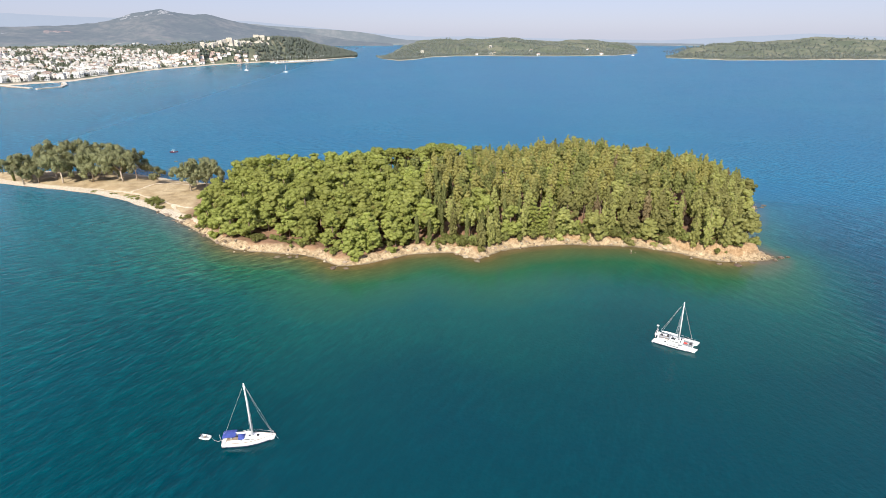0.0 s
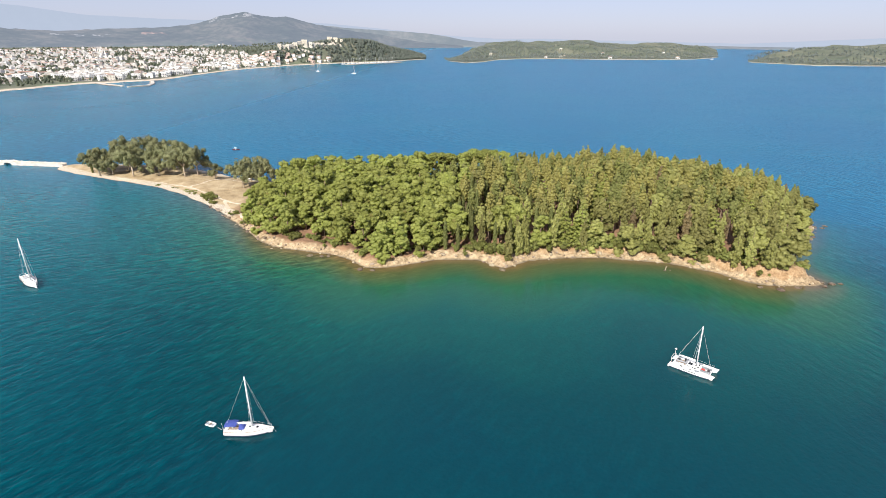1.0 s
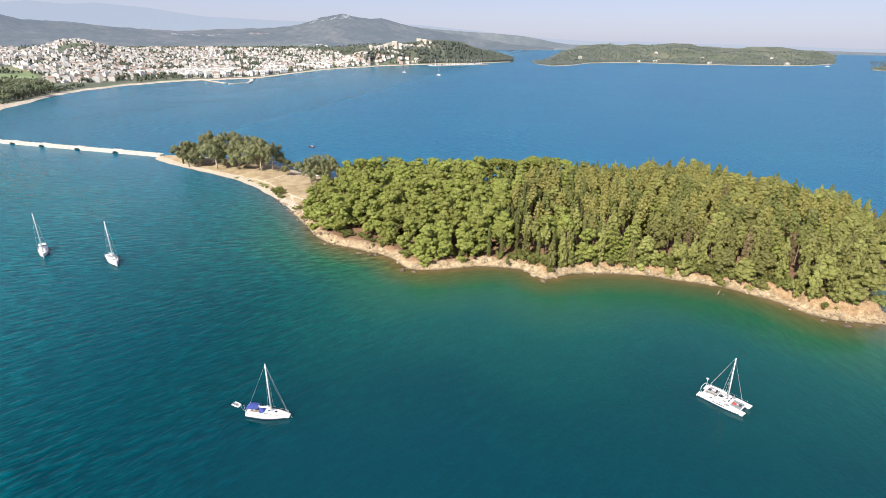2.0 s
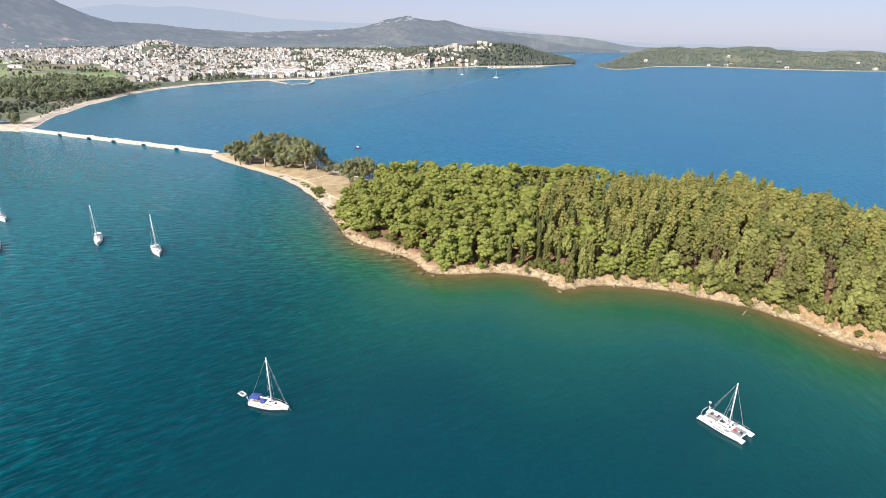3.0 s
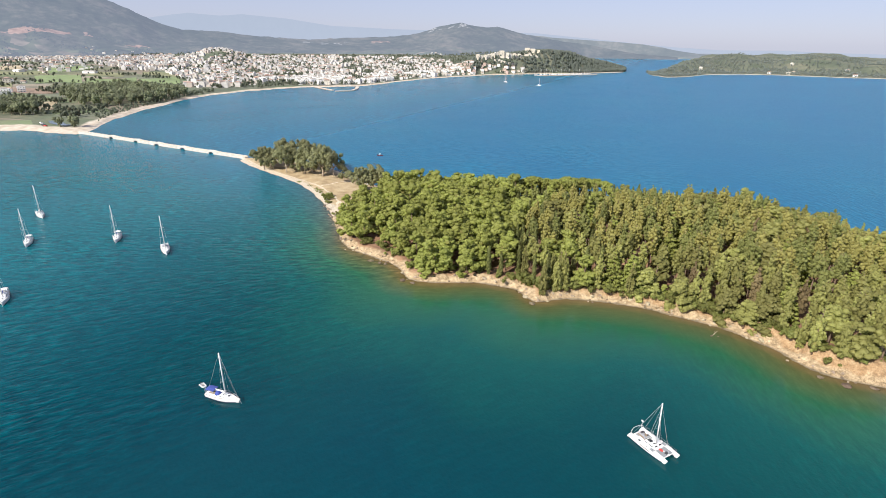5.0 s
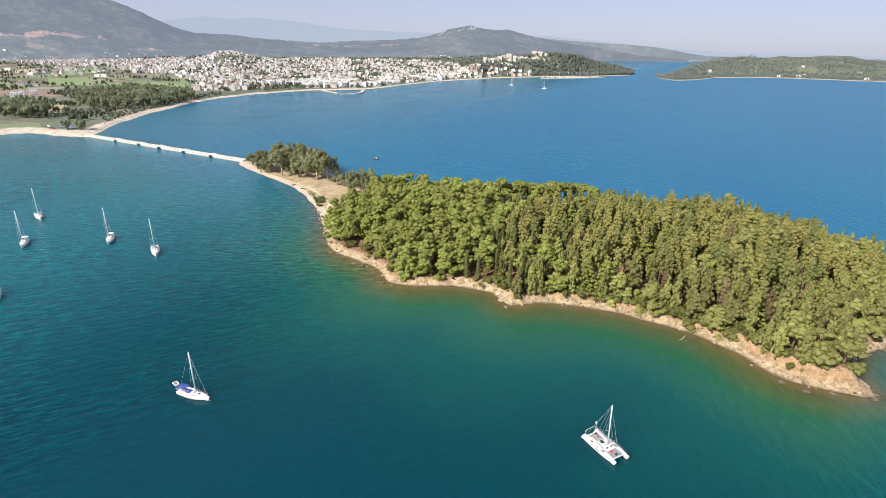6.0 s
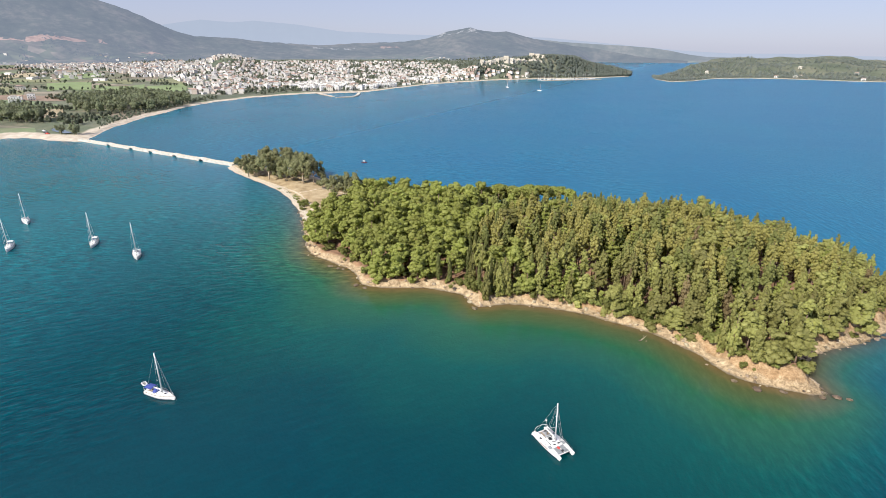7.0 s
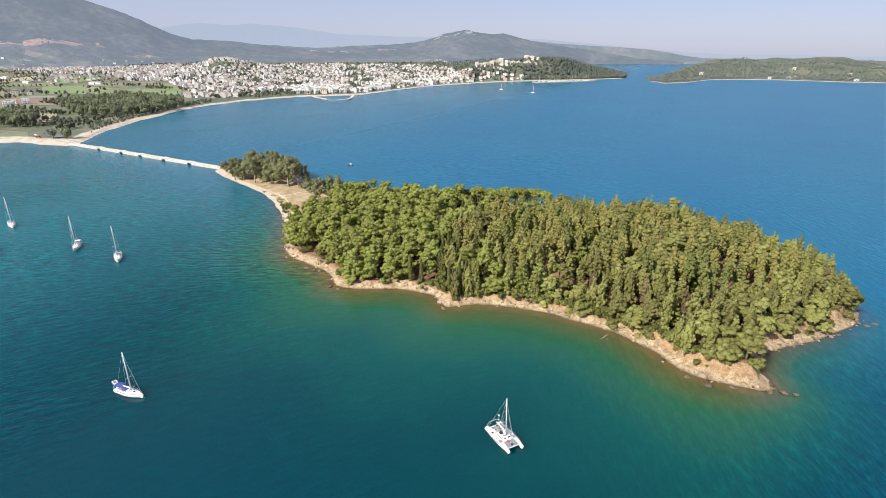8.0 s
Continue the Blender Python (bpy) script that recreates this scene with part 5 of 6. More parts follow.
def catamaran(length, beam, mast):
    """Cruising catamaran: two slim hulls, bridge deck, low cabin, forward netting and a stern arch."""
    L, B, F = length, beam, 1.05
    c = new("catamaran")
    for side in (1, -1):
        rows = [[(x, y + side * B * 0.385, z) for x, y, z in r] for r in hull_rows(L, B * 0.23, 0.35, F, 1.4, 0.7)]
        h = part("hull", Shape().loft(rows), GELCOAT, c)
        part("boot_stripe", Shape().loft([[(p[0], p[1] + 0.012, 0.03), (p[0], p[1] + 0.014, 0.24)] for p in (r[1] for r in rows[:-1])], caps=False)
             .loft([[(p[0], p[1] - 0.012, 0.03), (p[0], p[1] - 0.014, 0.24)] for p in (r[-2] for r in rows[:-1])], caps=False), ANTIFOUL, h, "dark waterline stripe")
        part("side_deck", Shape().loft([[(r[0][0], r[0][1] - 0.02 * B * 0, r[0][2] + 0.01), (r[-1][0], r[-1][1], r[-1][2] + 0.01)] for r in rows], caps=False), DECK, h)
        part("port_light", Shape().box(-0.15 * L, 0.12 * L, side * B * 0.495 - 0.02, side * B * 0.495 + 0.02, F * 0.55, F * 0.72), DARK_GLASS, h)
        part("stern_steps", Shape().box(-0.53 * L, -0.47 * L, side * B * 0.385 - B * 0.07, side * B * 0.385 + B * 0.07, -0.1, 0.35).box(-0.50 * L, -0.44 * L, side * B * 0.385 - B * 0.07, side * B * 0.385 + B * 0.07, 0.3, 0.7), GELCOAT, h)
        for x in (0.16, -0.22):
            part("hatch", Shape().box(x * L - 0.3, x * L + 0.3, side * B * 0.38 - 0.25, side * B * 0.38 + 0.25, F + 0.05, F + 0.13, 0.1), DARK_GLASS, h)
    part("bridge_deck", Shape().box(-0.44 * L, 0.18 * L, -B * 0.32, B * 0.32, 0.62, F + 0.04), DECK, c)
    for side in (1, -1):
        part("netting", Shape().box(0.18 * L, 0.42 * L, side * B * 0.02 if side > 0 else -B * 0.29, B * 0.29 if side > 0 else -B * 0.02, F - 0.02, F + 0.02), NETTING, c, "grey trampoline netting")
    part("cross_beam", Shape().tube([(0.43 * L, -B * 0.36, F + 0.05), (0.43 * L, B * 0.36, F + 0.05)], 0.11, 7), ALLOY, c)
    part("longeron", Shape().tube([(0.18 * L, 0, F + 0.05), (0.45 * L, 0, F + 0.1)], 0.09, 6), ALLOY, c)
    cabin = part("cabin", Shape().loft([[(x, w, F), (x - 0.15 * sgn, w * 0.84, F + h), (x - 0.15 * sgn, 0, F + h * 1.1), (x - 0.15 * sgn, -w * 0.84, F + h), (x, -w, F)] for x, w, h, sgn in (
        (-0.14 * L, B * 0.30, 0.62, -1), (-0.02 * L, B * 0.31, 0.70, 0), (0.10 * L, B * 0.29, 0.62, 1), (0.19 * L, B * 0.22, 0.16, 1))]), GELCOAT, c)
    for side in (1, -1):
        part("cabin_window", Shape().box(-0.11 * L, 0.10 * L, side * B * 0.275 - 0.04, side * B * 0.275 + 0.04, F + 0.22, F + 0.48), DARK_GLASS, cabin)
        part("front_window", Shape().box(0.115 * L, 0.145 * L, side * B * 0.12 - 0.35, side * B * 0.12 + 0.35, F + 0.32, F + 0.52, 0.15), DARK_GLASS, cabin)
    part("solar_panel", Shape().box(-0.10 * L, 0.0 * L, -B * 0.2, -B * 0.02, F + 0.76, F + 0.80), DARK_GLASS, cabin)
    part("cockpit", Shape().box(-0.40 * L, -0.16 * L, -B * 0.24, B * 0.24, F, F + 0.07), TEAK, c)
    for side in (1, -1):
        part("cockpit_bench", Shape().box(-0.40 * L, -0.17 * L, side * B * 0.27 - 0.3, side * B * 0.27 + 0.3, F, F + 0.42, 0.06), GELCOAT, c)
        part("winch", Shape().tube([(-0.2 * L, side * B * 0.27, F + 0.42), (-0.2 * L, side * B * 0.27, F + 0.62)], 0.1, 8), WIRE, c)
    part("helm_seat", Shape().box(-0.30 * L, -0.26 * L, -B * 0.06, B * 0.06, F, F + 0.8, 0.15), GREY_CANVAS, c)
    part("tender", Shape().tube([(-0.40 * L, -0.3, F + 0.35), (-0.20 * L, -0.3, F + 0.4), (-0.12 * L, -0.05, F + 0.42)], 0.2, 8), GREY_CANVAS, c)
    part("deck_bag", Shape().loft([[(0.25 * L + 0.5 * u, -0.45 + 0.38 * math.cos(a) * (1 - u * u * 0.6), F + 0.30 + 0.26 * math.sin(a) * (1 - u * u * 0.6)) for a in np.linspace(0, math.tau, 9)[:-1]] for u in (-1, -0.4, 0.4, 1)], True), RED, c, "red sail bag")
    part("deck_motor", Shape().box(0.33 * L, 0.40 * L, -0.35, 0.25, F, F + 0.5, 0.35), RUBBER, c, "dark outboard under a cover")
    part("folded_awning", Shape().tube([(-0.15 * L, -B * 0.24, F + 0.85), (-0.14 * L, 0, F + 0.98), (-0.15 * L, B * 0.24, F + 0.85)], 0.2, 8), GREY_CANVAS, c, "dark folded sun awning")
    part("deck_locker", Shape().box(-0.38 * L, -0.32 * L, B * 0.02, B * 0.20, F + 0.05, F + 0.5, 0.1), RUBBER, c, "dark deck locker")
    part("rope_coil", Shape().tube([(0.02 * L + 0.3 * math.cos(a), B * 0.1 + 0.3 * math.sin(a), F + 0.82) for a in np.linspace(0, math.tau, 11)], 0.07, 5), GREY_CANVAS, c)
    for side in (1, -1):
        part("deck_grating", Shape().box(0.09 * L, 0.185 * L, side * B * 0.385 - 0.42, side * B * 0.385 + 0.42, F + 0.12, F + 0.17, 0.04), NETTING, c, "grey slatted deck grating")
        part("seat_cushion", Shape().box(-0.385 * L, -0.30 * L, side * B * 0.27 - 0.24, side * B * 0.27 + 0.24, F + 0.42, F + 0.53, 0.08), GREY_CANVAS, c)
        part("cleat", Shape().box(-0.02 * L, 0.02 * L, side * B * 0.45 - 0.05, side * B * 0.45 + 0.05, F + 0.1, F + 0.22, 0.2), RUBBER, c)
        part("fender", Shape().tube([(-0.08 * L, side * B * 0.505, F * 0.35), (-0.08 * L, side * B * 0.505, F * 0.95)], [0.1, 0.13], 8), HYPALON, c)
    part("mast_lines", Shape().tube([(0.055 * L, -0.8, F + 0.86), (0.09 * L, -0.35, F + 0.8), (0.07 * L, 0.3, F + 0.84), (0.02 * L, 0.75, F + 0.9)], 0.09, 6)
         .tube([(0.02 * L, -0.5, F + 0.86), (-0.06 * L, -0.25, F + 0.9), (-0.1 * L, 0.4, F + 0.88)], 0.08, 6), RUBBER, c, "dark ropes and gear round the mast foot")
    part("companionway", Shape().box(-0.17 * L, -0.145 * L, -0.45, 0.45, F + 0.1, F + 0.6), DARK_GLASS, cabin)
    part("helm_console", Shape().box(-0.22 * L, -0.18 * L, B * 0.08, B * 0.2, F + 0.07, F + 0.95, 0.2), RUBBER, c, "dark helm console")
    gen = part("wind_generator", Shape().tube([(-0.48 * L, B * 0.33, F), (-0.49 * L, B * 0.33, F + 2.2)], 0.05, 6), ALLOY, c)
    part("generator_head", Shape().loft([[(-0.49 * L + x, B * 0.33 + r * math.cos(a), F + 2.3 + r * math.sin(a)) for a in np.linspace(0, math.tau, 9)[:-1]] for x, r in ((-0.4, 0.05), (-0.15, 0.2), (0.2, 0.18), (0.35, 0.05))], True), GELCOAT, gen)
    mx = 0.05 * L
    spar = part("mast", Shape().tube([(mx + 0.3, 0, F + 0.6), (mx - 0.05, 0, mast)], [0.16, 0.11], 8), ALLOY, c, smooth=True)
    for h, w in ((0.45, 0.75), (0.7, 0.5)):
        part("spreader", Shape().tube([(mx - 0.15, -w, mast * h), (mx, 0, mast * h), (mx - 0.15, w, mast * h)], 0.04, 5), ALLOY, spar)
    boom = part("boom", Shape().tube([(mx - 0.1, 0, F + 1.55), (-0.36 * L, 0, F + 1.75)], 0.1, 7), ALLOY, c)
    part("sail_bag", Shape().tube([(mx - 0.2, 0, F + 1.8), (-0.15 * L, 0, F + 1.9), (-0.34 * L, 0, F + 1.9)], [0.26, 0.22, 0.12], 8), SAILCLOTH, boom)
    part("furled_jib", Shape().tube([(0.42 * L, 0, F + 0.3), (mx + 0.1, 0, mast * 0.93)], [0.035, 0.02], 6), GREY_CANVAS, c)
    stay("forestay", (0.43 * L, 0, F + 0.1), (mx, 0, mast * 0.95), c)
    for side in (1, -1):
        stay("shroud", (-0.03 * L, side * B * 0.49, F), (mx - 0.05, 0, mast * 0.93), c)
        stay("cap_shroud", (0.02 * L, side * B * 0.49, F), (mx - 0.05, 0, mast * 0.7), c)
        stay("backstay", (-0.44 * L, side * B * 0.40, F), (mx - 0.05, 0, mast), c)
        g = part("guard_rail", Shape().tube([(-0.42 * L, side * B * 0.48, F + 0.6), (0.1 * L, side * B * 0.49, F + 0.65), (0.44 * L, side * B * 0.42, F + 0.75)], 0.018, 4), WIRE, c)
        for x in (-0.4, -0.22, -0.04, 0.14, 0.3, 0.42):
            part("stanchion", Shape().tube([(x * L, side * B * 0.47, F), (x * L, side * B * 0.475, F + 0.64)], 0.02, 4), WIRE, g)
    part("stern_arch", Shape().tube([(-0.43 * L, B * 0.38, F), (-0.47 * L, B * 0.37, F + 0.9), (-0.50 * L, B * 0.2, F + 1.15), (-0.50 * L, -B * 0.2, F + 1.15), (-0.47 * L, -B * 0.37, F + 0.9), (-0.43 * L, -B * 0.38, F)], 0.05, 7), GELCOAT, c)
    return c


main_yacht = sailing_yacht(10.3, 14.5, BLUE_CANVAS, SAILCLOTH)
main_yacht.matrix_basis = pose(-35.4, 90.9, 0, 0, 0, 5)
tagged(main_yacht, "white sailing yacht with blue awning at anchor", "sailing boat", "yachts at anchor")
dinghy = inflatable_dinghy()
dinghy.matrix_basis = pose(-44.9, 92.6, 0, 0, 0, -18) @ Matrix.Diagonal((0.8, 0.8, 0.85, 1))
tagged(dinghy, "pale inflatable dinghy towed behind a yacht", "dinghy")
tagged(part("tow_rope", Shape().tube([(-43.4, 92.1, 0.35), (-42.6, 91.5, 0.12), (-41.6, 90.9, 0.3), (-40.6, 90.5, 1.1)], 0.02, 5), SAILCLOTH), "thin pale tow rope between yacht and dinghy", "rope")
cat_boat = catamaran(10.7, 5.4, 13.2)
cat_boat.matrix_basis = pose(72.5, 121.9, 0, 0, 0, -36)
tagged(cat_boat, "white catamaran with red deck bag at anchor", "catamaran")

bow_on = sailing_yacht(12.6, 17.2, GREY_CANVAS, SAILCLOTH, 1)
bow_on.matrix_basis = pose(-143.6, 160.4, 0, 0, 0, -35)
tagged(bow_on, "white sailing yacht with grey spray hood at anchor", "sailing boat", "yachts at anchor")
second = sailing_yacht(11.8, 17.4, SAILCLOTH, BLUE_CANVAS, 0)
second.matrix_basis = pose(-177.8, 160.8, 0, 0, 0, -42)
tagged(second, "white sailing yacht with pale awning at anchor", "sailing boat", "yachts at anchor")
copy_thing(bow_on, pose(-249.6, 166.6, 0, 0, 0, -22))
copy_thing(second, pose(-209.8, 138.3, 0, 0, 0, -36))
copy_thing(second, pose(-154.4, 99.3, 0, 0, 0, -31))


def motor_boat():
    m = new("motor_boat")
    part("hull", Shape().loft(hull_rows(5.2, 2.0, 0.25, 0.6, 1.1, 0.9, 9)), MAROON, m)
    part("awning", Shape().box(-1.4, 0.6, -0.85, 0.85, 1.75, 1.85, 0.06), SAILCLOTH, m)
    for x in (-1.3, 0.5):
        for y in (-0.75, 0.75):
            part("awning_post", Shape().tube([(x, y, 0.55), (x, y, 1.76)], 0.03, 5), WIRE, m)
    part("deck", Shape().box(0.2, 1.9, -0.7, 0.7, 0.6, 0.72, 0.25), RUBBER, m)
    part("console", Shape().box(-0.5, 0.1, -0.4, 0.4, 0.5, 1.25, 0.2), GELCOAT, m)
    part("outboard", Shape().box(-2.95, -2.5, -0.2, 0.2, 0.2, 1.1, 0.3), RUBBER, m)
    return m


boat = motor_boat()
boat.matrix_basis = pose(-171, 396, 0, 0, 0, 5)
tagged(boat, "small dark red motor boat with white awning", "motor boat")
shoal = part("rock", Shape().add(ICO_V * np.array([1.6, 0.8, 0.5]), ICO_F.tolist()), REEF)
shoal.matrix_basis = pose(-157.5, 365, 0.05)
tagged(shoal, "dark rock awash off the spit", "rock")

# ---- the footbridge ----
def footbridge(x0, y0, x1, y1, arches):
    """Low pale stone causeway: solid between its five openings, parapets humped over each."""
    L = math.hypot(x1 - x0, y1 - y0)
    b = new("stone_bridge")
    half, deck = 1.9, 1.6

    def hump(x):
        return sum(math.exp(-((x - a) / 4.5) ** 2) for a in arches)
    xs = sorted({*np.arange(0, L, 3.0), L, *[a + d for a in arches for d in (-2.9, 2.9)]})
    for i, (lo, hi) in enumerate(zip([0] + [a + 2.9 for a in arches], [a - 2.9 for a in arches] + [L])):
        part("causeway", Shape().box(lo, hi, -half, half, -1.2, deck), STONE, b)
    for a in arches:
        rows = []
        for k in range(9):
            u = -1 + k / 4
            rows.append([(a + 2.9 * u, -half, deck + 0.2 - 1.0 * u * u), (a + 2.9 * u, half, deck + 0.2 - 1.0 * u * u), (a + 2.9 * u, half, deck + 0.61), (a + 2.9 * u, -half, deck + 0.61)])
        span = part("arch", Shape().loft(rows, True), STONE, b)
    rows = [[(x, -half + 0.35, deck + 0.5 * hump(x)), (x, half - 0.35, deck + 0.5 * hump(x)), (x, half - 0.35, deck + 0.12 + 0.5 * hump(x)), (x, -half + 0.35, deck + 0.12 + 0.5 * hump(x))] for x in xs]
    part("walkway", Shape().loft(rows, True), PATH, b)
    for side in (1, -1):
        y = side * (half - 0.15)
        rows = [[(x, y - 0.18, deck - 0.02), (x, y + 0.18, deck - 0.02), (x, y + 0.18, deck + 0.65 + 0.6 * hump(x)), (x, y - 0.18, deck + 0.65 + 0.6 * hump(x))] for x in xs]
        wall = part("parapet", Shape().loft(rows, True), STONE, b)
        for x in np.arange(3, L, 6.0):
            h = deck + 0.65 + 0.6 * hump(x)
            part("pier_cap", Shape().box(x - 0.35, x + 0.35, y - 0.3, y + 0.3, h - 0.05, h + 0.45, 0.35), STONE, wall)
    b.matrix_basis = pose(x0, y0, 0, 0, 0, math.degrees(math.atan2(y1 - y0, x1 - x0)))
    return b


def driftwood():
    d = new("driftwood")
    part("stem", Shape().tube([(-1.6, 0, -0.2), (0, 0.1, 0.25), (1.3, 0.0, 0.7)], [0.14, 0.11, 0.05]), GUM_BARK, d)
    part("branch", Shape().tube([(0.1, 0.1, 0.28), (0.9, 0.8, 0.6)], [0.07, 0.03], 5), GUM_BARK, d)
    return d


log = driftwood()
log.matrix_basis = pose(87, 188.3, 0, 0, 0, 60)
tagged(log, "bleached branch lying in the shallows off the bank", "driftwood")

tagged(footbridge(-508, 353, -262, 334, [58, 98, 130, 167, 205]), "low white stone footbridge with small dark arches", "bridge")

# ---- the far shore ----
def shore_at(az):
    return float(coast_range(az, BEACH)) + 4 * math.sin(az * 2.1) + 2 * math.sin(az * 5.3)


def bearing_of(x, y):
    return math.degrees(math.atan2(x - MIDDLE.x, y - MIDDLE.y)), math.hypot(x - MIDDLE.x, y - MIDDLE.y)


def main_z(x, y):
    az, r = bearing_of(x, y)
    o = r - shore_at(az)
    return float(plain_z(az, r, o) + 1.5 * noise.fractal(Vector((x / 120, y / 120, 2.0)), 1.0, 2.0, 3) * float(smooth_step(o, 60, 300)))


def gable(s, w, d, z, h, over=0.5):
    a, b = w / 2 + over, d / 2 + over
    s.add([(-a, -b, z), (a, -b, z), (a, b, z), (-a, b, z), (-a, 0, z + h), (a, 0, z + h)], [(0, 1, 5, 4), (2, 3, 4, 5), (1, 2, 5), (3, 0, 4), (3, 2, 1, 0)])
    return s


def hip(s, w, d, z, h, over=0.5):
    a, b, k = w / 2 + over, d / 2 + over, max(0.3, w / 2 - d / 2)
    s.add([(-a, -b, z), (a, -b, z), (a, b, z), (-a, b, z), (-k, 0, z + h), (k, 0, z + h)], [(0, 1, 5, 4), (2, 3, 4, 5), (1, 2, 5), (3, 0, 4), (3, 2, 1, 0)])
    return s


def house(w, d, storeys, roof, wall):
    """A town house: walls, roof, door, a window in each bay, a balcony on the upper storeys."""
    h = new("house")
    top = 3.1 * storeys + 0.3
    body = part("wall", Shape().box(-w / 2, w / 2, -d / 2, d / 2, -1.5, top), wall, h)
    if roof == "gable":
        part("roof", gable(Shape(), w, d, top + 0.004, d * 0.2), TERRACOTTA, h)
    elif roof == "hip":
        part("roof", hip(Shape(), w, d, top + 0.004, d * 0.2), TERRACOTTA, h)
    else:
        part("roof", Shape().box(-w / 2 + 0.2, w / 2 - 0.2, -d / 2 + 0.2, d / 2 - 0.2, top + 0.004, top + 0.15).box(-w / 4, w / 4, -d / 4, d / 4, top + 0.1, top + 2.2), FLAT_ROOF, h)
        for x0, x1, y0, y1 in ((-w / 2, w / 2, -d / 2, -d / 2 + 0.2), (-w / 2, w / 2, d / 2 - 0.2, d / 2)):
            part("parapet", Shape().box(x0, x1, y0, y1, top + 0.003, top + 0.8), wall, h)
    bays = max(2, int(w / 4))
    for f in range(storeys):
        for i in range(bays):
            x = -w / 2 + (i + 0.5) * w / bays
            if f == 0 and i == 0:
                part("door", Shape().box(x - 0.6, x + 0.6, -d / 2 - 0.05, -d / 2 + 0.02, 0.1, 2.3), PANE, h)
            else:
                part("window", Shape().box(x - 0.65, x + 0.65, -d / 2 - 0.05, -d / 2 + 0.02, 3.1 * f + 0.9, 3.1 * f + 2.3), PANE, h)
        if f and roof == "flat":
            part("balcony", Shape().box(-w / 2 + 0.6, w / 2 - 0.6, -d / 2 - 1.3, -d / 2, 3.1 * f + 0.2, 3.1 * f + 0.4).box(-w / 2 + 0.6, w / 2 - 0.6, -d / 2 - 1.3, -d / 2 - 1.2, 3.1 * f + 0.4, 3.1 * f + 1.2), wall, h)
    return h


HOUSES = [house(11, 9, 2, "gable", WALLS[0]), house(13, 10, 2, "hip", WALLS[0]), house(12, 11, 3, "flat", WALLS[0]), house(16, 12, 3, "flat", WALLS[0]), house(9, 8, 1, "gable", WALLS[1]),
          house(12, 10, 2, "flat", WALLS[1]), house(14, 11, 3, "hip", WALLS[1]), house(11, 10, 2, "hip", WALLS[2])]
HOUSE_LABEL = ["white two-storey house with clay gable roof", "white two-storey house with hipped clay roof", "white three-storey house with flat roof and balconies", "broad white flat-roofed block with balconies",
               "low cream cottage with clay gable roof", "cream two-storey house with flat roof", "cream three-storey house with hipped clay roof", "rose two-storey house with hipped clay roof"]
housed = set()


def build_house(i, x, y, z, turn, group):
    m = pose(x, y, z, 0, 0, turn)
    if i in housed:
        h = copy_thing(HOUSES[i], m)
    else:
        housed.add(i)
        h = HOUSES[i]
        h.matrix_basis = m
    return tagged(h, HOUSE_LABEL[i], "house", group)


rs = np.random.RandomState(23)
lots, cells = [], {}


def free_lot(x, y, gap):
    c = (int(x // 25), int(y // 25))
    for i in (-1, 0, 1):
        for j in (-1, 0, 1):
            for a, b in cells.get((c[0] + i, c[1] + j), ()):
                if (a - x) ** 2 + (b - y) ** 2 < gap * gap:
                    return False
    cells.setdefault(c, []).append((x, y))
    return True


for _ in range(24000):
    az = rs.uniform(-63, -16.3)
    depth_ = np.interp(az, [-63, -59.4, -56.2, -54, -51.5, -49.7, -46, -36, -28, -24, -22.3, -21.2, -19.5, -17.3, -16.3], [2150, 2250, 1900, 1850, 1750, 1500, 1400, 1400, 1250, 900, 330, 110, 75, 60, 50])
    start = np.interp(az, [-63, -59.4, -56.2, -54.3, -51.5, -49.7, -49.3, -46.2, -42, -38, -16], [1950, 1625, 1400, 995, 855, 540, 200, 110, 70, 45, 26])
    if depth_ < start or (az < -51 and rs.uniform() < 0.25):
        continue
    o = start + (depth_ - start) * rs.uniform() ** 1.1
    r = shore_at(az) + o
    x, y = polar(az, r)
    # squares, gardens and lanes stay open
    if noise.fractal(Vector((x / 90, y / 90, 5.0)), 1.0, 2.0, 2) < (-0.3 if -49 < az < -44.5 else -0.12) or (math.sin(x / 19.0 + y / 43.0) > 0.93):
        continue
    if free_lot(x, y, 14.2):
        lots.append((o if az > -43 else o + 400, x, y, az))
for _ in range(900):
    az, r = rs.uniform(-70, -46), rs.uniform(1650, 2850)
    x, y = polar(az, r)
    if noise.fractal(Vector((x / 240, y / 240, 1.0)), 1.0, 2.0, 2) > 0.14 and free_lot(x, y, 20):
        lots.append((2000, x, y, az))
lots.sort()
for o, x, y, az in lots[:225]:
    build_house(rs.choice(8, p=[0.12, 0.14, 0.24, 0.18, 0.05, 0.14, 0.07, 0.06]) if az < -23 else rs.choice([0, 1, 4, 7]), x, y, main_z(x, y), -az + 15 * rs.normal() + 90 * (rs.uniform() < 0.25), "houses along the town's waterfront")

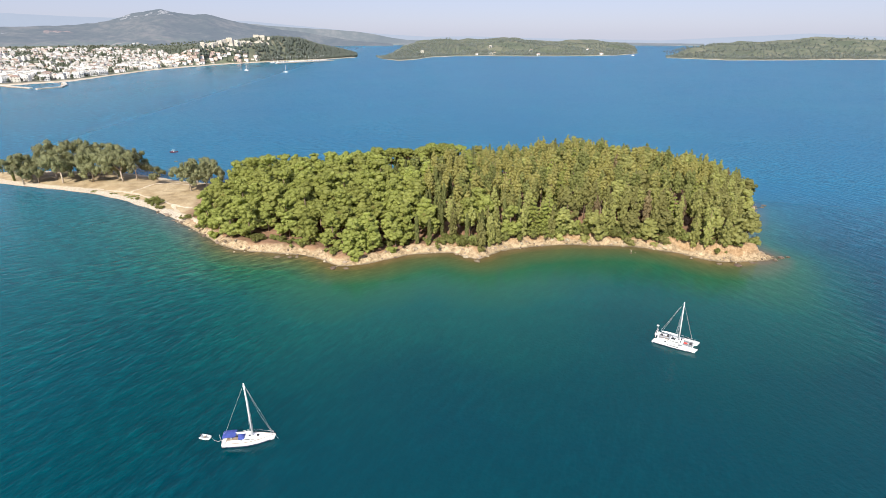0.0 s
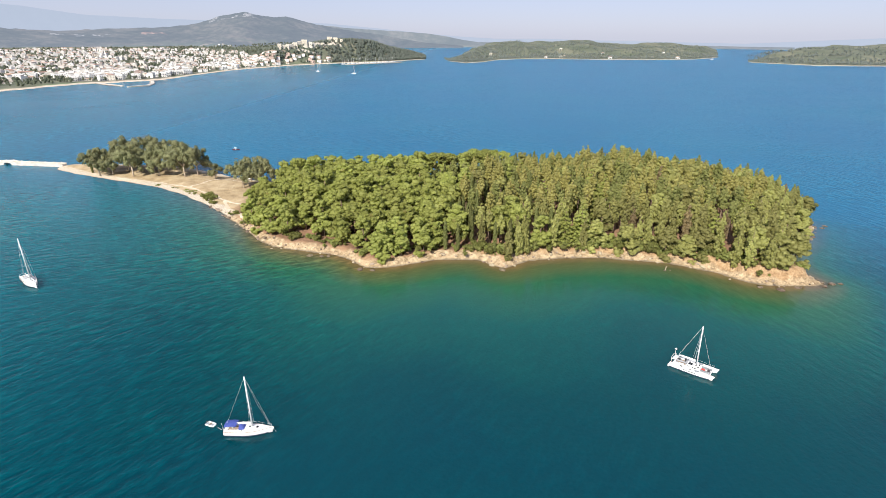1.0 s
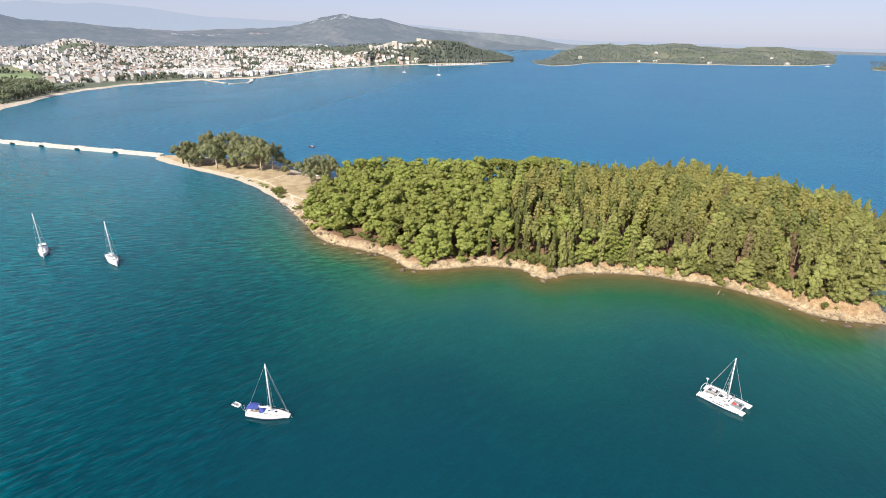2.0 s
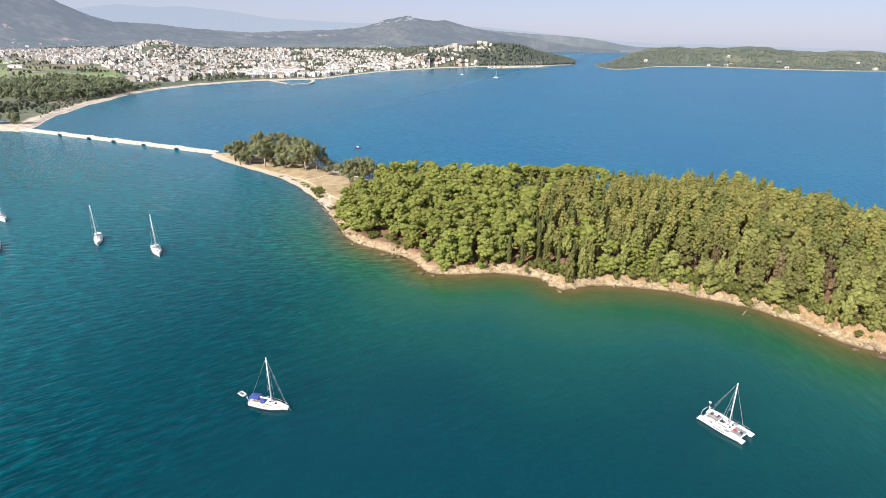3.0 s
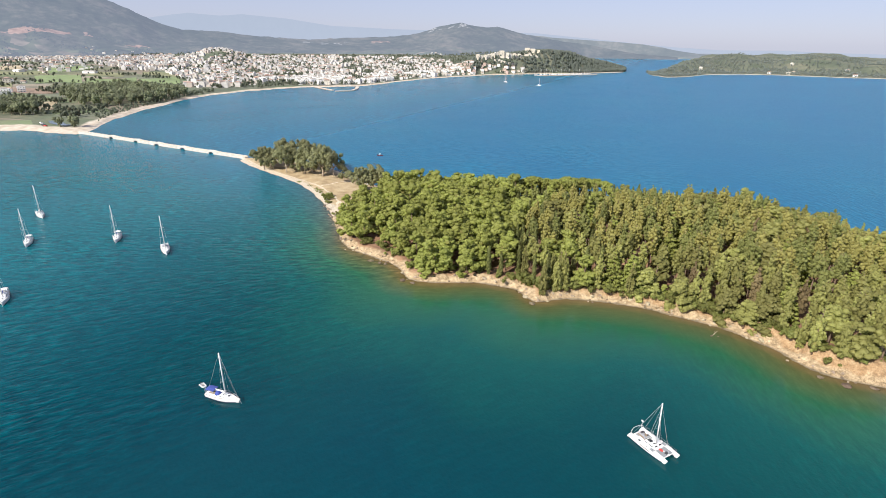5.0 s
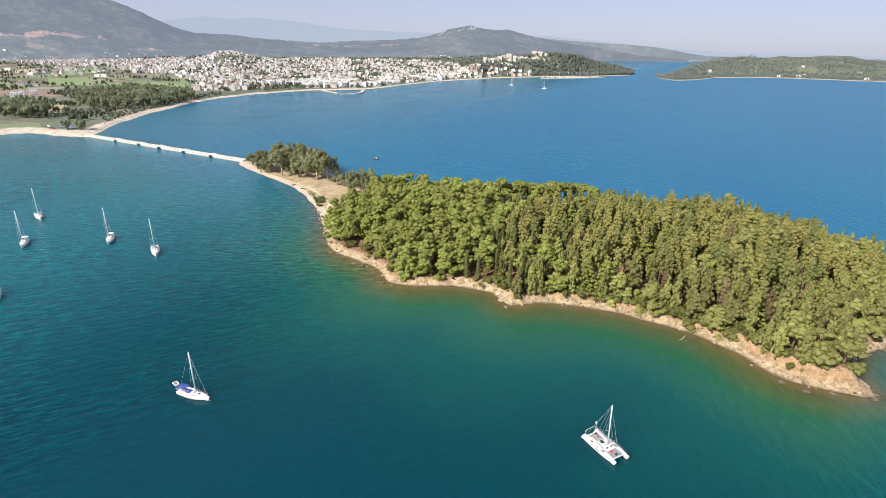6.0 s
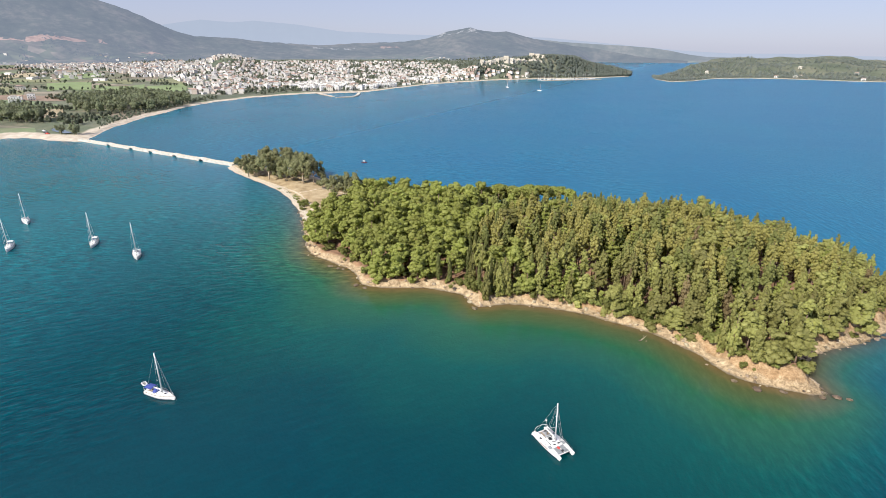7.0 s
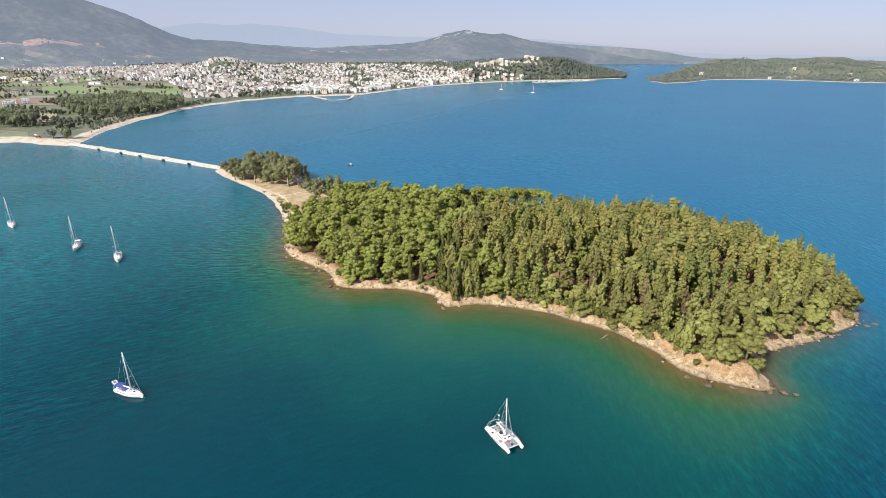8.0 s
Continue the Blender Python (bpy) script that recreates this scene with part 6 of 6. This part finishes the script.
# the houses farther back, too many to tell apart
town = [Shape(), Shape(), Shape()]
for o, x, y, az in lots[225:]:
    z, w, d, n = main_z(x, y), rs.uniform(7.5, 13), rs.uniform(7, 11), rs.randint(1, 4)
    m = pose(x, y, z, 0, 0, -az + 18 * rs.normal() + 90 * (rs.uniform() < 0.4))
    top = 3.0 * n + 0.3
    town[0].box(-w / 2, w / 2, -d / 2, d / 2, -2, top, 0.0, m)
    roof = Shape()
    if rs.uniform() < 0.36:
        hip(roof, w, d, top + 0.01, d * 0.2) if rs.uniform() < 0.6 else gable(roof, w, d, top + 0.01, d * 0.2)
        k = 1
    else:
        roof.box(-w / 2 + 0.2, w / 2 - 0.2, -d / 2 + 0.2, d / 2 - 0.2, top + 0.01, top + 0.3).box(-w / 5, w / 4, -d / 5, d / 4, top + 0.2, top + 2.2)
        k = 2
    town[k].add([m @ Vector(p) for p in roof.v], roof.f)
far_town = new("town_houses")
tagged(far_town, "densely built white houses with clay roofs", "houses", kind="stuff")


def toned(name, tones, rough=0.9):
    m, nt, b = material(name, rough)
    geo = nt.nodes.new("ShaderNodeNewGeometry")
    c = ramp(nt, geo.outputs["Random Per Island"], tones)
    c = mix(nt, 0.3, c, ramp(nt, cloud(nt, place(nt), 0.2), [(0.3, (0.4, 0.38, 0.35)), (0.7, (0.9, 0.88, 0.85))]), "MULTIPLY")
    nt.links.new(c, b.inputs["Base Color"])
    return m


FAR_WALL = toned("town_walls", [(0.0, (0.76, 0.75, 0.74)), (0.6, (0.66, 0.64, 0.61)), (0.85, (0.60, 0.55, 0.49)), (1.0, (0.52, 0.44, 0.39))])
FAR_TILE = toned("town_tiles", [(0.0, (0.32, 0.20, 0.155)), (0.6, (0.44, 0.32, 0.26)), (1.0, (0.58, 0.50, 0.44))])
FAR_FLAT = toned("town_flat_roofs", [(0.0, (0.46, 0.44, 0.41)), (1.0, (0.70, 0.68, 0.65))])
for name, s, mt in (("walls", town[0], FAR_WALL), ("tiled_roofs", town[1], FAR_TILE), ("flat_roofs", town[2], FAR_FLAT)):
    tagged(part(name, s, mt, far_town), kind="stuff")

# farm buildings on the plain
def warehouse(w, d, h):
    b = new("warehouse")
    part("wall", Shape().box(-w / 2, w / 2, -d / 2, d / 2, -1, h), WALLS[0], b)
    part("roof", gable(Shape(), w, d, h + 0.004, d * 0.14, 0.3), FLAT_ROOF, b)
    part("door", Shape().box(-2, 2, -d / 2 - 0.06, -d / 2 + 0.02, 0, h * 0.7), PANE, b)
    return b


shed = warehouse(34, 14, 5)
tagged(shed, "long white farm shed with pale roof", "warehouse", "farm sheds on the plain")
first = True
for az, r in ((-65, 1500), (-63.5, 2100), (-62, 1850), (-60.5, 2500), (-58, 2200), (-57, 1700), (-56, 2600), (-54, 2050), (-53, 2450), (-51, 2250), (-49, 2600), (-61, 2750), (-55.5, 2800), (-47, 2650)):
    x, y = polar(az, r)
    m = pose(x, y, main_z(x, y), 0, 0, rs.uniform(-25, 25))
    if first:
        shed.matrix_basis, first = m, False
    else:
        copy_thing(shed, m)
for i, x, y, turn in ((3, -985, 532, 55), (2, -1022, 578, 60), (0, -1040, 566, 50), (6, -1267, 683, 55), (1, -1290, 700, 60), (4, -1240, 700, 40)):
    build_house(i, x, y, main_z(x, y), turn, "farmhouses on the plain")

# ---- far woods ----
def wood(name, places, rs, size, mat, label, per=7, core=0.9):
    """Trees too many to count: a tuft or three for each."""
    c, r = [], []
    for x, y, z, h in places:
        for k in range(2):
            c.append((x + rs.normal() * h * 0.12, y + rs.normal() * h * 0.12, z + h * (0.45 + 0.27 * k)))
            r.append(h * rs.uniform(0.24, 0.34))
    ob = new(name, crown_mesh(name, rs, c, r, per, size, mat, (1, 1, 1.15), 0.3, core))
    return tagged(ob, label, "trees", kind="stuff")


def scatter(n, a0, a1, place_of, keep):
    out = []
    for _ in range(n):
        p = place_of(rs.uniform(a0, a1))
        if p and keep(*p):
            out.append(p)
    return out


def hill_spot(az):
    o = rs.uniform(22, 330)
    r = shore_at(az) + o
    if az > -11.3:
        o = rs.uniform(14, 190)
        r = shore_at(az) + o
        x, y = polar(az, r)
        z = float(plain_z(az, r, o) * (1 - smooth_step(o, 170, 290)) - 1.5 * smooth_step(o, 200, 300))
        return (x, y, z, rs.uniform(7, 12)) if z > 0.8 else None
    if -21.4 < az < -14.2 and -62 < r - np.interp(az, [-21, -18.7, -16.5, -16.3, -14.8], [1808, 1855, 1893, 1945, 1960]) < 14 and rs.uniform() < 0.72:
        return None
    x, y = polar(az, r)
    return (x, y, main_z(x, y), rs.uniform(8, 13)) if (az > -16.4 or o > 62) else None


wood("castle_hill_wood", scatter(3400, -21.5, -6.45, hill_spot, lambda x, y, z, h: True), rs, 1.7, HAZY_LEAF, "haze-greyed green pines over the castle hill and headland")


def town_tree(az):
    o = rs.uniform(30, 1500)
    x, y = polar(az, shore_at(az) + o)
    return x, y, main_z(x, y), rs.uniform(5, 10)


wood("town_trees", scatter(4600, -47, -17.5, town_tree, lambda x, y, z, h: noise.fractal(Vector((x / 90, y / 90, 5.0)), 1.0, 2.0, 2) < 0.25), rs, 1.6, FAR_LEAF, "garden trees scattered through the town")


def field_tree(az):
    o = 120 + 2100 * rs.uniform() ** 1.3
    x, y = polar(az, shore_at(az) + o)
    return x, y, main_z(x, y), rs.uniform(4, 9)


wood("hedgerow_trees", scatter(9000, -80, -44, field_tree, lambda x, y, z, h: abs(noise.fractal(Vector((x / 200, y / 120, 9.0)), 1.0, 2.0, 3)) < 0.14), rs, 1.6, FAR_LEAF, "hedgerows and thickets between the fields")


def strait_spot(az):
    o = 8 + (120 + 780 * float(smooth_step(az, -4, 2))) * rs.uniform() ** 1.3
    r = float(coast_range(az, STRAIT)) + 4 * math.sin(az * 2.1) + 2 * math.sin(az * 5.3) + o
    x, y = polar(az, r)
    k = float(smooth_step(az, -4.6, -3.0) * (1 - smooth_step(az, 20.4, 22.0)))
    return x, y, strait_z(az, o) - 0.3, rs.uniform(4, 9) * (0.4 + 0.6 * k)


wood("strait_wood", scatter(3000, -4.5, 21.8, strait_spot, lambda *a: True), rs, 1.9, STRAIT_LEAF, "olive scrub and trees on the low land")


def eastern_spot(az):
    o = 8 + 800 * rs.uniform() ** 1.6
    r = float(coast_range(az, EASTERN)) + 4 * math.sin(az * 2.1) + 2 * math.sin(az * 5.3) + o
    x, y = polar(az, r)
    k = float(smooth_step(az, 23.9, 25.5))
    return x, y, eastern_z(az, o) - 0.3, rs.uniform(5, 10) * (0.4 + 0.6 * k)


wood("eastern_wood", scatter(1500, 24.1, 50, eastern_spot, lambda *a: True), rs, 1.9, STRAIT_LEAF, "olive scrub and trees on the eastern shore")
for _ in range(10):
    az = rs.uniform(-2, 20)
    o = rs.uniform(14, 40) if rs.uniform() < 0.6 else rs.uniform(60, 420)
    x, y = polar(az, float(coast_range(az, STRAIT)) + o)
    build_house(rs.choice([0, 1, 2, 4, 5]), x, y, strait_z(az, o) - 0.3, -az + 12 * rs.normal(), "villas across the strait")

# wood and thicket behind the near end of the beach
GROVE = outline([(-860, 548), (-780, 515), (-712, 492), (-672, 520), (-678, 575), (-700, 640), (-748, 695), (-830, 712), (-915, 722), (-945, 660), (-925, 590)], 30)
COPSE = outline([(-860, 400), (-790, 392), (-716, 384), (-672, 396), (-684, 420), (-760, 442), (-850, 446)], 20)
far_gums = [gum_tree(rs, h, 0.95, 20, 4, FAR_GUM_LEAF) for h in (18, 20, 19)]
for t in far_gums:
    tagged(t, "tall grey-green eucalyptus in the wood by the beach", "eucalyptus tree", "wood behind the beach")
gum_used = set()


def far_gum(x, y, size):
    t = far_gums[rs.randint(3)]
    m = pose(x, y, main_z(x, y) - 0.1, 0, 0, rs.uniform(0, 360)) @ Matrix.Diagonal((size, size, size, 1))
    if t.name in gum_used:
        copy_thing(t, Matrix.Identity(4)).matrix_basis = m
    else:
        gum_used.add(t.name)
        t.matrix_basis = m


stems = []
for poly, box, n, gap in ((GROVE, (-965, -665, 485, 835), 3000, 13.0), (COPSE, (-870, -665, 380, 450), 900, 11.0)):
    cand = np.column_stack([rs.uniform(box[0], box[1], n), rs.uniform(box[2], box[3], n)])
    for (x, y), d in zip(cand, inside_by(cand, poly)):
        if d > 2 and all((x - a) ** 2 + (y - b) ** 2 > gap * gap for a, b in stems) and len(stems) < 290:
            stems.append((x, y))
            far_gum(x, y, rs.uniform(0.8, 1.15))
for x, y, size in ((-558, 363, 0.6), (-541, 369, 0.75), (-545, 372, 0.6)):
    far_gum(x, y, size)


def thicket_spot(az):
    o = 28 + 75 * rs.uniform()
    x, y = polar(az, shore_at(az) + o)
    return x, y, main_z(x, y), rs.uniform(2, 5)


wood("beach_thicket", scatter(420, -57.0, -47, thicket_spot, lambda *a: rs.uniform() < 0.75), rs, 1.2, FAR_LEAF, "low thicket between beach and wood")

# ---- fields ----
CROPS = [surface("green_crop", (0.15, 0.20, 0.085), (0.23, 0.29, 0.13), 0.02, 0.95), surface("pale_stubble", (0.33, 0.27, 0.17), (0.46, 0.39, 0.26), 0.02, 0.95),
         surface("ploughed_earth", (0.20, 0.14, 0.10), (0.30, 0.22, 0.16), 0.02, 0.95), surface("olive_grass", (0.17, 0.18, 0.09), (0.26, 0.26, 0.14), 0.02, 0.95)]


def field(a0, a1, r0, r1, mat, label):
    rows = []
    for a in np.linspace(a0, a1, 9):
        row = []
        for r in np.linspace(r0, r1, 8):
            x, y = polar(a, r + 40 * math.sin(a * 0.9 + r0))
            row.append((x, y, main_z(x, y) + 0.45))
        rows.append(row)
    return tagged(part("field_ground", Shape().loft(rows, caps=False), mat, smooth=True), label, "field", kind="structure")


for a0, a1, r0, r1, k in ((-57.4, -53.5, 1330, 1530, 0), (-53.3, -49.9, 1290, 1520, 0), (-61.0, -57.7, 1400, 1650, 0), (-64.5, -58.5, 1190, 1330, 2), (-62.2, -59.7, 920, 1040, 1), (-66, -62.6, 1380, 1600, 3),
                          (-57.2, -54.5, 1580, 1720, 3), (-64, -60, 1750, 1880, 3), (-66, -61.5, 1960, 2150, 1), (-60, -57, 1800, 2000, 0), (-58, -51, 2720, 2880, 2), (-67, -62, 2420, 2560, 2),
                          (-53, -50.2, 1570, 1690, 3), (-70, -65, 1000, 1200, 1), (-70, -66.5, 1300, 1700, 0)):
    field(a0, a1, r0, r1, CROPS[k], ("bright green crop field on the plain", "pale stubble field on the plain", "brown ploughed field on the plain", "rough olive-green pasture on the plain")[k])

# ---- foothills ----
def hill_z(az, r):
    azs, r0, r1, z = HEIGHTS["backdrop_hill"]
    i, j = (r - r0) / (r1 - r0) * (z.shape[0] - 1), (az - azs[0]) / (azs[1] - azs[0])
    return float(z[int(round(i)), int(np.clip(round(j), 0, z.shape[1] - 1))])


def foothill_spot(az):
    r = 2960 + (220 + 400 * float(1 - smooth_step(az, -51, -46))) * rs.uniform()
    x, y = polar(az, r)
    return x, y, hill_z(az, r) - 1, rs.uniform(5, 9)


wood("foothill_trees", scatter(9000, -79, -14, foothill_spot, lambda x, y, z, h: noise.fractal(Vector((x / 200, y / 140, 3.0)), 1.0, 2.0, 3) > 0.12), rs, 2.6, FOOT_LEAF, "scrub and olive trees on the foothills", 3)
hamlet = Shape()
for _ in range(130):
    az = rs.choice([-68, -63, -62, -57, -50, -47, -41, -33, -27, -19]) + rs.normal() * 1.6
    r = 2960 + abs(rs.normal()) * 190
    x, y = polar(az, r)
    w = rs.uniform(8, 14)
    hamlet.box(-w / 2, w / 2, -5, 5, -6, rs.uniform(3, 5), 0.0, pose(x, y, hill_z(az, r), 0, 0, -az + 20 * rs.normal()))
tagged(part("hill_hamlets", hamlet, FAR_WALL), "scattered white farmhouses on the foothills", "houses", kind="stuff")

# ---- lagoon and parking by the bridge ----
LAGOON = surface("lagoon_water", (0.10, 0.13, 0.15), (0.16, 0.20, 0.23), 0.05, 0.08)
rim = outline([(-612, 384), (-590, 372), (-562, 368), (-556, 374), (-575, 380), (-596, 386)], 4)
zl = max(main_z(x, y) for x, y in rim) + 0.05
tagged(part("water_lagoon", Shape().add([(x, y, zl) for x, y in rim], [tuple(range(len(rim)))]), LAGOON), "shallow still pool behind the sandbar", "water", kind="structure")


def parked_car(mat):
    c = new("parked_car")
    part("body", Shape().box(-2.1, 2.1, -0.85, 0.85, 0.3, 0.9, 0.06).box(-1.5, 0.9, -0.75, 0.75, 0.88, 1.45, 0.22), mat, c)
    part("windscreen", Shape().box(0.55, 0.86, -0.62, 0.62, 0.95, 1.35, 0.3), DARK_GLASS, c)
    for x in (-1.35, 1.35):
        for y in (-0.8, 0.8):
            part("wheel", Shape().tube([(x, y - 0.1, 0.32), (x, y + 0.1, 0.32)], 0.32, 10), RUBBER, c)
    return c


van = parked_car(GELCOAT)
van.matrix_basis = pose(-124.5, 306.5, island_z(-124.5, 306.5) + 0.02, 0, 0, 30)
tagged(van, "white parked car under trees on the spit", "car")
for k, (x, y, turn) in enumerate(((-586, 362, 20), (-592, 365, 25), (-600, 368, 15), (-580, 360, 30), (-575, 358, 20))):
    c = parked_car((RUBBER, GREY_CANVAS, GELCOAT, RUBBER, RED)[k])
    c.matrix_basis = pose(x, y, main_z(x, y), 0, 0, turn)
    tagged(c, ("dark parked car on sandy ground", "grey parked car on sandy ground", "white parked car on sandy ground", "dark parked car on sandy ground", "red parked car on sandy ground")[k], "car", "parked cars by the pool")

# ---- harbour and marina ----
def mole(name, points, width, top, label):
    m = new(name)
    pts = [Vector((*p, 0)) for p in points]
    for a, b in zip(pts, pts[1:]):
        d = (b - a)
        mm = Matrix.Translation(a) @ Matrix.Rotation(math.atan2(d.y, d.x), 4, "Z")
        part("quay_wall", Shape().box(-width * 0.3, d.length + width * 0.3, -width / 2, width / 2, -1.5, top, 0.0, mm), CONCRETE, m)
        for s in np.arange(3, d.length, 7.0):
            part("armour_stone", Shape().add([mm @ Vector(p) for p in (ICO_V * np.array([2.2, 1.5, 1.1]) + np.array([s, -width / 2 - 0.6, 0.3]))], ICO_F.tolist()), ROCK, m)
    return tagged(m, label, "breakwater")


mole("harbour_mole", [(-601, 1011), (-570, 960), (-558, 925), (-575, 897)], 6, 1.8, "pale curved stone harbour mole")
mole("inner_mole", [(-680, 966), (-640, 938), (-596, 913)], 5, 1.6, "short pale stone harbour mole")
mole("marina_breakwater", [(-380, 1665), (-310, 1748), (-240, 1836)], 8, 2.2, "long pale concrete marina breakwater")


def far_yacht():
    f = new("moored_yacht")
    part("hull", Shape().loft(hull_rows(12, 3.8, 0.4, 1.2, 1.0, 0.85, 8)), GELCOAT, f)
    part("cabin", Shape().box(-1.5, 3.0, -1.1, 1.1, 1.2, 1.8, 0.15), GELCOAT, f)
    part("mast", Shape().tube([(0.8, 0, 1.3), (0.7, 0, 17)], [0.22, 0.16], 6), ALLOY, f)
    part("boom", Shape().tube([(0.7, 0, 2.6), (-4, 0, 2.7)], 0.22, 5), SAILCLOTH, f)
    return f


moored = far_yacht()
tagged(moored, "white yacht afloat in the far bay", "sailing boat", "yachts off the far harbour")
moored.matrix_basis = pose(-378, 1344, 0, 0, 0, -35)
copy_thing(moored, pose(-272, 1272, 0, 0, 0, -30))
copy_thing(moored, pose(884, 2150, 0, 0, 0, -30))
berth = far_yacht()
tagged(berth, "white yacht moored behind the breakwater", "sailing boat", "yachts in the marina")
for i in range(24):
    u = i / 23
    x, y = -388 + 140 * u - 14, 1682 + 168 * u + 12
    m = pose(x + rs.normal() * 2, y + rs.normal() * 2, 0, 0, 0, 140 + 5 * rs.normal())
    if i:
        copy_thing(berth, m)
    else:
        berth.matrix_basis = m

# ---- the castle ----
def castle():
    """Ruined curtain walls, stepped up the hill to a keep, with square towers."""
    c = new("castle")

    def run(points, thick, high):
        for (a0, r0, h0), (a1, r1, h1) in zip(points, points[1:]):
            (x0, y0), (x1, y1) = polar(a0, r0), polar(a1, r1)
            z0, z1 = main_z(x0, y0), main_z(x1, y1)
            d = Vector((x1 - x0, y1 - y0, 0))
            side = Vector((-d.y, d.x, 0)).normalized() * thick / 2
            n = max(2, int(d.length / 6))
            s = Shape()
            for i in range(n):
                ua, ub = i / n, (i + 0.62) / n
                for lo, hi, up in ((i / n, (i + 1) / n, 0.0), (ua, ub, 1.4)):
                    pa, pb = Vector((x0, y0, 0)) + d * lo, Vector((x0, y0, 0)) + d * hi
                    za, zb = z0 + (z1 - z0) * lo, z0 + (z1 - z0) * hi
                    ha, hb = h0 + (h1 - h0) * lo, h0 + (h1 - h0) * hi
                    base, top = (-4, 0) if not up else (ha - 0.1, up)
                    k = 1.0 if not up else 0.96
                    s.add([(p.x + w.x * k, p.y + w.y * k, z_) for p, zb_, zt in ((pa, za + base, za + ha + top), (pb, zb + base, zb + hb + top)) for w in (side, -side) for z_ in (zb_, zt)],
                          [(0, 1, 3, 2), (4, 6, 7, 5), (0, 4, 5, 1), (2, 3, 7, 6), (1, 5, 7, 3), (0, 2, 6, 4)])
            part("curtain_wall", s, OLD_STONE, c)

    def tower(az, r, w, h):
        x, y = polar(az, r)
        z = main_z(x, y)
        m = pose(x, y, z, 0, 0, -az + 10)
        t = part("tower", Shape().box(-w / 2, w / 2, -w / 2, w / 2, -5, h, 0.06, m), OLD_STONE, c)
        for i in (-0.36, 0, 0.36):
            for j in (-0.40, 0.40):
                part("merlon", Shape().box(i * w - 0.12 * w, i * w + 0.12 * w, j * w - 0.05 * w, j * w + 0.05 * w, h - 0.05, h + 1.6, 0, m), OLD_STONE, t)
        part("arrow_slit", Shape().box(-0.5, 0.5, -w / 2 - 0.1, -w / 2 + 0.3, h * 0.5, h * 0.5 + 2.5, 0, m), PANE, t)

    run([(-21.0, 1808, 12), (-20.4, 1815, 10), (-19.7, 1830, 13), (-19.2, 1845, 16), (-18.7, 1855, 18), (-18.2, 1860, 14), (-17.5, 1872, 13), (-16.9, 1885, 8), (-16.5, 1893, 5)], 2.5, 8)
    run([(-19.3, 1815, 4), (-18.8, 1820, 7), (-18.3, 1824, 5), (-17.8, 1830, 6), (-17.3, 1846, 3)], 2.0, 6)
    run([(-20.2, 1850, 6), (-19.5, 1862, 9), (-18.9, 1872, 11), (-18.3, 1880, 7)], 2.5, 8)
    run([(-16.4, 1943, 10), (-15.9, 1950, 14), (-15.3, 1956, 12), (-14.9, 1962, 6)], 2.5, 8)
    run([(-16.3, 1900, 3), (-15.7, 1906, 6), (-15.1, 1912, 5), (-14.6, 1916, 3)], 2.0, 6)
    for az, r, w, h in ((-20.95, 1808, 10, 15), (-20.2, 1818, 8, 12), (-19.45, 1838, 12, 14), (-18.55, 1858, 15, 20), (-18.0, 1864, 11, 14), (-17.3, 1876, 9, 13), (-16.8, 1886, 8, 9), (-16.05, 1949, 15, 16), (-15.5, 1954, 12, 13), (-14.9, 1961, 8, 8)):
        tower(az, r, w, h)
    return c


tagged(castle(), "ruined castle of pale stone on a wooded hill", "castle")
